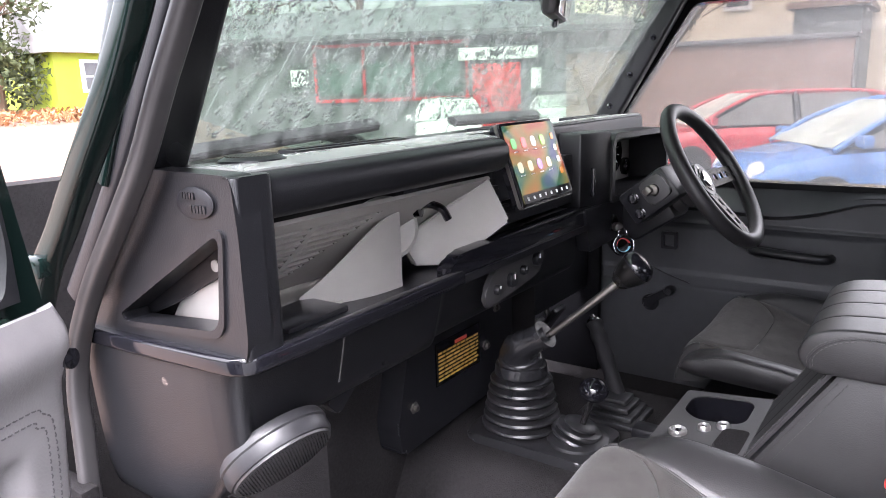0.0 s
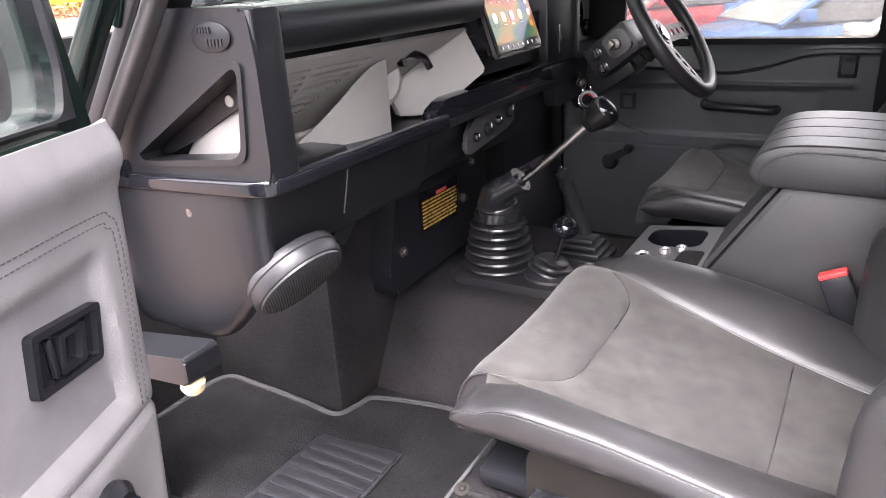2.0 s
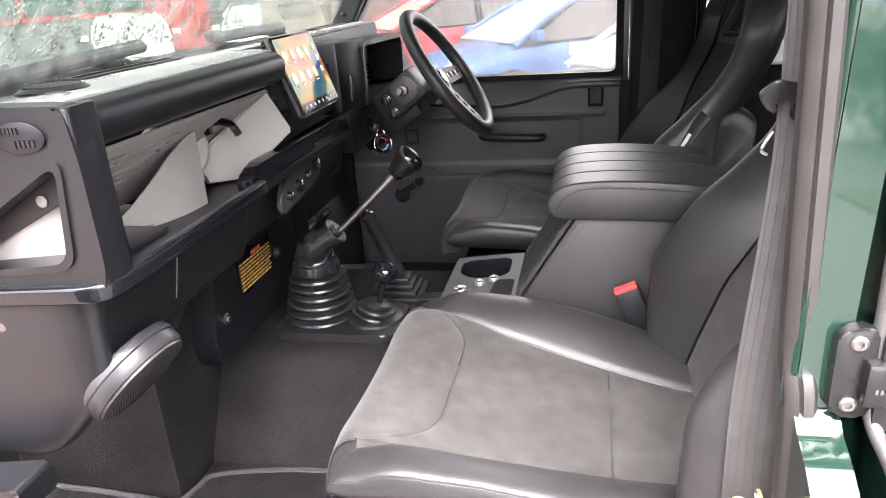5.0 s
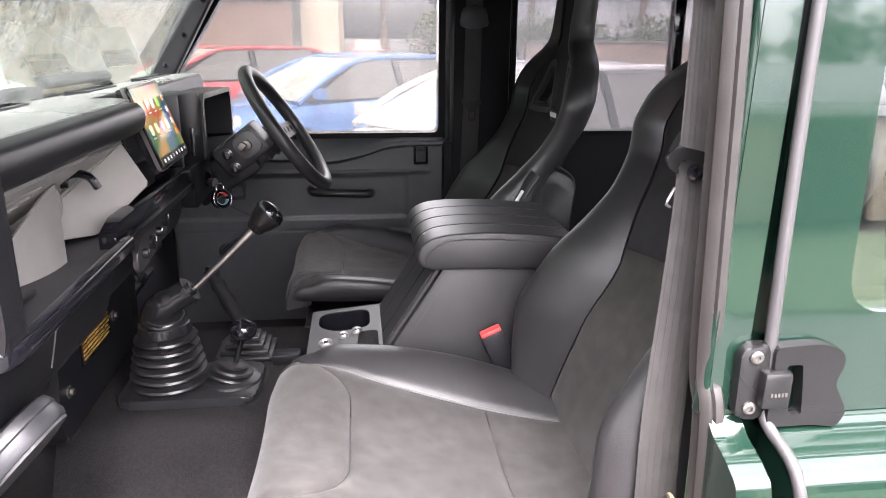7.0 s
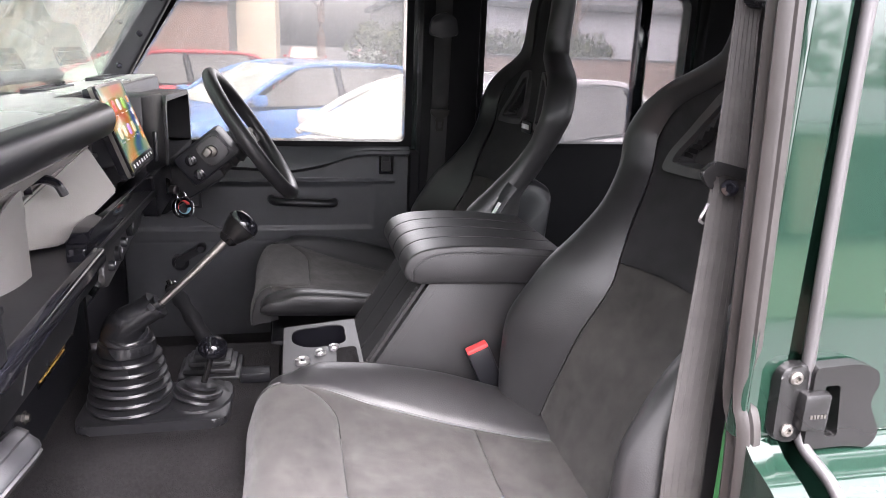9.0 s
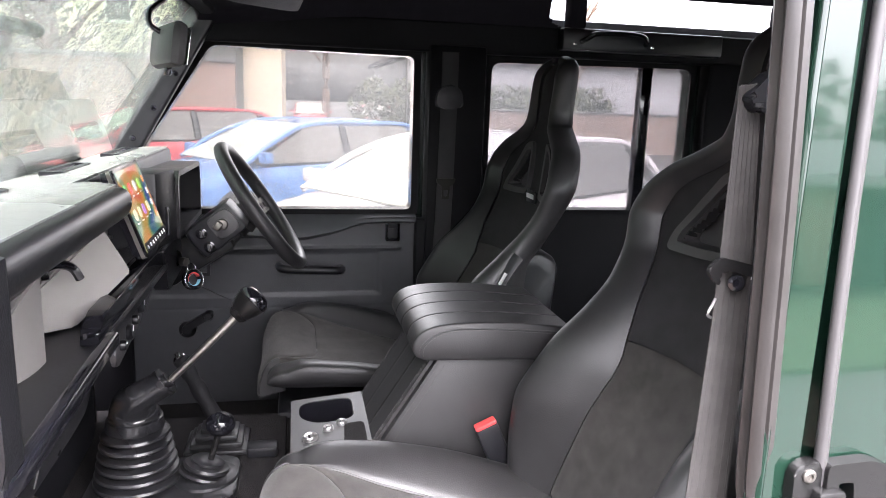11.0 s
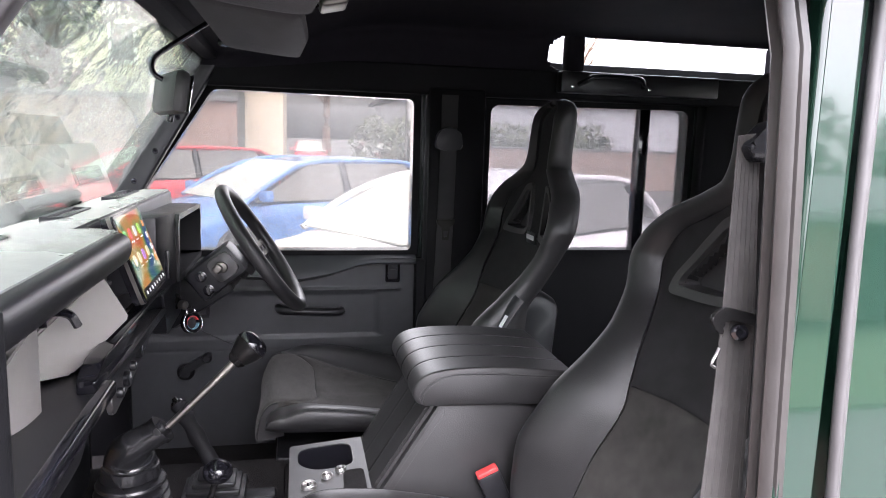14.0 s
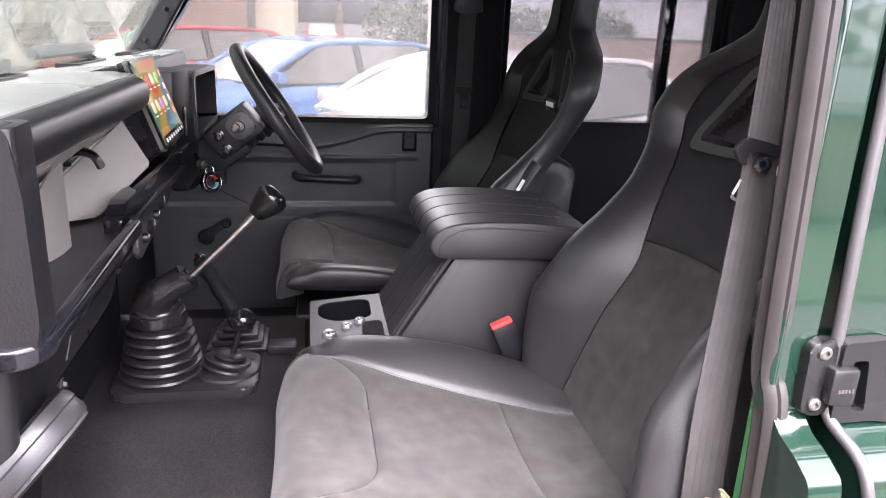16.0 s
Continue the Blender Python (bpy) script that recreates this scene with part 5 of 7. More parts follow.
bm = box(B(), -0.7245, -0.7215, 0.084, 0.108, 1.706, 1.711, 0.001)
part("guide_slot", bm, WEBBLACK, guide)
# flat bracket that holds the belt to the post, with its bolt and spring clip
bm = prism(B(), rounded([(0.130, 1.546), (0.116, 1.558), (0.098, 1.554), (0.074, 1.548), (0.071, 1.535), (0.092, 1.541), (0.110, 1.545), (0.117, 1.540), (0.113, 1.529), (0.121, 1.531)], 0.004, 4), -0.712, -0.706, "x", 0.002)
part("belt_bracket", bm, BLACKMETAL, sb, "black steel belt bracket")
bm = lathe(B(), [(0.0085, 0), (0.0085, 0.005), (0.005, 0.008), (0.003, 0.005), (0.0, 0.005)], (-0.706, 0.094, 1.530), (-0.9, 0.3, 0.1), 16)
part("bolt", bm, PIANO, sb)
bm = tube(B(), [(-0.707, 0.115, 1.514), (-0.709, 0.119, 1.508), (-0.709, 0.123, 1.498), (-0.708, 0.118, 1.494)], 0.0016, 6, 4)
part("clip", bm, STEELBRIGHT, sb, "small bright steel clip")

sd = thing("seat_belt", "black seat belt with chrome tongue on the far post", "seat belt", "front seat belts")
bm = sweep(B(), smooth_path([(0.684, 0.105, 1.84), (0.680, 0.106, 1.72), (0.676, 0.110, 1.50), (0.668, 0.115, 1.35), (0.665, 0.125, 1.10), (0.69, 0.10, 0.86)], 8), rounded([(-0.0012, -0.024), (0.0012, -0.024), (0.0012, 0.024), (-0.0012, 0.024)], 0.001, 2), up=(0, 1, 0))
part("webbing", bm, WEBBLACK, sd)
bm = prism(B(), rounded([(0.065, 1.69), (0.072, 1.735), (0.105, 1.752), (0.140, 1.735), (0.147, 1.69), (0.105, 1.68)], 0.012), 0.668, 0.692, "x", 0.004)
part("guide", bm, PLASTIC, sd)
bm = prism(B(), rounded([(0.083, 1.474), (0.083, 1.486), (0.137, 1.486), (0.137, 1.474), (0.122, 1.462), (0.098, 1.462)], 0.004), 0.668, 0.673, "x", 0.001)
ring(bm, rounded([(0.097, 1.462), (0.123, 1.462), (0.120, 1.425), (0.100, 1.425)], 0.003), rounded([(0.104, 1.452), (0.116, 1.452), (0.115, 1.434), (0.105, 1.434)], 0.002), 0.669, 0.672, "x")
part("tongue", bm, DARKSTEEL, sd, "worn steel tongue")

# ================= dashboard =================
dash = thing("dashboard", "black and grey dashboard with open parcel shelf", "dashboard")
# top pad with a rolled front edge, cut short at the screen and carried on behind it
def top_profile(x):
    return smooth_path([(1.005, 1.546), (0.93, 1.556), (0.83, 1.560), (0.795, 1.553), (0.785, 1.535), (0.792, 1.512), (0.815, 1.502), (0.86, 1.500)], 6)


bm = B()
prof = top_profile(0)
poly = [(p[0], p[1]) for p in prof] + [(1.0, 1.50)]
prism(bm, poly, -0.690, -0.165, "x")
part("crash_roll", bm, DASHVINYL, dash, "soft black padded front roll")
bm = prism(B(), rounded([(1.004, 1.50), (1.004, 1.546), (0.93, 1.5555), (0.862, 1.558), (0.855, 1.50)], 0.006, 3), -0.164, 0.665, "x", 0.003)
part("centre_top", bm, DASHVINYL, dash)
# thin pale skin over the pad, which carries the painted sheen
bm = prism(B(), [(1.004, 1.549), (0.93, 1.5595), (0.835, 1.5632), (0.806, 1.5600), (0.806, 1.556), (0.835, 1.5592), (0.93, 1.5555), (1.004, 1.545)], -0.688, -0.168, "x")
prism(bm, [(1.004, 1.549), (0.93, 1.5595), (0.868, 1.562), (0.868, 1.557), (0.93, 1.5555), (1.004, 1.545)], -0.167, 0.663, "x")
part("top_pad", bm, DASHTOP, dash, "grained top pad with its sky sheen painted pale grey")
# end panel with its triangular opening
outer = rounded([(0.786, 1.346), (0.776, 1.385), (0.776, 1.500), (0.782, 1.560), (0.93, 1.562), (1.03, 1.50), (1.085, 1.346)], 0.012, 3)
hole = rounded([(0.818, 1.392), (0.803, 1.502), (1.006, 1.384), (0.998, 1.376)], 0.020, 5)
bm = ring(B(), outer, hole, -0.727, -0.695, "x", 0.006)
part("end_panel", bm, DASHVINYL, dash, "moulded end panel with a triangular opening")
lip = [(0.818 - 0.008, 1.392 - 0.008), (0.803 - 0.008, 1.502 + 0.010), (1.006 + 0.014, 1.384 + 0.004), (0.998 + 0.01, 1.376 - 0.008)]
bm = ring(B(), rounded(lip, 0.024, 5), hole, -0.7305, -0.726, "x", 0.0018)
part("opening_lip", bm, DASHVINYL, dash)
# oval badge with plain bars
bm = B()
lathe(bm, [(0.0, 0), (0.030, 0), (0.031, 0.0025), (0.028, 0.0035), (0.0, 0.0025)], (0, 0, 0), (0, 0, 1), 30)
bmesh.ops.transform(bm, matrix=Matrix.Translation((-0.7275, 0.837, 1.530)) @ Matrix.Rotation(radians(-90), 4, "Y") @ Matrix.Diagonal((0.55, 1, 1, 1)), verts=bm.verts)
bd = part("badge", bm, PLASTIC, dash, "oval moulded badge")
bm = B()
for k in range(5):
    box(bm, -0.7325, -0.7305, 0.825 - 0.0045 * k + 0.028, 0.828 - 0.0045 * k + 0.028, 1.534, 1.541)
    box(bm, -0.7325, -0.7305, 0.812 - 0.0055 * k + 0.028, 0.8155 - 0.0055 * k + 0.028, 1.520, 1.528)
part("badge_bars", bm, DASHVINYL, bd, "plain raised bars")
# corner post of the end panel towards the shelf
bm = prism(B(), rounded([(-0.727, 0.777), (-0.672, 0.779), (-0.672, 0.800), (-0.695, 0.803), (-0.727, 0.803)], 0.010, 4), 1.360, 1.558, "z", 0.003)
part("corner_post", bm, DASHVINYL, dash)
# demister pod on the top pad
pod = thing("dash_tweeter", "black round mesh grille on the dash top", "speaker grille")
bm = lathe(B(), [(0.041, 0), (0.040, 0.006), (0.032, 0.010), (0.030, 0.009)], (-0.615, 0.878, 1.558), (0, 0.02, 1), 28)
part("bezel", bm, PLASTIC, pod)
bm = B()
for k in range(-5, 6):
    w = math.sqrt(max(0, 0.031 ** 2 - (k * 0.0056) ** 2))
    box(bm, -0.615 - w, -0.615 + w, 0.878 + k * 0.0056 - 0.001, 0.878 + k * 0.0056 + 0.001, 1.5665, 1.5690)
    box(bm, -0.615 + k * 0.0056 - 0.001, -0.615 + k * 0.0056 + 0.001, 0.878 - w, 0.878 + w, 1.5665, 1.5690)
part("mesh", bm, STEEL, pod)
# demister slots
for x0, x1 in ((-0.50, -0.24), (-0.02, 0.16), (0.38, 0.60)):
    bm = ring(B(), rounded([(x0, 0.925), (x0, 0.965), (x1, 0.965), (x1, 0.925)], 0.008), rounded([(x0 + 0.008, 0.935), (x0 + 0.008, 0.955), (x1 - 0.008, 0.955), (x1 - 0.008, 0.935)], 0.004), 1.554, 1.5625, "z", 0.001)
    v = part("demister_vent", bm, DASHVINYL, dash)
    bm = box(B(), x0 + 0.008, x1 - 0.008, 0.935, 0.955, 1.5555, 1.5598)
    part("vent_slot", bm, PIANO, v)
# shelf: back panel with slots, floor, rail
def shelf_back(u, v):
    x = -0.650 + 0.51 * u
    y, z = 0.835 + 0.150 * v, 1.492 - 0.130 * v
    return (x, y, z)


def slot_keep(u, v):
    if not 0.12 < v < 0.86:
        return True
    left, right = 0.04 + 0.06 * (v - 0.12), 0.46 - 0.30 * (v - 0.12)
    if not left < u < right or abs(u - (0.20 + 0.02 * v)) < 0.010:
        return True
    return (v * 13) % 1 < 0.45


part("shelf_back", sheet(B(), shelf_back, 100, 68, 0.006, keep=slot_keep), GREYPL, dash, "grey plastic shelf back with rows of slots")
bm = prism(B(), [(0.80, 1.340), (1.02, 1.325), (1.02, 1.335), (0.80, 1.352)], -0.705, 0.20, "x")
part("shelf_floor", bm, PLASTIC, dash)
bm = box(B(), -0.70, 0.66, 1.02, 1.035, 1.32, 1.50)
part("shelf_rear_wall", bm, PLASTIC, dash)
bm = prism(B(), [(-0.61, 1.345), (-0.50, 1.345), (-0.50, 1.357), (-0.61, 1.354)], 0.845, 0.925, "y", 0.003)
part("shelf_pad", bm, PLASTIC, dash)
# glossy rail round the shelf, stepping up towards the middle
bm = B()
sweep(bm, smooth_path([(-0.731, 1.085, 1.345), (-0.732, 0.95, 1.351), (-0.731, 0.835, 1.356)], 4) + smooth_path([(-0.728, 0.800, 1.357), (-0.713, 0.784, 1.358), (-0.66, 0.782, 1.358), (-0.50, 0.786, 1.358), (-0.31, 0.790, 1.358)], 5), rounded([(-0.009, -0.0105), (0.009, -0.0105), (0.009, 0.0105), (-0.009, 0.0105)], 0.005, 3))
part("shelf_rail", bm, PIANO, dash, "gloss black edge rail")
bm = prism(B(), [(-0.315, 1.342), (-0.315, 1.369), (-0.300, 1.371), (-0.286, 1.384), (-0.262, 1.387), (0.22, 1.392), (0.22, 1.34)], 0.805, 0.832, "y", 0.004)
part("centre_fascia", bm, PIANO, dash, "black centre fascia below the shelf")
# lower dash: one skin that runs along the end cheek, round the corner and across the front
OUTLINE = smooth_path([(-0.737, 1.090), (-0.737, 1.00), (-0.736, 0.90)], 8) + smooth_path([(-0.734, 0.850), (-0.725, 0.818), (-0.708, 0.804), (-0.67, 0.800)], 6) + smooth_path([(-0.62, 0.800), (-0.56, 0.801), (-0.40, 0.802), (-0.335, 0.804)], 8) + smooth_path([(-0.310, 0.824), (-0.20, 0.826), (0.0, 0.826), (0.22, 0.826)], 6)


def lower(u, v):
    k = u * (len(OUTLINE) - 1)
    i = min(int(k), len(OUTLINE) - 2)
    p, q = Vector(OUTLINE[i]), Vector(OUTLINE[i + 1])
    c = p.lerp(q, k - i)
    turn = cosine(c.x, [-0.737, -0.69], [0.0, 1.0]) if c.y < 0.92 else 0.0
    inward = Vector((1 - turn, turn)).normalized()
    pod = cosine((c.y - 0.80) - (c.x + 0.737), [-0.035, 0.155], [0.0, 1.0])
    a = curve(v, [0, 0.25, 0.5, 0.7, 0.82, 1.0], [0.0, 0.008, 0.024, 0.048, 0.072, 0.115])
    za = curve(v, [0, 0.25, 0.5, 0.7, 0.82, 1.0], [1.345, 1.270, 1.190, 1.136, 1.119, 1.113])
    d = curve(v, [0, 0.3, 0.55, 0.68, 0.78, 1.0], [0.0, 0.010, 0.022, 0.034, 0.050, 0.110])
    zd = curve(v, [0, 0.3, 0.55, 0.68, 0.78, 1.0], [1.345, 1.300, 1.258, 1.243, 1.240, 1.245])
    o, z = a * pod + d * (1 - pod), za * pod + zd * (1 - pod)
    o *= 0.35 + 0.65 * turn
    return (c.x + inward.x * o, c.y + inward.y * o, z)


part("lower_dash", sheet(B(), lower, 120, 44, -0.005), DASHVINYL, dash, "black moulded lower dash and rounded end pod")
bm = lathe(B(), [(0.0, 0), (0.009, 0), (0.009, 0.0015), (0.0, 0.002)], (-0.7335, 0.925, 1.318), (-1, 0, 0), 16)
part("pod_plug", bm, mat("pale_plug", (0.05, 0.037, 0.033), 0.7), dash, "pale round plug")
SEAM = min(range(400), key=lambda i: abs(lower(i / 400, 0)[0] + 0.556)) / 400
# the seam's highlight is put in as a bead paler than the vinyl
bm = tube(B(), [lower(SEAM, 0.04 + 0.42 * i / 12) for i in range(13)], 0.0018, 6)
part("lower_dash_seam", bm, BEAD, dash, "panel seam with its highlight as a paler bead")
# heater control plate
bm = prism(B(), rounded([(-0.196, 1.268), (-0.200, 1.300), (-0.172, 1.330), (0.000, 1.352), (0.016, 1.335), (0.012, 1.305), (-0.02, 1.290)], 0.02, 5), 0.814, 0.8235, "y", 0.003)
hp = part("heater_plate", bm, SLOTPL, dash, "charcoal heater control plate")
for x, z, r in ((-0.165, 1.298, 0.009), (-0.115, 1.304, 0.014), (-0.072, 1.312, 0.009), (-0.020, 1.322, 0.013)):
    bm = lathe(B(), [(r, 0), (r, 0.007), (r * 0.8, 0.010), (0, 0.010)], (x, 0.8145, z), (0, -1, 0.05), 22)
    kb = part("control_knob", bm, PLASTIC, hp)
    bm = box(B(), x - 0.0012, x + 0.0012, 0.8038, 0.8046, z + 0.002, z + r * 0.8)
    part("knob_mark", bm, WHITEINK, kb)
# silver cheeks standing on the shelf
def cheek_panel(x0, x1, y0, y1, z1, nm):
    def f(u, v):
        z = 1.350 + (z1 - 1.350) * v * math.sin(0.12 + u * (math.pi / 2 - 0.12)) ** 0.8
        bulge = 0.018 * math.sin(u * math.pi)
        return (x0 + (x1 - x0) * u - bulge, y0 + (y1 - y0) * u, z)
    part(nm, sheet(B(), f, 24, 14, 0.004), SILVERPL, dash, "satin silver curved cheek panel")


def silver_wall(u, v):
    x = -0.515 + 0.150 * u
    y = 0.925 - 0.062 * u - 0.020 * math.sin(u * math.pi)
    top = 1.492 - 0.867 * (y - 0.835) - 0.006
    low = 1.338
    return (x, y, low + (top - low) * (0.30 + 0.70 * math.sin(u * math.pi / 2) ** 0.9) * v)


part("silver_cheek", sheet(B(), silver_wall, 24, 14, -0.004), SILVERPL, dash, "satin silver curved cheek panel")
bm = box(B(), -0.665, -0.375, 0.885, 1.015, 1.338, 1.3495, 0.002)
part("shelf_liner", bm, GREYPL, dash, "pale grey liner on the shelf floor")
cheek_panel(-0.672, -0.664, 0.985, 0.822, 1.446, "silver_cheek")
bm = prism(B(), [(0.790, 1.520), (0.790, 1.462), (0.835, 1.452), (0.955, 1.392), (1.030, 1.362), (1.030, 1.390)], -0.693, -0.687, "x", 0.001)
part("inner_brace", bm, DASHVINYL, dash, "slanting brace behind the opening")
bm = lathe(B(), [(0.007, 0), (0.007, 0.002), (0.004, 0.003)], (-0.693, 0.862, 1.452), (-1, 0, 0), 14)
part("brace_plug", bm, GREYPL, dash, "small grey plug")
# round duct and the grey flap with its catch
bm = lathe(B(), [(0.050, 0), (0.052, 0.02), (0.052, 0.05), (0.046, 0.055), (0.0, 0.052)], (-0.30, 0.955, 1.415), (-0.55, -0.75, 0.2), 28)
part("air_duct", bm, GREYPL, dash)
bm = B()
vs = [bm.verts.new(p) for p in ((-0.155, 0.832, 1.492), (-0.150, 0.793, 1.418), (-0.225, 0.860, 1.350), (-0.268, 0.910, 1.352), (-0.300, 0.915, 1.400))]
bm.faces.new(vs)
r = bmesh.ops.extrude_face_region(bm, geom=bm.faces[:])
bmesh.ops.translate(bm, vec=(0.012, 0.016, -0.004), verts=[e for e in r["geom"] if isinstance(e, bmesh.types.BMVert)])
bmesh.ops.bevel(bm, geom=bm.edges[:], offset=0.004, segments=2, affect="EDGES")
fl = part("grey_flap", bm, GREYPL, dash, "tilted grey plastic flap")
bm = tube(B(), [(-0.300, 0.880, 1.455), (-0.290, 0.862, 1.462), (-0.275, 0.846, 1.454), (-0.268, 0.838, 1.436)], 0.0065, 8, 5)
lathe(bm, [(0.014, 0), (0.014, 0.01), (0.0, 0.012)], (-0.300, 0.880, 1.455), (0.3, -0.9, 0.1), 14)
part("flap_catch", bm, PIANO, fl, "black hooked catch")
bm = box(B(), -0.150, 0.205, 0.83, 1.02, 1.40, 1.50)
part("centre_housing", bm, PLASTIC, dash)
for k in range(4):
    bm = box(B(), -0.148, -0.10, 0.823 - 0.0 * k, 0.832, 1.415 + 0.018 * k, 1.421 + 0.018 * k, 0.001)
    part("air_vent_slat", bm, PLASTIC, dash)
# speaker in the pod
SPEAKERGREY = mat("satin_dark_grey", (0.021, 0.021, 0.023), 0.40, vary=0.08, bump=0.1, bump_scale=500)
spk = thing("dash_speaker", "round black speaker with perforated grille under the dash", "speaker")
SN = Vector((-0.085, -0.745, -0.66)).normalized()
SO = Vector((-0.655, 0.838, 1.221)) + SN * 0.024
bm = lathe(B(), [(0.056, -0.036), (0.0685, -0.032), (0.0705, -0.027), (0.0715, -0.020), (0.0695, -0.018), (0.0700, -0.007), (0.067, -0.001), (0.064, 0.0)], SO, SN, 52)
part("surround", bm, SPEAKERGREY, spk, "satin dark grey surround")
bm = lathe(B(), [(0.0655, -0.004), (0.0645, 0.003), (0.048, 0.006), (0.0, 0.008)], SO, SN, 44)
part("grille", bm, SLOTPL, spk, "grey perforated grille plate")
qs = SN.to_track_quat("Z", "Y").to_matrix()
verts, faces = [], []
for i in range(-16, 17):
    for j in range(-18, 19):
        x, y = (i + 0.5 * (j % 2)) * 0.0042, j * 0.0037
        if x * x + y * y < 0.0615 ** 2:
            b = len(verts)
            h = lerp(math.hypot(x, y), [0.0, 0.048, 0.0645], [0.008, 0.006, 0.003]) - 0.0001
            for k in range(6):
                verts.append(SO + qs @ Vector((x + 0.0011 * math.cos(k * math.pi / 3), y + 0.0011 * math.sin(k * math.pi / 3), h + 0.0004)))
            faces.append(tuple(range(b, b + 6)))
me = bpy.data.meshes.new("perforation")
me.from_pydata(verts, [], faces)
me.materials.append(PIANO)
ob = tagged(new("perforation", me), "fine dark holes of the perforated grille", kind="stuff")
ob.parent = spk
# release catch right of the speaker
bm = prism(B(), rounded([(-0.555, 1.232), (-0.500, 1.268), (-0.480, 1.250), (-0.532, 1.208)], 0.006), 0.845, 0.865, "y", 0.003)
box(bm, -0.490, -0.445, 0.825, 0.855, 1.250, 1.278, 0.004)
lathe(bm, [(0.005, 0), (0.005, 0.005), (0, 0.006)], (-0.462, 0.825, 1.266), (0, -1, 0), 12)
tagged(part("trim_bracket", bm, PLASTIC), "charcoal plastic bracket beside the speaker", "bracket")
# centre heater box below the dash
hbx = thing("heater_box", "black heater box with a printed warning label", "heater box")
bm = prism(B(), rounded([(-0.290, 1.005), (-0.300, 1.06), (-0.265, 1.20), (-0.20, 1.245), (0.10, 1.24), (0.10, 1.02)], 0.012), 0.934, 1.20, "y", 0.008)
part("case", bm, PLASTIC, hbx)
bm = box(B(), -0.187, -0.037, 0.9318, 0.9335, 1.098, 1.182)
part("label", bm, PIANO, hbx, "black warning label")
bm, bmr = B(), B()
rnd = random.Random(4)
for k in range(9):
    z = 1.168 - 0.0075 * k
    if k == 0:
        box(bmr, -0.125, -0.085, 0.9306, 0.9316, z - 0.003, z + 0.004)
        continue
    x = -0.180
    while x < -0.05:
        w = 0.008 + 0.016 * rnd.random()
        box(bm, x, min(x + w, -0.044), 0.9306, 0.9316, z - 0.0019, z + 0.0019)
        x += w + 0.004
lb = hbx.children[-1]
tagged(part("small_print", bm, ORANGEINK, lb, "orange bars of small print"), kind="stuff")
part("heading_bar", bmr, REDINK, lb, "red heading bar")
for x, z in ((-0.255, 1.085), (-0.012, 1.125), (0.03, 1.195)):
    bm = lathe(B(), [(0.011, 0), (0.011, 0.003), (0.007, 0.004), (0.006, 0.009), (0, 0.010)], (x, 0.934, z), (0, -1, 0), 6)
    part("fixing_bolt", bm, STEEL, hbx)
# pedals and dark pieces beyond
for x in (0.20, 0.34, 0.46):
    ped = thing("pedal", "black rubber-faced foot pedal on a steel arm", "pedal", "pedals")
    bm = box(B(), -0.03, 0.03, -0.008, 0.008, -0.045, 0.045, 0.006, m=Matrix.Translation((x, 1.02, 1.03)) @ Matrix.Rotation(radians(35), 4, "X"))
    part("pad", bm, BOOT, ped)
    bm = tube(B(), [(x, 1.03, 1.04), (x, 1.10, 1.20)], 0.009, 8)
    part("arm", bm, BLACKMETAL, ped)
bm = box(B(), 0.10, 0.70, 1.02, 1.06, 1.06, 1.40, 0.01)
part("driver_knee_panel", bm, PLASTIC, dash)

# ---- media screen ----
scr = thing("media_screen", "tablet-style touch screen showing colourful app icons", "screen")
SM = Matrix.Translation((-0.046, 0.795, 1.509)) @ Matrix.Rotation(radians(1.0), 4, "Z") @ Matrix.Rotation(radians(-19), 4, "X")


def plate(x0, x1, z0, z1, y, t, material, nm, par, r=0.004, lab=""):
    bm = prism(B(), rounded([(x0, z0), (x0, z1), (x1, z1), (x1, z0)], r, 4), y, y + t, "y")
    bmesh.ops.transform(bm, matrix=SM, verts=bm.verts)
    return part(nm, bm, material, par, lab)


W2, H2 = 0.100, 0.0735
bm = prism(B(), rounded([(-W2, -H2), (-W2, H2), (W2, H2), (W2, -H2)], 0.008, 5), 0.0, 0.020, "y", 0.003)
bmesh.ops.transform(bm, matrix=SM, verts=bm.verts)
part("case", bm, PIANO, scr)
bm = ring(B(), rounded([(-W2 - 0.0015, -H2 - 0.0015), (-W2 - 0.0015, H2 + 0.0015), (W2 + 0.0015, H2 + 0.0015), (W2 + 0.0015, -H2 - 0.0015)], 0.009, 5), rounded([(-W2 + 0.0005, -H2 + 0.0005), (-W2 + 0.0005, H2 - 0.0005), (W2 - 0.0005, H2 - 0.0005), (W2 - 0.0005, -H2 + 0.0005)], 0.008, 5), 0.004, 0.010, "y")
bmesh.ops.transform(bm, matrix=SM, verts=bm.verts)
part("edge_band", bm, STEEL, scr, "thin silver edge band")
bm = prism(B(), rounded([(-0.09, -0.05), (-0.09, 0.05), (0.09, 0.05), (0.09, -0.05)], 0.008, 5), 0.018, 0.075, "y", 0.003)
bmesh.ops.transform(bm, matrix=SM, verts=bm.verts)
part("mount", bm, PLASTIC, scr)


def lit(name, c, k=1.0):
    return paint_coat(mat(name, tuple(0.15 * x for x in c), 0.15, vary=0.02, emit=(*c, k), rough_vary=0.02, coat=1.0), 1.4)


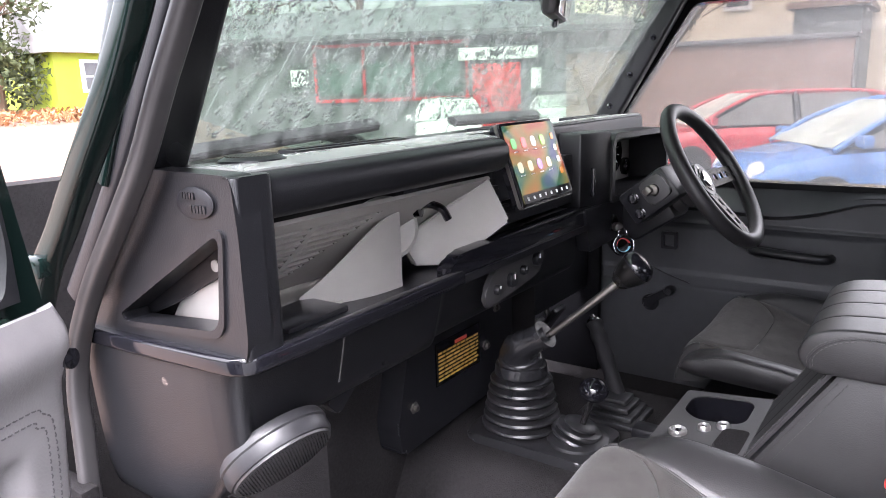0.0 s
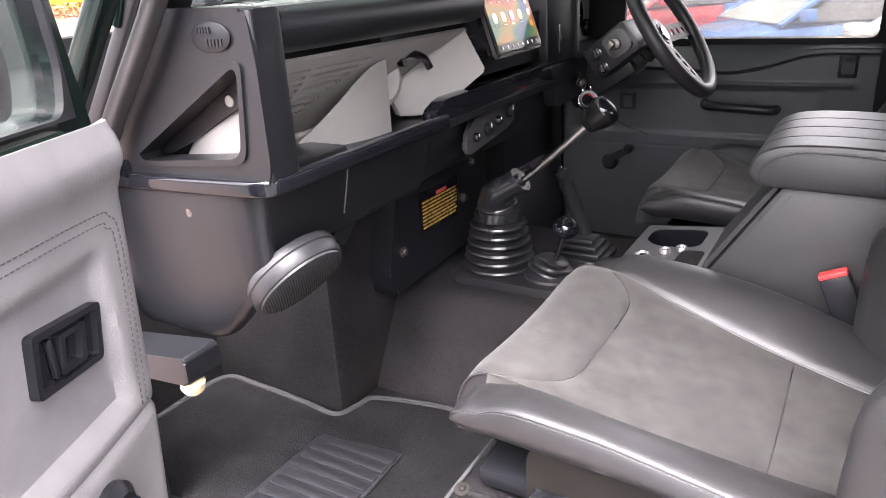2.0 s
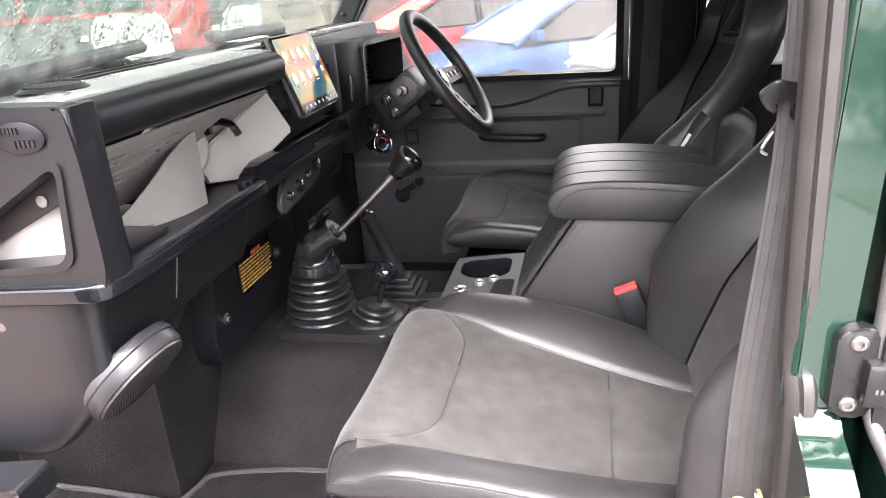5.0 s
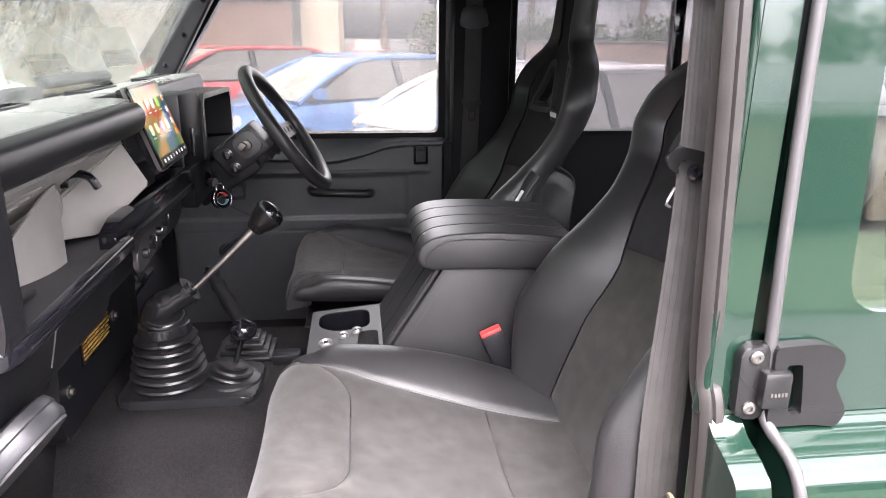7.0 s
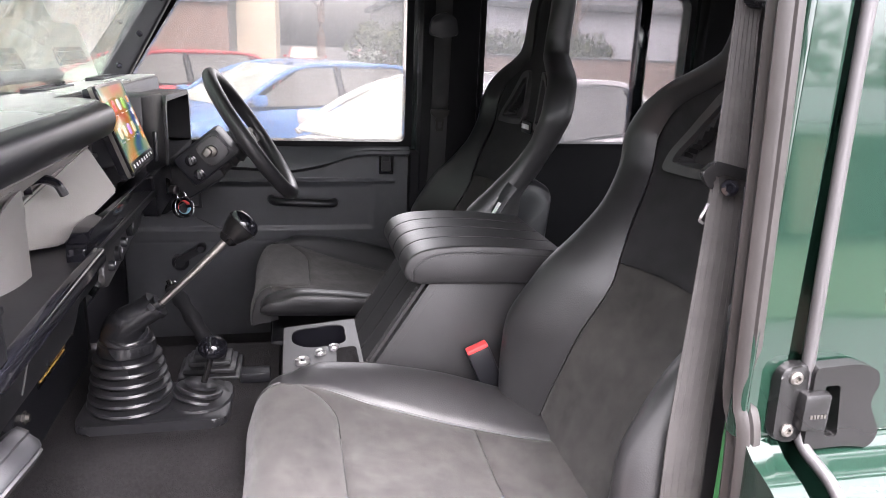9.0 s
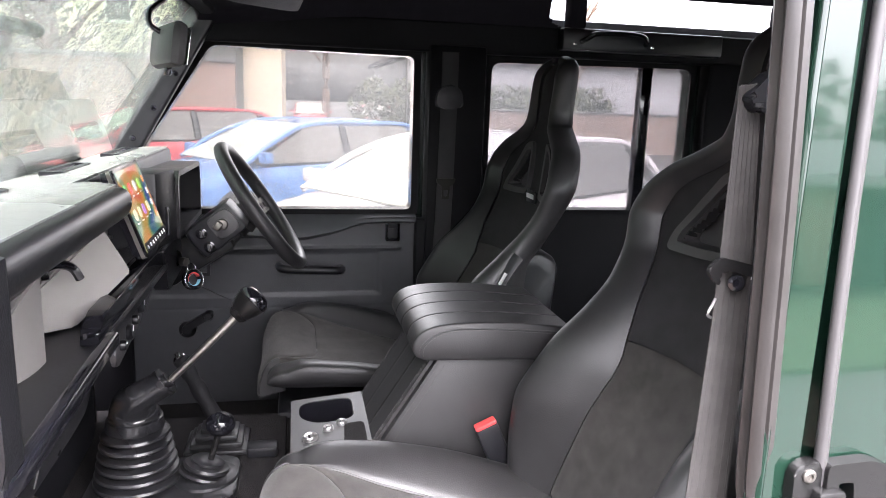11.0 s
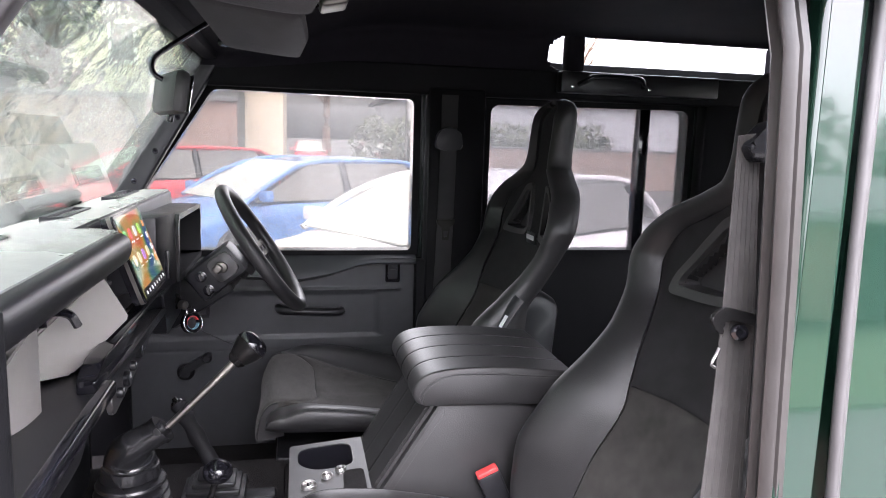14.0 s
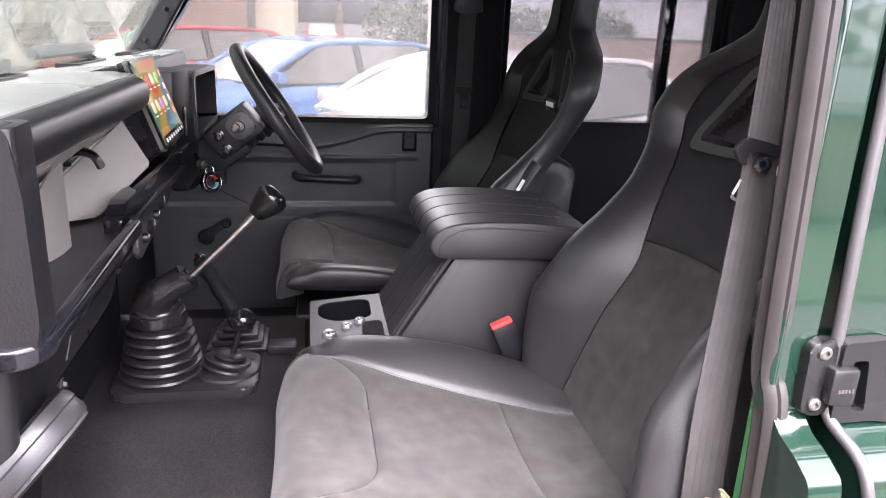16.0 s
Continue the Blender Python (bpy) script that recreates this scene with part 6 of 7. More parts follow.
def wallpaper(name):
    """The lit picture on the display: bands of colour flowing from blue through green to orange."""
    m = bpy.data.materials.new(name)
    m.use_nodes = True
    n, l = m.node_tree.nodes, m.node_tree.links
    p = n["Principled BSDF"]
    p.inputs["Roughness"].default_value = 0.06
    p.inputs["IOR"].default_value = 1.45
    p.inputs["Base Color"].default_value = (0.02, 0.02, 0.02, 1)
    tc, wv, rp, mr = n.new("ShaderNodeTexCoord"), n.new("ShaderNodeTexNoise"), n.new("ShaderNodeValToRGB"), n.new("ShaderNodeMapRange")
    wv.inputs["Scale"].default_value, wv.inputs["Distortion"].default_value, wv.inputs["Detail"].default_value = 1.6, 1.2, 0.0
    mr.inputs["From Min"].default_value, mr.inputs["From Max"].default_value = 0.28, 0.72
    l.new(tc.outputs["Generated"], wv.inputs["Vector"])
    l.new(wv.outputs["Fac"], mr.inputs["Value"])
    l.new(mr.outputs["Result"], rp.inputs["Fac"])
    e = rp.color_ramp.elements
    e[0].color, e[1].color = (0.04, 0.09, 0.35, 1), (0.80, 0.16, 0.07, 1)
    for pos, c in ((0.30, (0.07, 0.27, 0.15, 1)), (0.52, (0.53, 0.42, 0.10, 1)), (0.75, (0.84, 0.32, 0.06, 1))):
        k = e.new(pos)
        k.color = c
    l.new(rp.outputs["Color"], p.inputs["Emission Color"])
    p.inputs["Emission Strength"].default_value = 0.042
    return m


disp = plate(-W2 + 0.006, W2 - 0.006, -H2 + 0.006, H2 - 0.005, -0.0012, 0.001, wallpaper("display_picture"), "display", scr, 0.003, "lit display with flowing colours")
plate(-W2 + 0.006, W2 - 0.006, -H2 + 0.006, -H2 + 0.021, -0.0022, 0.0008, PIANO, "key_strip", disp, 0.002)
ICON = {"green": (0.10, 0.62, 0.12), "red": (0.85, 0.10, 0.10), "white": (0.8, 0.8, 0.75), "lime": (0.35, 0.75, 0.08), "cream": (0.85, 0.75, 0.45), "violet": (0.55, 0.25, 0.75), "orange": (0.90, 0.30, 0.03), "blue": (0.08, 0.2, 0.75)}
IM = {k: lit("icon_" + k, v, 0.080) for k, v in ICON.items()}
cols = [-0.072, -0.036, 0.000, 0.036]
for row, (z, names) in enumerate(((0.036, ("green", "red", "white", "lime")), (-0.006, ("cream", "cream", "violet", "cream")))):
    for x, k in zip(cols, names):
        ic = plate(x - 0.0085, x + 0.0085, z - 0.0095, z + 0.0095, -0.0022, 0.0008, IM[k], "app_icon", disp, 0.007)
        plate(x - 0.007, x + 0.007, z - 0.0155, z - 0.0135, -0.0022, 0.0008, WHITEINK, "icon_caption", disp, 0.0005)
for z, k in ((0.040, "orange"), (0.018, "white"), (-0.004, "white"), (-0.026, "orange")):
    plate(0.072, 0.083, z - 0.006, z + 0.006, -0.0022, 0.0008, IM[k], "app_icon", disp, 0.004)
for k in range(8):
    plate(-0.082 + 0.022 * k, -0.077 + 0.022 * k, -H2 + 0.010, -H2 + 0.016, -0.0032, 0.0008, WHITEINK, "key_mark", disp, 0.001)

# ---- instrument binnacle ----
bn = thing("instrument_binnacle", "black instrument binnacle with hooded dials", "instrument binnacle")
prof = rounded([(0.280, 1.385), (0.280, 1.512), (0.300, 1.535), (0.630, 1.528), (0.652, 1.510), (0.652, 1.385)], 0.010, 3)
inn = rounded([(0.296, 1.398), (0.296, 1.508), (0.306, 1.522), (0.626, 1.516), (0.638, 1.505), (0.638, 1.398)], 0.008, 3)
bm = ring(B(), prof, inn, 0.785, 0.92, "y", 0.004)
part("hood", bm, DASHVINYL, bn)
bm = prism(B(), [(0.170, 0.81), (0.285, 0.79), (0.285, 0.95), (0.170, 0.95)], 1.385, 1.542, "z", 0.006)
part("side_fascia", bm, DASHVINYL, bn)
bm = box(B(), 0.290, 0.645, 0.885, 0.93, 1.392, 1.52)
part("dial_backing", bm, GREYPL, bn, "grey dial backing plate")
for x, z, r in ((0.40, 1.468, 0.045), (0.52, 1.468, 0.045), (0.335, 1.43, 0.022), (0.60, 1.43, 0.022)):
    bm = lathe(B(), [(r, 0), (r, 0.010), (r * 0.92, 0.012), (r * 0.90, 0.004), (0, 0.004)], (x, 0.886, z), (0, -1, 0), 30)
    dl = part("dial", bm, PIANO, bn)
    bm = B()
    for k in range(9):
        a = radians(-40 + 260 * k / 8)
        c, s = math.cos(a), math.sin(a)
        box(bm, -0.0008, 0.0008, -0.0006, 0.0006, r * 0.66, r * 0.82, m=Matrix.Translation((x, 0.881, z)) @ Matrix.Rotation(a - math.pi / 2, 4, "Y"))
    tagged(part("dial_scale", bm, WHITEINK, dl, "fine white dial graduations"), kind="stuff")
bm = box(B(), 0.196, 0.204, 0.792, 0.80, 1.41, 1.47, 0.002)
part("fascia_groove", bm, PIANO, bn)
bm = lathe(B(), [(0.006, 0), (0.006, 0.006), (0, 0.007)], (0.215, 0.803, 1.438), (0, -1, 0), 12)
part("fascia_button", bm, CHROME, bn)
bm = prism(B(), rounded([(0.17, 1.385), (0.50, 1.385), (0.46, 1.30), (0.20, 1.29)], 0.01), 0.80, 0.83, "y", 0.003)
part("switch_panel", bm, PLASTIC, bn)

# ---- steering column and wheel ----
colm = thing("steering_column", "black steering column shroud with switches", "steering column")
WC = Vector((0.440, 0.617, 1.437))
WAX = Vector((0, 0.835, -0.551)).normalized()   # from the wheel towards the dash
bm = B()
box(bm, -0.055, 0.055, -0.045, 0.045, 0.10, 0.28, 0.012, m=Matrix.Translation(WC) @ WAX.to_track_quat("Z", "Y").to_matrix().to_4x4())
part("shroud", bm, PLASTIC, colm)
bm = lathe(B(), [(0.040, 0.02), (0.042, 0.035), (0.036, 0.04), (0.042, 0.055), (0.036, 0.06), (0.042, 0.075), (0.036, 0.08), (0.042, 0.10)], WC, WAX, 24)
part("boss_bellows", bm, SLOTPL, colm)
CMX = Matrix.Translation(WC) @ WAX.to_track_quat("Z", "Y").to_matrix().to_4x4()
# switch block on the near side of the shroud, with a rubber pad, a stalk key and two rotary switches
SB = Matrix.Translation((0.292, 0.712, 1.404)) @ Matrix.Rotation(radians(-38), 4, "X")
bm = box(B(), 0.0, 0.095, -0.060, 0.060, -0.040, 0.036, 0.010, m=SB)
part("switch_block", bm, PLASTIC, colm)
bm = prism(B(), rounded([(-0.052, -0.026), (-0.052, 0.028), (0.004, 0.028), (0.004, -0.026)], 0.014, 5), -0.012, 0.004, "x", 0.004)
bmesh.ops.transform(bm, matrix=SB, verts=bm.verts)
part("switch_pad", bm, SLOTPL, colm, "grey rubber switch pad")
bm = lathe(B(), [(0.013, 0), (0.012, 0.006), (0.009, 0.008)], SB @ Vector((-0.012, -0.022, 0.002)), (-1, 0, 0), 18)
box(bm, -0.032, -0.014, -0.026, -0.006, -0.006, 0.010, 0.004, m=SB @ Matrix.Rotation(radians(-14), 4, "X"))
part("stalk_switch", bm, STEEL, colm, "worn grey stalk switch")
for y, z in ((0.028, 0.012), (0.034, -0.022)):
    bm = lathe(B(), [(0.0125, 0), (0.0125, 0.003), (0.0095, 0.004), (0.009, 0.010), (0.006, 0.011)], SB @ Vector((0.0, y, z)), (-1, 0, 0), 20)
    rs = part("rotary_switch", bm, PIANO, colm)
    bm = box(B(), -0.0145, -0.010, -0.0022, 0.0022, -0.008, 0.008, 0.001, m=SB @ Matrix.Translation((0, y, z)) @ Matrix.Rotation(radians(25), 4, "X"))
    part("switch_bar", bm, SLOTPL, rs)
bm = lathe(B(), [(0.018, -0.05), (0.018, 0.0), (0.013, 0.004), (0.012, 0.002), (0.0, 0.002)], (0.318, 0.800, 1.335), (-0.5, -0.8, 0.1), 20)
part("ignition_lock", bm, BLACKMETAL, colm)

wheel = thing("steering_wheel", "black three-spoke sports steering wheel with drilled spokes", "steering wheel")
WQ = CMX
R = 0.165
rim = [WQ @ Vector((R * math.cos(2 * math.pi * i / 64), R * math.sin(2 * math.pi * i / 64), 0)) for i in range(64)]
bm = sweep(B(), rim, circle(0.0165, 14), closed=True, up=WAX)
part("rim", bm, LEATHER, wheel, "thick black leather rim")
for ang in (-5, 185, 90 + 180):
    a = radians(ang)
    d, s = Vector((math.cos(a), math.sin(a), 0)), Vector((-math.sin(a), math.cos(a), 0))
    bm = B()
    holes = (0.062, 0.088, 0.114)
    # a flat spoke made of two rails and bridges, so the holes go right through
    def sp(x, y, z):
        return WQ @ (d * x + s * y + Vector((0, 0, z)))
    stations = [0.03]
    for h in holes:
        stations += [h - 0.008, h + 0.008]
    stations.append(R - 0.006)
    wid = lambda x: 0.024 - 0.006 * (x / R)
    for k in range(len(stations) - 1):
        x0, x1 = stations[k], stations[k + 1]
        solid = k % 2 == 0
        spans = [(-1, 1)] if solid else [(-1, -0.35), (0.35, 1)]
        for lo, hi in spans:
            vs = [bm.verts.new(sp(x, w * wid(x), 0.030 * (1 - x / R) + zz)) for zz in (-0.002, 0.002) for x, w in ((x0, lo), (x1, lo), (x1, hi), (x0, hi))]
            for f in ((0, 1, 2, 3), (7, 6, 5, 4), (0, 4, 5, 1), (1, 5, 6, 2), (2, 6, 7, 3), (3, 7, 4, 0)):
                bm.faces.new([vs[i] for i in f])
    part("spoke", bm, BLACKMETAL, wheel, smooth=False)
bm = lathe(B(), [(0.0, 0.018), (0.026, 0.018), (0.030, 0.022), (0.036, 0.030), (0.036, 0.045)], WC, WAX, 28)
hub = part("hub", bm, BLACKMETAL, wheel)
bm = lathe(B(), [(0.0, 0.0145), (0.018, 0.0145), (0.020, 0.0185)], WC, WAX, 24)
part("horn_button", bm, CHROME, hub, "pale round horn button")
for k in range(6):
    a = radians(60 * k + 20)
    bm = lathe(B(), [(0.0, 0.019), (0.0035, 0.019), (0.0035, 0.024)], WC + WQ.to_3x3() @ Vector((0.029 * math.cos(a), 0.029 * math.sin(a), 0)), WAX, 8)
    part("hub_screw", bm, CHROME, hub)

# ---- keys ----
keys = thing("key_ring", "round metal key fob hanging from the ignition", "keys")
bm = lathe(B(), [(0.010, 0), (0.010, 0.014), (0.006, 0.016)], (0.315, 0.79, 1.328), (-0.5, -0.8, 0), 16)
part("ignition_key", bm, STEEL, keys)
KM = Matrix.Translation((0.294, 0.764, 1.291)) @ Vector((-0.75, -0.6, 0.25)).to_track_quat("Z", "Y").to_matrix().to_4x4()
pth = [KM @ Vector((0.0195 * math.cos(2 * math.pi * i / 32), 0.0195 * math.sin(2 * math.pi * i / 32), 0)) for i in range(32)]
bm = sweep(B(), pth, [(-0.004, -0.007), (0.004, -0.007), (0.004, 0.007), (-0.004, 0.007)], closed=True, up=KM.to_3x3() @ Vector((0, 0, 1)))
part("ring", bm, PIANO, keys)
bm = sweep(B(), [KM @ Vector((0.0225 * math.cos(2 * math.pi * i / 32), 0.0225 * math.sin(2 * math.pi * i / 32), 0.007)) for i in range(32)], circle(0.0012, 6), closed=True)
part("rim", bm, CHROME, keys)
for nm, m, a0, a1 in (("liner", REDPL, 0.3, 3.3), ("liner", mat("blue_liner", (0.20, 0.42, 0.55), 0.5), 3.4, 6.1)):
    bm = sweep(B(), [KM @ Vector((0.0148 * math.cos(a0 + (a1 - a0) * i / 16), 0.0148 * math.sin(a0 + (a1 - a0) * i / 16), 0)) for i in range(17)], [(-0.0008, -0.006), (0.0008, -0.006), (0.0008, 0.006), (-0.0008, 0.006)], up=KM.to_3x3() @ Vector((0, 0, 1)))
    part(nm, bm, m, keys, "coloured lining of the fob")
bm = tube(B(), [KM @ Vector((0.012, -0.016, 0)), (0.310, 0.735, 1.262), (0.345, 0.690, 1.228), (0.378, 0.640, 1.200)], 0.0012, 6, 4)
part("cord", bm, PLASTIC, keys, "thin black cord")
bm = sweep(B(), [KM @ Vector((0.010 * math.cos(2 * math.pi * i / 16), 0.026 + 0.010 * math.sin(2 * math.pi * i / 16), 0.004)) for i in range(16)], circle(0.0014, 6), closed=True)
part("link", bm, CHROME, keys)

# ================= floor mat =================
BINDING = mat("mat_binding_tape", (0.022, 0.0215, 0.0230), 0.85, vary=0.15, bump=0.3, bump_scale=600)
mt = thing("floor_mat", "black pile floor mat with a ribbed rubber heel pad", "floor mat")
out = smooth_path([(-0.745, 0.60), (-0.748, 0.95), (-0.745, 1.29), (-0.60, 1.295), (-0.445, 1.29), (-0.432, 1.20), (-0.440, 1.06), (-0.445, 0.985), (-0.40, 0.965), (-0.365, 0.945), (-0.335, 0.80), (-0.33, 0.60)], 5)


def floor_z(y):
    return 0.799


bm = prism(B(), [(p[0], p[1]) for p in out], 0.0, 0.012, "z")
bmesh.ops.triangulate(bm, faces=bm.faces)
for v in bm.verts:
    v.co.z += floor_z(v.co.y) + 0.004
part("carpet_top", bm, MAT, mt)
bm = sweep(B(), [(p[0], p[1], floor_z(p[1]) + 0.014) for p in out], circle(0.007, 8))
part("binding", bm, BINDING, mt, "grey bound edge")
bm = prism(B(), rounded([(-0.735, 0.968), (-0.512, 0.968), (-0.490, 0.800), (-0.735, 0.790)], 0.012), 0.814, 0.819, "z")
pad = part("heel_pad", bm, BOOT, mt, "ribbed rubber heel pad")
for k in range(9):
    x = -0.728 + 0.025 * k
    bm = prism(B(), rounded([(x, 0.802), (x, 0.958), (x + 0.020, 0.958), (x + 0.020, 0.802)], 0.004, 2), 0.8185, 0.8225, "z", 0.001)
    part("rib", bm, BOOT, pad)

# ================= roof things: visors, mirrors =================
vis = thing("sun_visor", "black cloth sun visor folded against the roof", "sun visor", "sun visors")
def visor(x0, x1, y0, y1, z, parent):
    """A soft padded board with rounded corners, on a thin rod along its front edge."""
    edge = rounded([(x0, y0 + 0.012), (x0, y1), (x1, y1), (x1, y0 + 0.012), ((x0 + x1) / 2, y0)], 0.045, 7)
    c = ((x0 + x1) / 2, (y0 + y1) / 2)
    bm = B()
    levels = [(0.0, 1.0), (0.004, 1.02), (0.010, 1.02), (0.017, 0.97), (0.020, 0.80), (0.0215, 0.4)]
    rr = [[bm.verts.new((c[0] + (p[0] - c[0]) * k, c[1] + (p[1] - c[1]) * k, z + 0.012 - h + 0.10 * (p[1] - y1))) for p in edge] for h, k in levels]
    for r0, r1 in zip(rr, rr[1:]):
        for j in range(len(edge)):
            bm.faces.new((r0[j], r0[(j + 1) % len(edge)], r1[(j + 1) % len(edge)], r1[j]))
    bm.faces.new(rr[0])
    bm.faces.new(rr[-1][::-1])
    part("padded_board", bm, LINING2, parent)
    bm = box(B(), x1 - 0.03, x1 - 0.005, y1 - 0.01, y1 + 0.012, z - 0.004, z + 0.012, 0.004)
    part("pivot", bm, BLACKMETAL, parent)


LINING2 = mat("visor_cloth", (0.040, 0.037, 0.040), 0.9, vary=0.15, bump=0.3, bump_scale=600, spec=0.2)
visor(-0.72, -0.40, 0.505, 0.645, 1.876, vis)
vis2 = thing("sun_visor", "black cloth sun visor folded against the roof", "sun visor", "sun visors")
visor(-0.36, 0.22, 0.515, 0.675, 1.890, vis2)
rv = thing("rear_view_mirror", "grey-backed rear view mirror on a bent stem", "mirror")
bm = sweep(B(), smooth_path([(0.02, 0.655, 1.925), (-0.035, 0.700, 1.883), (-0.088, 0.748, 1.838), (-0.102, 0.758, 1.822), (-0.106, 0.756, 1.804), (-0.100, 0.738, 1.792)], 6), circle(0.0042, 10))
part("stem", bm, PIANO, rv)
RM = Matrix.Translation((-0.100, 0.722, 1.772)) @ Matrix.Rotation(radians(20), 4, "Z") @ Matrix.Rotation(radians(8), 4, "X")
bm = box(B(), -0.085, 0.085, -0.004, 0.024, -0.034, 0.034, 0.013, m=RM)
part("housing", bm, SLOTPL, rv, "grey plastic housing")
bm = box(B(), -0.078, 0.078, -0.0062, -0.0045, -0.028, 0.028, 0.0005, m=RM)
part("mirror_glass", bm, MIRRORGL, rv)
bm = box(B(), -0.010, 0.010, 0.002, 0.012, -0.046, -0.030, 0.004, m=RM)
part("dip_lever", bm, PIANO, rv)
lamp = thing("interior_lamp", "small interior roof lamp with a clear lens", "roof lamp")
bm = box(B(), -0.045, 0.045, -0.025, 0.025, -0.016, 0.0, 0.006, m=Matrix.Translation((0.02, 0.47, 1.958)) @ Matrix.Rotation(radians(-12), 4, "X"))
part("lens", bm, STEEL, lamp, "pale reflective lens")
bm = box(B(), -0.052, 0.052, -0.032, 0.032, -0.004, 0.006, 0.003, m=Matrix.Translation((0.02, 0.47, 1.960)) @ Matrix.Rotation(radians(-12), 4, "X"))
part("base", bm, PIANO, lamp)

# ================= open passenger door =================
pd = thing("passenger_door", "open passenger door with grey vinyl card and wet window", "door")
# built closed along local u (from the hinge), v (towards the cabin) and z, then swung open
DO = Matrix.Translation((-0.842, 0.838, 0)) @ Matrix.Rotation(math.atan2(-0.407, -0.914), 4, "Z")
# local x runs away from the hinge, local +y points to the cabin side of the door


def dpart(nm, bm, m, par=None, lab="", smooth=True):
    bmesh.ops.transform(bm, matrix=DO, verts=bm.verts)
    return part(nm, bm, m, par or pd, lab, smooth)


bm = prism(B(), rounded([(0.075, 0.70), (0.075, 1.40), (0.085, 1.470), (0.86, 1.465), (0.86, 0.70)], 0.02), -0.085, -0.012, "y", 0.006)
dpart("door_shell", bm, GREEN, lab="dark green door shell")


def card(u, z):
    """Depth of the moulded card surface."""
    d = 0.010 + 0.012 * cosine(z, [1.40, 1.44, 1.48], [0.0, 1.0, 0.4])
    inx = min(max(0, u - 0.122) / 0.016, max(0, 0.78 - u) / 0.016)
    inz = min(max(0, z - 1.20) / 0.016, max(0, 1.366 - z) / 0.016)
    k = max(0.0, min(1.0, inx, inz))
    d -= 0.012 * (k * k * (3 - 2 * k))
    d += 0.006 * math.exp(-((z - 1.165) / 0.035) ** 2) * max(0, min(1, (u - 0.10) / 0.1)) * (1 if u < 0.75 else 0) - 0.004 * math.exp(-((z - 1.185) / 0.004) ** 2)
    return d


def card_at(u, v):
    z = 0.735 + 0.738 * v
    x0 = lerp(z, [0.735, 1.0, 1.15, 1.40, 1.455, 1.473], [0.145, 0.110, 0.087, 0.064, 0.060, 0.066])
    x = x0 + (0.852 - x0) * u
    return (x, card(x, z) - 0.012 * max(0, 1 - u / 0.02) ** 2, z)


bm = sheet(B(), card_at, 110, 100, -0.012)
dpart("door_card", bm, CARDVINYL, lab="pale grey moulded vinyl door card with stitching")
bm = B()
for o in (0.0, 0.009):
    line = smooth_path([(0.82, 1.396 - o), (0.40, 1.398 - o), (0.14, 1.396 - o), (0.100 + o, 1.388 - o), (0.091 + o, 1.365), (0.098 + o, 1.28), (0.109 + o, 1.195)], 12)
    stitches(bm, [(p[0], card(p[0], p[1]) + 0.0004, p[1]) for p in line], 0.004, 0.0025, 0.0007, (0, 0.001, 0))
tagged(dpart("card_stitching", bm, STITCHLT), kind="stuff")
ho = rounded([(0.150, 1.268), (0.138, 1.320), (0.230, 1.330), (0.240, 1.276)], 0.006)
hi = rounded([(0.156, 1.274), (0.145, 1.315), (0.224, 1.323), (0.233, 1.281)], 0.004)
bm = ring(B(), ho, hi, -0.004, 0.007, "y", 0.0015)
bz = dpart("handle_bezel", bm, PLASTIC, lab="charcoal latch bezel")
bm = prism(B(), hi, -0.006, 0.0005, "y")
dpart("bezel_back", bm, PIANO, bz)
bm = ring(B(), rounded([(0.172, 1.279), (0.164, 1.313), (0.198, 1.316), (0.206, 1.281)], 0.004), rounded([(0.178, 1.284), (0.171, 1.308), (0.193, 1.311), (0.200, 1.286)], 0.003), 0.0005, 0.007, "y", 0.001)
box(bm, 0.208, 0.213, 0.0005, 0.0065, 1.282, 1.318, 0.001)
dpart("latch_lever", bm, PLASTIC, bz)
bm = lathe(B(), [(0.026, 0), (0.026, 0.012), (0.016, 0.02), (0, 0.02)], (0.205, 0.012, 1.140), (0, 1, 0), 22)
prism(bm, rounded([(0.192, 1.150), (0.218, 1.150), (0.262, 1.062), (0.236, 1.055)], 0.012), 0.028, 0.044, "y", 0.005)
lathe(bm, [(0.012, 0), (0.014, 0.028), (0.009, 0.034)], (0.246, 0.042, 1.070), (0, 1, 0), 16)
dpart("window_winder", bm, PLASTIC, lab="black window winder")
bm = lathe(B(), [(0.009, 0), (0.009, 0.004), (0, 0.005)], (0.070, 0.016, 1.425), (0, 1, 0), 14)
dpart("grommet", bm, PIANO)
# window frame above the card: raked front edge
wo = [(0.046, 1.455), (0.070, 1.595), (0.087, 1.70), (0.120, 1.87), (0.86, 1.87), (0.86, 1.472)]
wi = rounded([(0.096, 1.480), (0.085, 1.52), (0.100, 1.69), (0.150, 1.83), (0.825, 1.83), (0.825, 1.480)], 0.015)
bm = ring(B(), wo, wi, -0.062, -0.020, "y", 0.004)
dpart("window_frame", bm, DARKFRAME, lab="dark green window frame")
bm = ring(B(), [(0.080, 1.477), (0.081, 1.52), (0.096, 1.70), (0.135, 1.85), (0.845, 1.85), (0.845, 1.477)], wi, -0.0385, -0.012, "y", 0.002)
dpart("frame_rubber", bm, PLASTIC)
bm = prism(B(), wi, -0.044, -0.040, "y")
ob = dpart("pane", bm, DOORPANE, smooth=False)
ob.visible_shadow = False
DN = (DO.to_3x3() @ Vector((0, -1, 0)))
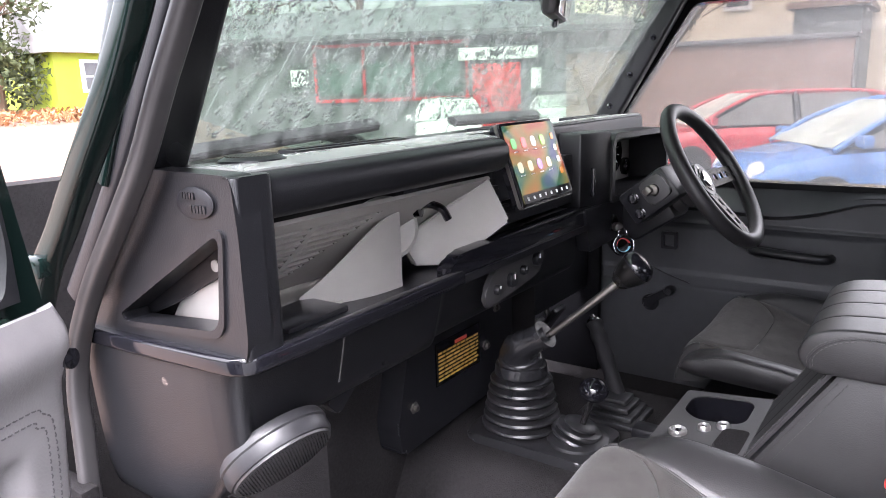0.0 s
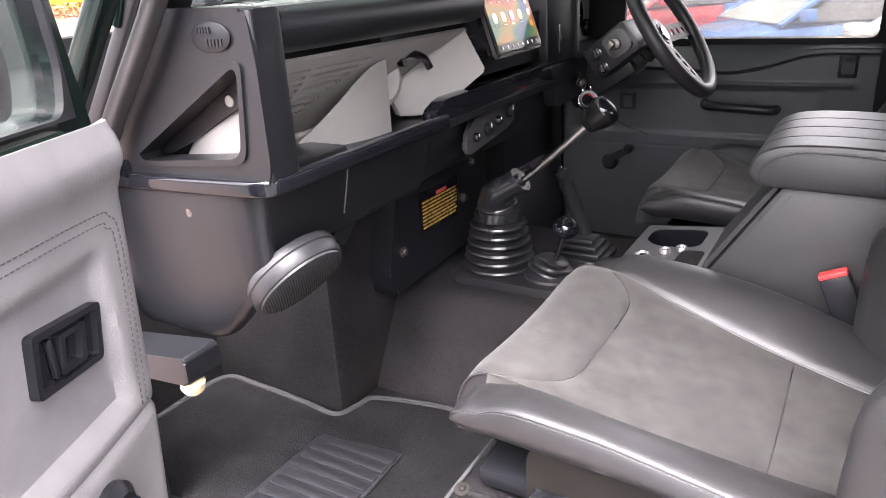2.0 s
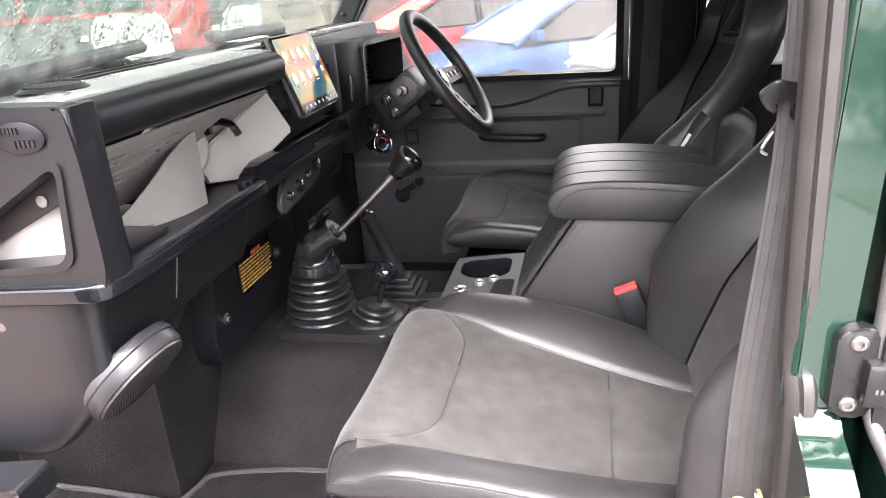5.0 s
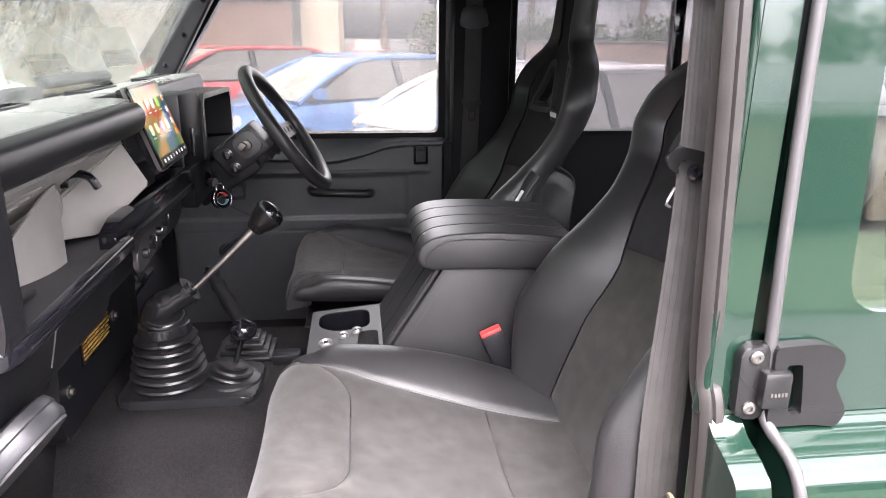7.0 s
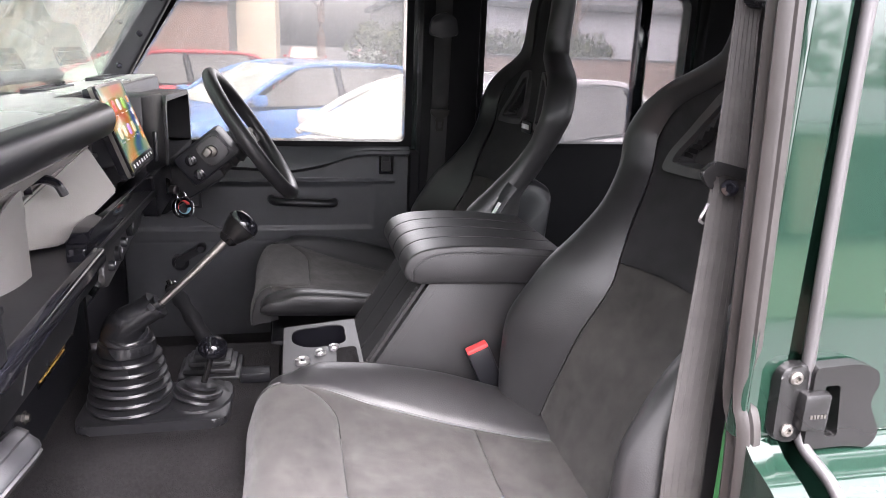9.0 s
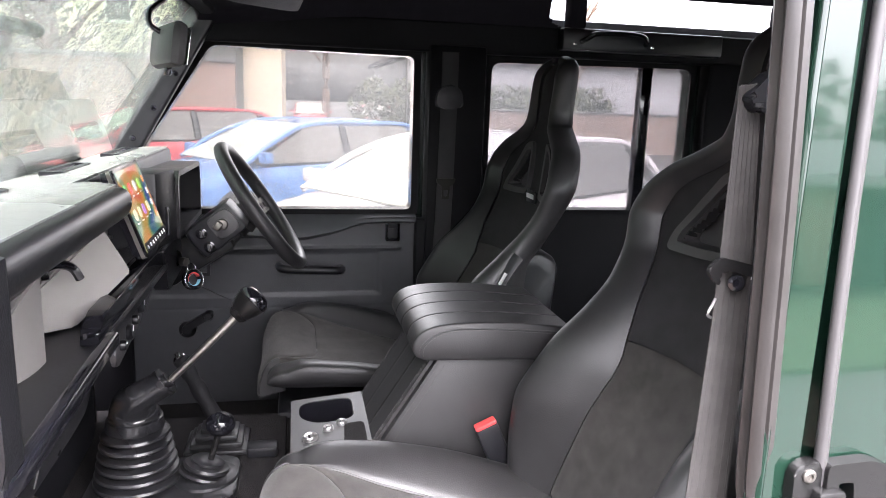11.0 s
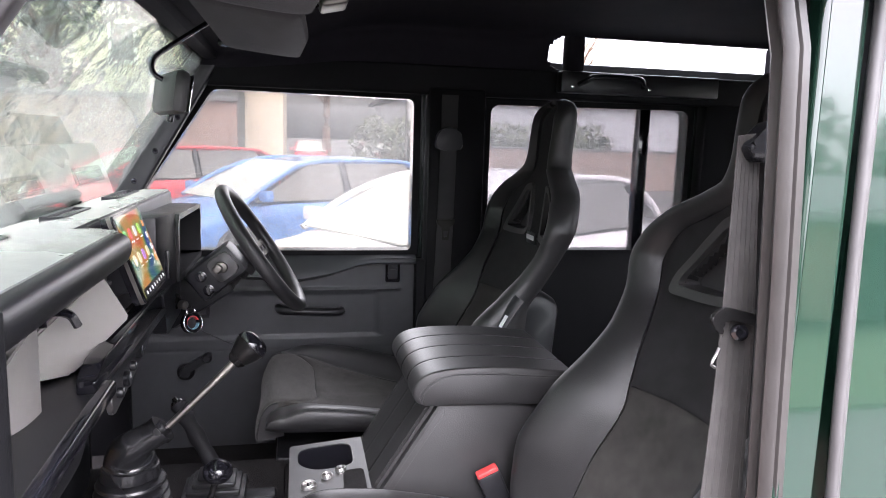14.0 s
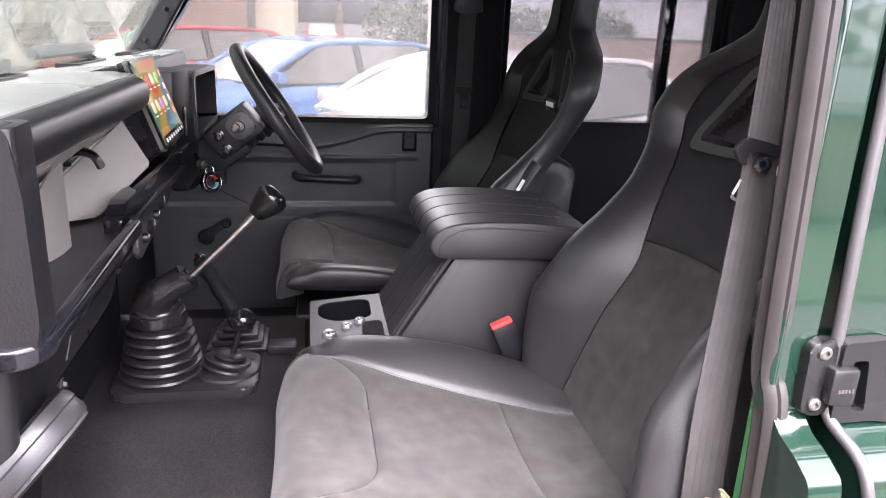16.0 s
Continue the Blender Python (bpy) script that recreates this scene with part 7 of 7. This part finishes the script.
drops("raindrops", lambda u, v: (DO @ Vector((0.13 + 0.67 * u, -0.0445, 1.485 + 0.335 * v)), DN, (0, 0, -1)), 3500, pd, 9, 0.0005, 0.0014, 0.5, density=lambda u, v: 1.0 if v < 0.35 else 0.15)

# ================= outside =================
ASPHALT = mat("wet_asphalt", (0.052, 0.050, 0.049), 0.42, vary=0.35, scale=6, big=0.25, bump=0.5, bump_scale=60)
EARTH = mat("wet_red_earth_track", (0.125, 0.078, 0.058), 0.55, vary=0.25, scale=3, big=0.3, bump=0.5, bump_scale=30)
CREAM = mat("cream_render", (0.62, 0.54, 0.42), 0.85, vary=0.08, big=0.8)
BRICK = mat("brown_brickwork", (0.24, 0.17, 0.14), 0.85, vary=0.25, scale=14, big=1.0, bump=0.4, bump_scale=30)
SLATE = mat("dark_roof_sheet", (0.10, 0.105, 0.11), 0.6, vary=0.2, scale=5)
PALEROOF = mat("pale_tin_roof", (0.42, 0.41, 0.42), 0.5, vary=0.12, scale=4)
LIME = mat("lime_green_paint", (0.30, 0.36, 0.03), 0.6, vary=0.12, scale=3)
REDPAINT = mat("red_paint", (0.55, 0.03, 0.03), 0.4, vary=0.12)
WHITEP = mat("white_paint", (0.78, 0.78, 0.77), 0.5, vary=0.05)
TEAL = mat("dark_teal_boarding", (0.07, 0.12, 0.10), 0.6, vary=0.15, scale=3)
GREYWALL = mat("grey_panel_wall", (0.10, 0.11, 0.105), 0.7, vary=0.15, scale=3)
LEAF = mat("evergreen_leaf", (0.045, 0.075, 0.025), 0.6, vary=0.5, scale=2, big=0.6, color2=(0.11, 0.13, 0.05))
RUSSET = mat("russet_leaf", (0.20, 0.085, 0.03), 0.7, vary=0.4, scale=3)
BARK = mat("ivy_bark", (0.12, 0.075, 0.05), 0.9, vary=0.35, scale=8, bump=0.6, bump_scale=20)
TYRE = mat("tyre_rubber", (0.02, 0.02, 0.02), 0.8)

bm = prism(B(), [(-400, -400), (400, -400), (400, 400), (-400, 400)], -0.3, 0.0, "z")
tagged(part("ground", bm, ASPHALT, smooth=False), "wet grey tarmac yard round the vehicle", "ground", kind="structure")
bm = prism(B(), smooth_path([(-3, 1.6), (3, 3.5), (10, 9), (15, 26), (10, 60), (-30, 60), (-12, 20)], 5, True) and [(p[0], p[1]) for p in smooth_path([(-3, 1.6), (3, 3.5), (10, 9), (15, 26), (10, 60), (-30, 60), (-12, 20)], 5, True)], 0.004, 0.02, "z")
tagged(part("track", bm, EARTH), "wet red-brown earth track ahead of the vehicle", "track", kind="structure")


# bank rising ahead, up to the hedge and the hut
bm = prism(B(), [(13.0, 0.0), (16.0, 0.35), (20.5, 1.15), (24, 1.35), (45, 1.6), (45, -0.1), (13.0, -0.1)], -28, 12.2, "x")
for v in bm.verts:
    v.co.x += 0.12 * (v.co.y - 13)
tagged(part("bank", bm, EARTH), "red-brown earth bank rising to the hedge", "bank", kind="structure")


def leaves(name, centres, count, m, seed, size=0.10, label="", cat="hedge"):
    """A crown of many small leaf cards about a set of clumps."""
    rnd = random.Random(seed)
    verts, faces = [], []
    for _ in range(count):
        c, r = centres[rnd.randrange(len(centres))]
        d = Vector((rnd.gauss(0, 1), rnd.gauss(0, 1), rnd.gauss(0, 1)))
        d = d.normalized() * (rnd.random() ** 0.4)
        p = Vector(c) + Vector((d.x * r[0], d.y * r[1], d.z * r[2]))
        if p.z < 0.02:
            continue
        a, b = Vector((rnd.gauss(0, 1), rnd.gauss(0, 1), rnd.gauss(0, 1))).normalized(), Vector((rnd.gauss(0, 1), rnd.gauss(0, 1), rnd.gauss(0, 1))).normalized()
        s = size * (0.5 + rnd.random())
        k = len(verts)
        verts += [p - a * s, p + b * s * 0.5, p + a * s, p - b * s * 0.5 + a.cross(b) * s * 0.2]
        faces.append((k, k + 1, k + 2, k + 3))
    me = bpy.data.meshes.new(name)
    me.from_pydata(verts, [], faces)
    me.materials.append(m)
    return new(name, me)


def tree(base, height, seed, label, crown=True, trunk=0.22):
    th = thing("tree", label, "tree", "trees round the yard", at=base)
    rnd = random.Random(seed)
    bm = B()
    top = Vector((rnd.uniform(-0.4, 0.4), rnd.uniform(-0.4, 0.4), height * 0.8))
    tube(bm, [(0, 0, -0.05), (0.06, 0.02, height * 0.3), tuple(top * 0.75), tuple(top)], trunk, 9, 5, scales=[1.25, 1.0, 0.6, 0.25])
    ends = []
    for k in range(14):
        h = height * (0.35 + 0.45 * rnd.random())
        a = rnd.random() * 6.283
        l = height * (0.18 + 0.22 * rnd.random())
        s = top * (h / (height * 0.8))
        e = s + Vector((math.cos(a) * l, math.sin(a) * l, l * (0.5 + 0.6 * rnd.random())))
        tube(bm, [tuple(s), tuple(s.lerp(e, 0.5) + Vector((0, 0, 0.1 * l))), tuple(e)], trunk * 0.32, 6, 4, scales=[1, 0.6, 0.2])
        ends.append(e)
        for j in range(5):
            q = s.lerp(e, 0.35 + 0.6 * rnd.random())
            f = q + Vector((rnd.gauss(0, 1), rnd.gauss(0, 1), 0.6 + rnd.random())) * l * 0.28
            tube(bm, [tuple(q), tuple(f)], trunk * 0.07, 4)
    part("trunk", bm, BARK, th)
    if crown:
        ob = leaves("crown", [(e, (height * 0.13,) * 3) for e in ends] + [(top * t, (height * 0.10, height * 0.10, height * 0.14)) for t in (0.4, 0.6, 0.8, 1.0)], 2600, LEAF, seed + 1, 0.11)
        ob.parent = th
    return th


# hedge bank and ivy trees ahead on the left
hd = leaves("hedge", [((5.5 + 1.3 * i, 24.0 - 0.15 * i + (i % 3) * 0.5, 2.3 + 0.5 * (i % 2)), (1.4, 1.2, 1.5)) for i in range(6)] + [((-6 + 2.2 * i, 28, 2.9), (1.8, 1.5, 1.8)) for i in range(6)], 16000, LEAF, 21, 0.10)
tagged(hd, "dense evergreen hedge on a bank", "hedge", kind="stuff")
lv = leaves("leaf_litter", [((3.0 + 1.3 * i, 20.9, 1.2), (1.5, 1.4, 0.28)) for i in range(8)], 6000, RUSSET, 22, 0.07)
tagged(lv, "russet fallen leaves along the hedge foot", "leaf litter", kind="stuff")
tree((7.2, 24.5, 1.3), 7.5, 31, "ivy-clad tree with a reddish trunk")
tree((8.9, 23.6, 1.25), 6.5, 32, "ivy-clad tree with a reddish trunk")
tree((3.5, 27, 1.3), 8.0, 33, "ivy-clad tree behind the hedge")

# lime green hut with a tin roof
hut = thing("hut", "lime green hut with a pale tin roof and a small window", "hut", at=(0, 0, 0))
bm = box(B(), 10.2, 17, 22.5, 27, 0, 3.15)
part("wall", bm, LIME, hut)
bm = prism(B(), [(22.2, 3.1), (22.2, 3.2), (24.8, 4.9), (27.4, 3.2), (27.4, 3.1)], 9.9, 17.3, "x")
part("roof", bm, PALEROOF, hut)
w = part("window", box(B(), 11.0, 11.9, 22.44, 22.5, 1.9, 2.9, 0.01), WHITEP, hut, "white framed window")
part("pane", box(B(), 11.12, 11.78, 22.42, 22.438, 2.42, 2.8), SLATE, w)
part("pane", box(B(), 11.12, 11.78, 22.42, 22.438, 2.0, 2.36), SLATE, w)

# long shop building with red trim ahead
sh = thing("workshop_building", "long grey-green building with red trim and a red door", "building")
A0, A1 = Vector((14.5, 16.5, 0)), Vector((20.5, 4.5, 0))
AX = (A1 - A0).normalized()
AM = Matrix.Translation(A0) @ Matrix.Rotation(math.atan2(AX.y, AX.x), 4, "Z")
LEN = (A1 - A0).length


def apart_(nm, bm, m, par=None, lab=""):
    bmesh.ops.transform(bm, matrix=AM, verts=bm.verts)
    return part(nm, bm, m, par or sh, lab)


apart_("wall", box(B(), -4, LEN, 0, 5, 0, 3.2), GREYWALL)
apart_("roof", prism(B(), [(-0.4, 3.15), (-0.4, 3.3), (2.6, 4.3), (5.4, 3.3), (5.4, 3.15)], -4.3, LEN + 0.3, "x"), SLATE)
for z in (2.95, 1.35):
    apart_("trim_band", box(B(), 0.5, 5.2, -0.06, -0.004, z, z + 0.10), REDPAINT)
for x in (0.5, 2.0, 3.5, 5.1):
    apart_("trim_post", box(B(), x, x + 0.08, -0.07, -0.004, 1.35, 3.05), REDPAINT)
for x in (0.65, 2.15, 3.65):
    apart_("window", box(B(), x, x + 1.3, -0.05, -0.004, 1.55, 2.5), TEAL)
dr = apart_("door", box(B(), 5.3, 6.7, -0.10, -0.004, 0.0, 2.35, 0.01), REDPAINT, lab="bright red door")
apart_("sign_board", box(B(), 4.9, 7.2, -0.16, -0.004, 2.45, 2.80, 0.01), WHITEP, lab="white sign board above the door")
for x in (5.4, 5.85, 6.3):
    apart_("sign_bar", box(B(), x, x + 0.28, -0.175, -0.162, 2.56, 2.68), SLATE)
apart_("notice", box(B(), -0.25, 0.30, -0.06, -0.004, 1.85, 2.35), WHITEP)
apart_("notice", box(B(), 7.0, 7.3, -0.06, -0.004, 1.6, 2.2), WHITEP)
# trees behind the building
tree((15.6, 5.6, 0), 6.5, 44, "evergreen tree behind the brick wall")
tree((24, 14, 0), 10, 41, "bare winter tree behind the buildings", False, 0.2)
tree((20, 19, 0), 9, 42, "bare winter tree behind the buildings", False, 0.2)
tree((16, 22, 0), 9, 43, "evergreen tree behind the buildings")

# brick boundary wall and the cream building beyond it
bw = thing("boundary_wall", "long brown brick boundary wall with a coping", "wall")
W0, W1 = Vector((15.5, 5.2, 0)), Vector((17.5, 1.6, 0))
bm = box(B(), 14.2, 14.45, 1.75, 7.5, 0, 2.35)
part("brick_face", bm, BRICK, bw)
part("coping", box(B(), 14.12, 14.53, 1.70, 7.5, 2.35, 2.45, 0.02), SLATE, bw)
cb = thing("cream_building", "cream rendered two-storey building with small windows", "building")
part("wall", box(B(), 19, 27, 0.9, 9.5, 0, 5.5), CREAM, cb)
part("roof", prism(B(), [(0.6, 5.4), (0.6, 5.6), (5.2, 7.6), (9.8, 5.6), (9.8, 5.4)], 18.6, 27.4, "x"), SLATE, cb)
for y in (2.6, 4.6, 6.6):
    w = part("window", box(B(), 18.94, 19.0, y, y + 0.7, 3.4, 4.5, 0.01), WHITEP, cb)
    part("pane", box(B(), 18.92, 18.938, y + 0.08, y + 0.62, 3.5, 4.4), SLATE, w)
gs = thing("grey_shed", "grey weathered shed beside the cream building", "shed")
part("wall", box(B(), 16.6, 18.9, 1.9, 3.2, 0, 3.1), GREYWALL, gs)
part("roof", box(B(), 16.4, 18.95, 1.75, 3.35, 3.1, 3.25, 0.02), BRICK, gs)
# far row beyond the car park
fr = thing("far_warehouse", "low grey warehouse far across the car park", "warehouse")
part("wall", box(B(), 42, 60, -34, -6, 0, 4.2), mat("pale_cladding", (0.42, 0.43, 0.45), 0.7, vary=0.08, scale=1), fr)
part("roof", box(B(), 41.5, 60.5, -34.5, -5.5, 4.2, 4.6, 0.05), SLATE, fr)
fw = thing("far_brick_wall", "low brown brick wall along the car park", "wall")
part("brick_face", box(B(), 24, 24.3, -24, -5.5, 0, 1.45), BRICK, fw)
part("coping", box(B(), 23.95, 24.35, -24, -5.5, 1.45, 1.52, 0.02), SLATE, fw)
hg = leaves("far_hedge", [((32 + (i % 3), -3 - 1.6 * i, 1.4), (1.2, 1.2, 1.3)) for i in range(8)], 5000, LEAF, 25, 0.16)
tagged(hg, "dark hedge across the car park", "hedge", kind="stuff")
for k, (x, y, h) in enumerate(((36, -1, 9), (38, -9, 10), (30, 1.5, 8), (40, -16, 9))):
    tree((x, y, 0), h, 51 + k, "bare winter tree across the car park", False, 0.2)
pl = thing("lamp_post", "slim grey lamp post across the car park", "lamp post")
part("pole", tube(B(), [(30, -4.2, 0), (30, -4.2, 7)], 0.06, 8), STEEL, pl)
part("head", box(B(), 29.5, 30.1, -4.3, -4.1, 6.95, 7.05, 0.03), STEEL, pl)


def car(name, label, at, heading, paint, length=4.1, width=1.74, height=1.48, kind="hatch"):
    """A parked car: body shell, glasshouse, windows, lamps, mirrors and wheels. It points along local +x."""
    th = thing(name, label, "car", "parked cars")
    L, W, H = length / 2, width / 2, height
    M = Matrix.Translation(at) @ Matrix.Rotation(radians(heading), 4, "Z")

    def cp(nm, bm, m, par=None, lab="", smooth=True):
        bmesh.ops.transform(bm, matrix=M, verts=bm.verts)
        return part(nm, bm, m, par or th, lab, smooth)
    xs = [-L, -L + 0.08, -L * 0.7, -0.2, 0.35 * L, 0.60 * L, 0.88 * L, L - 0.03, L]
    waist = [0.80, 0.92, 0.95, 0.93, 0.92, 0.90, 0.80, 0.66, 0.55]
    half = [0.80, 0.90, 0.98, 1.0, 1.0, 0.99, 0.93, 0.82, 0.72]

    def body(u, v):
        k = u * (len(xs) - 1)
        x = lerp(k, range(len(xs)), xs)
        zt, w = lerp(k, range(len(xs)), waist) * H / 1.48, lerp(k, range(len(xs)), half) * W
        sec = [(-w * 0.93, 0.22), (-w, 0.45), (-w, zt - 0.14), (-w * 0.95, zt - 0.03), (-w * 0.75, zt + 0.01), (0, zt + 0.045), (w * 0.75, zt + 0.01), (w * 0.95, zt - 0.03), (w, zt - 0.14), (w, 0.45), (w * 0.93, 0.22)]
        j = v * (len(sec) - 1)
        return (x, lerp(j, range(len(sec)), [s[0] for s in sec]), lerp(j, range(len(sec)), [s[1] for s in sec]))
    cp("body", sheet(B(), body, 48, 40, 0.02), paint)
    for sx in (-1, 1):
        cp("bumper", box(B(), sx * L - 0.12, sx * L + 0.10, -W * 0.80, W * 0.80, 0.22, 0.55, 0.06), paint)
    # glasshouse side line
    fx0, fx1, rx1, rx0 = 0.62 * L, 0.14 * L, -0.72 * L, -0.94 * L
    zb = 0.93 * H / 1.48

    def roofs(u, v):
        x = rx1 - 0.05 + (fx1 - rx1 + 0.05) * u
        s = 2 * v - 1
        return (x, s * W * (0.76 - 0.03 * (2 * u - 1) ** 2), H - 0.055 * s * s - 0.05 * (2 * u - 1) ** 2)
    cp("roof", sheet(B(), roofs, 20, 16, 0.05), paint)

    def quad(nm, a, b, c, d, m, t=0.012, lab=""):
        bm = B()
        vs = [bm.verts.new(p) for p in (a, b, c, d)]
        bm.faces.new(vs)
        n = (Vector(b) - Vector(a)).cross(Vector(d) - Vector(a)).normalized() * t
        r = bmesh.ops.extrude_face_region(bm, geom=bm.faces[:])
        bmesh.ops.translate(bm, vec=n, verts=[e for e in r["geom"] if isinstance(e, bmesh.types.BMVert)])
        return cp(nm, bm, m, lab=lab, smooth=False)
    wb, wt = W * 0.88, W * 0.73
    zr = H - 0.075
    quad("windscreen", (fx0, -wb, zb), (fx0, wb, zb), (fx1, wt, zr), (fx1, -wt, zr), CARSCREEN, lab="windscreen with the sky's reflection in its pale colour")
    quad("rear_window", (rx0, wb, zb + 0.05), (rx0, -wb, zb + 0.05), (rx1, -wt, zr), (rx1, wt, zr), CARGLASS)
    for s in (-1, 1):
        a, b = s * W * 0.955, s * (wt + 0.012)
        quad("side_window", (fx0 - 0.16, a, zb), (-0.10 * L, a, zb), (-0.10 * L, b, zr - 0.02), (fx1 - 0.02, b, zr - 0.02), CARGLASS)
        quad("side_window", (-0.16 * L, a, zb), (-0.80 * L, a, zb + 0.03), (-0.66 * L, b, zr - 0.02), (-0.16 * L, b, zr - 0.02), CARGLASS)
        arch = smooth_path([(fx0 - 0.01, a - s * 0.02, zb - 0.02), ((fx0 + fx1) / 2, (a + b) / 2 + s * 0.025, (zb + zr) / 2 + 0.045), (fx1 - 0.05, b, zr + 0.0), (-0.25 * L, b + s * 0.01, zr + 0.03), (rx1 + 0.05, b, zr - 0.005), ((rx0 + rx1) / 2 - 0.02, (a + b) / 2 + s * 0.02, (zb + zr) / 2 + 0.04), (rx0 - 0.02, a, zb - 0.02)], 6)
        cp("roof_rail", sweep(B(), arch, rounded([(-0.034, -0.026), (0.034, -0.026), (0.034, 0.026), (-0.034, 0.026)], 0.016, 3)), paint)
        cp("pillar", sweep(B(), [(-0.13 * L, a, zb), (-0.13 * L, (a + b) / 2 + s * 0.012, (zb + zr) / 2), (-0.13 * L, b, zr)], rounded([(-0.03, -0.02), (0.03, -0.02), (0.03, 0.02), (-0.03, 0.02)], 0.012, 3)), PIANO)
        bm = box(B(), fx0 - 0.28, fx0 - 0.16, s * (W + 0.02), s * (W + 0.20), zb + 0.02, zb + 0.15, 0.03) if s > 0 else box(B(), fx0 - 0.28, fx0 - 0.16, -W - 0.20, -W - 0.02, zb + 0.02, zb + 0.15, 0.03)
        cp("mirror", bm, paint)
        bm = B()
        lathe(bm, [(0.0, 0), (0.09, 0.0), (0.11, 0.03), (0.09, 0.06), (0.0, 0.07)], (L - 0.10, s * W * 0.66, 0.66), (0.8, s * 0.4, 0.45), 20)
        cp("headlight", bm, CLEARLAMP, lab="clear headlamp")
        for x in (-0.62 * L, 0.64 * L):
            bm = lathe(B(), [(0.20, -0.10), (0.30, -0.10), (0.32, -0.06), (0.32, 0.06), (0.30, 0.10), (0.20, 0.10)], (x, s * (W - 0.09), 0.32), (0, s, 0), 28)
            wh = cp("wheel", bm, TYRE)
            bm = lathe(B(), [(0.20, 0.0), (0.21, 0.10), (0.17, 0.08), (0.05, 0.10), (0.0, 0.10)], (x, s * (W - 0.09), 0.32), (0, s, 0), 20)
            cp("rim", bm, CHROME, wh)
    return th


CARGLASS = mat("car_dark_glass", (0.14, 0.14, 0.135), 0.12, vary=0.15, rough_vary=0.03, spec=0.35)
# pale colour stands for the sky reflected in the cars' windscreens
CARSCREEN = mat("sky_pale_car_windscreen", (0.44, 0.49, 0.44), 0.25, vary=0.08)
CLEARLAMP = mat("headlamp_lens", (0.6, 0.62, 0.64), 0.08, vary=0.05, spec=0.8)
CARBLUE = mat("bright_blue_car_paint", (0.10, 0.25, 0.60), 0.22, coat=0.8, vary=0.04)
CARWHITE = mat("white_car_paint", (0.78, 0.77, 0.78), 0.25, coat=0.8, vary=0.03)
CARRED = mat("red_car_paint", (0.55, 0.04, 0.06), 0.22, coat=0.8, vary=0.04)
CARSILVER = mat("silver_car_paint", (0.45, 0.45, 0.46), 0.25, coat=0.8, vary=0.04)
car("white_car", "white hatchback parked beside the vehicle", (5.09, -1.06, 0), 121, CARWHITE, 4.2, 1.8, 1.45)
car("blue_car", "bright blue hatchback parked in the row", (8.64, 0.53, 0), 123, CARBLUE, 4.1, 1.74, 1.44)
car("red_car", "red coupe parked at the end of the row", (12.0, 2.85, 0), 123, CARRED, 4.3, 1.76, 1.49)
car("white_hatchback", "white car parked by the workshop", (14.3, 10.9, 0), 215, CARWHITE, 4.2, 1.7, 1.45)
car("white_saloon", "white car parked by the workshop door", (15.9, 8.4, 0), 205, CARWHITE, 4.2, 1.7, 1.45)
for k, (x, y, p) in enumerate(((36, -3.5, CARRED), (36, -6.4, CARBLUE), (33, -10.5, CARSILVER), (37, -0.2, CARRED))):
    car("far_car", "small parked car far across the car park", (x, y, 0), 180, p)
# far side of the yard, mirrored in the paint and the side glass
bh = thing("garage_row", "row of dark garage doors between cream piers", "garage")
part("wall", box(B(), -19, -13.1, -32, -6.5, 0, 2.10), SLATE, bh)
part("roof", prism(B(), [(-19.4, 2.10), (-12.7, 2.10), (-12.7, 2.25), (-15.5, 3.25), (-16.5, 3.25), (-19.4, 2.25)], -32.4, -6.1, "y"), SLATE, bh)
part("fascia", box(B(), -12.72, -12.66, -32.4, -6.1, 2.02, 2.22, 0.01), WHITEP, bh)
for k in range(9):
    part("pier", box(B(), -13.1, -12.9, -31.6 + 3.0 * k, -30.5 + 3.0 * k, 0, 2.0, 0.02), CREAM, bh)
ev = leaves("evergreens", [((-20.5 - 1.2 * (i % 2), -31 + 1.5 * i, 3.2 + 1.1 * math.sin(i * 1.9) + 0.5 * math.sin(i * 0.7)), (1.3, 1.2, 2.2 + 0.5 * math.sin(i * 2.7))) for i in range(18)], 9000, LEAF, 41, 0.22)
tagged(ev, "uneven row of evergreens behind the garages", "hedge", kind="stuff")
bm = prism(B(), [(-11.5, -34), (-6.5, -34), (-6.2, -3.0), (-11.0, -3.0)], 0.004, 0.03, "z")
tagged(part("verge", bm, mat("wet_grass", (0.035, 0.065, 0.022), 0.8, vary=0.4, scale=8, bump=0.8, bump_scale=60)), "wet green grass verge before the garages", "verge", kind="structure")
hb2 = leaves("hedge_behind", [((-14 - (i % 2), 6 + 1.7 * i, 1.4), (1.3, 1.3, 1.5)) for i in range(8)], 5000, LEAF, 27, 0.14)
tagged(hb2, "tall hedge at the edge of the yard", "hedge", kind="stuff")
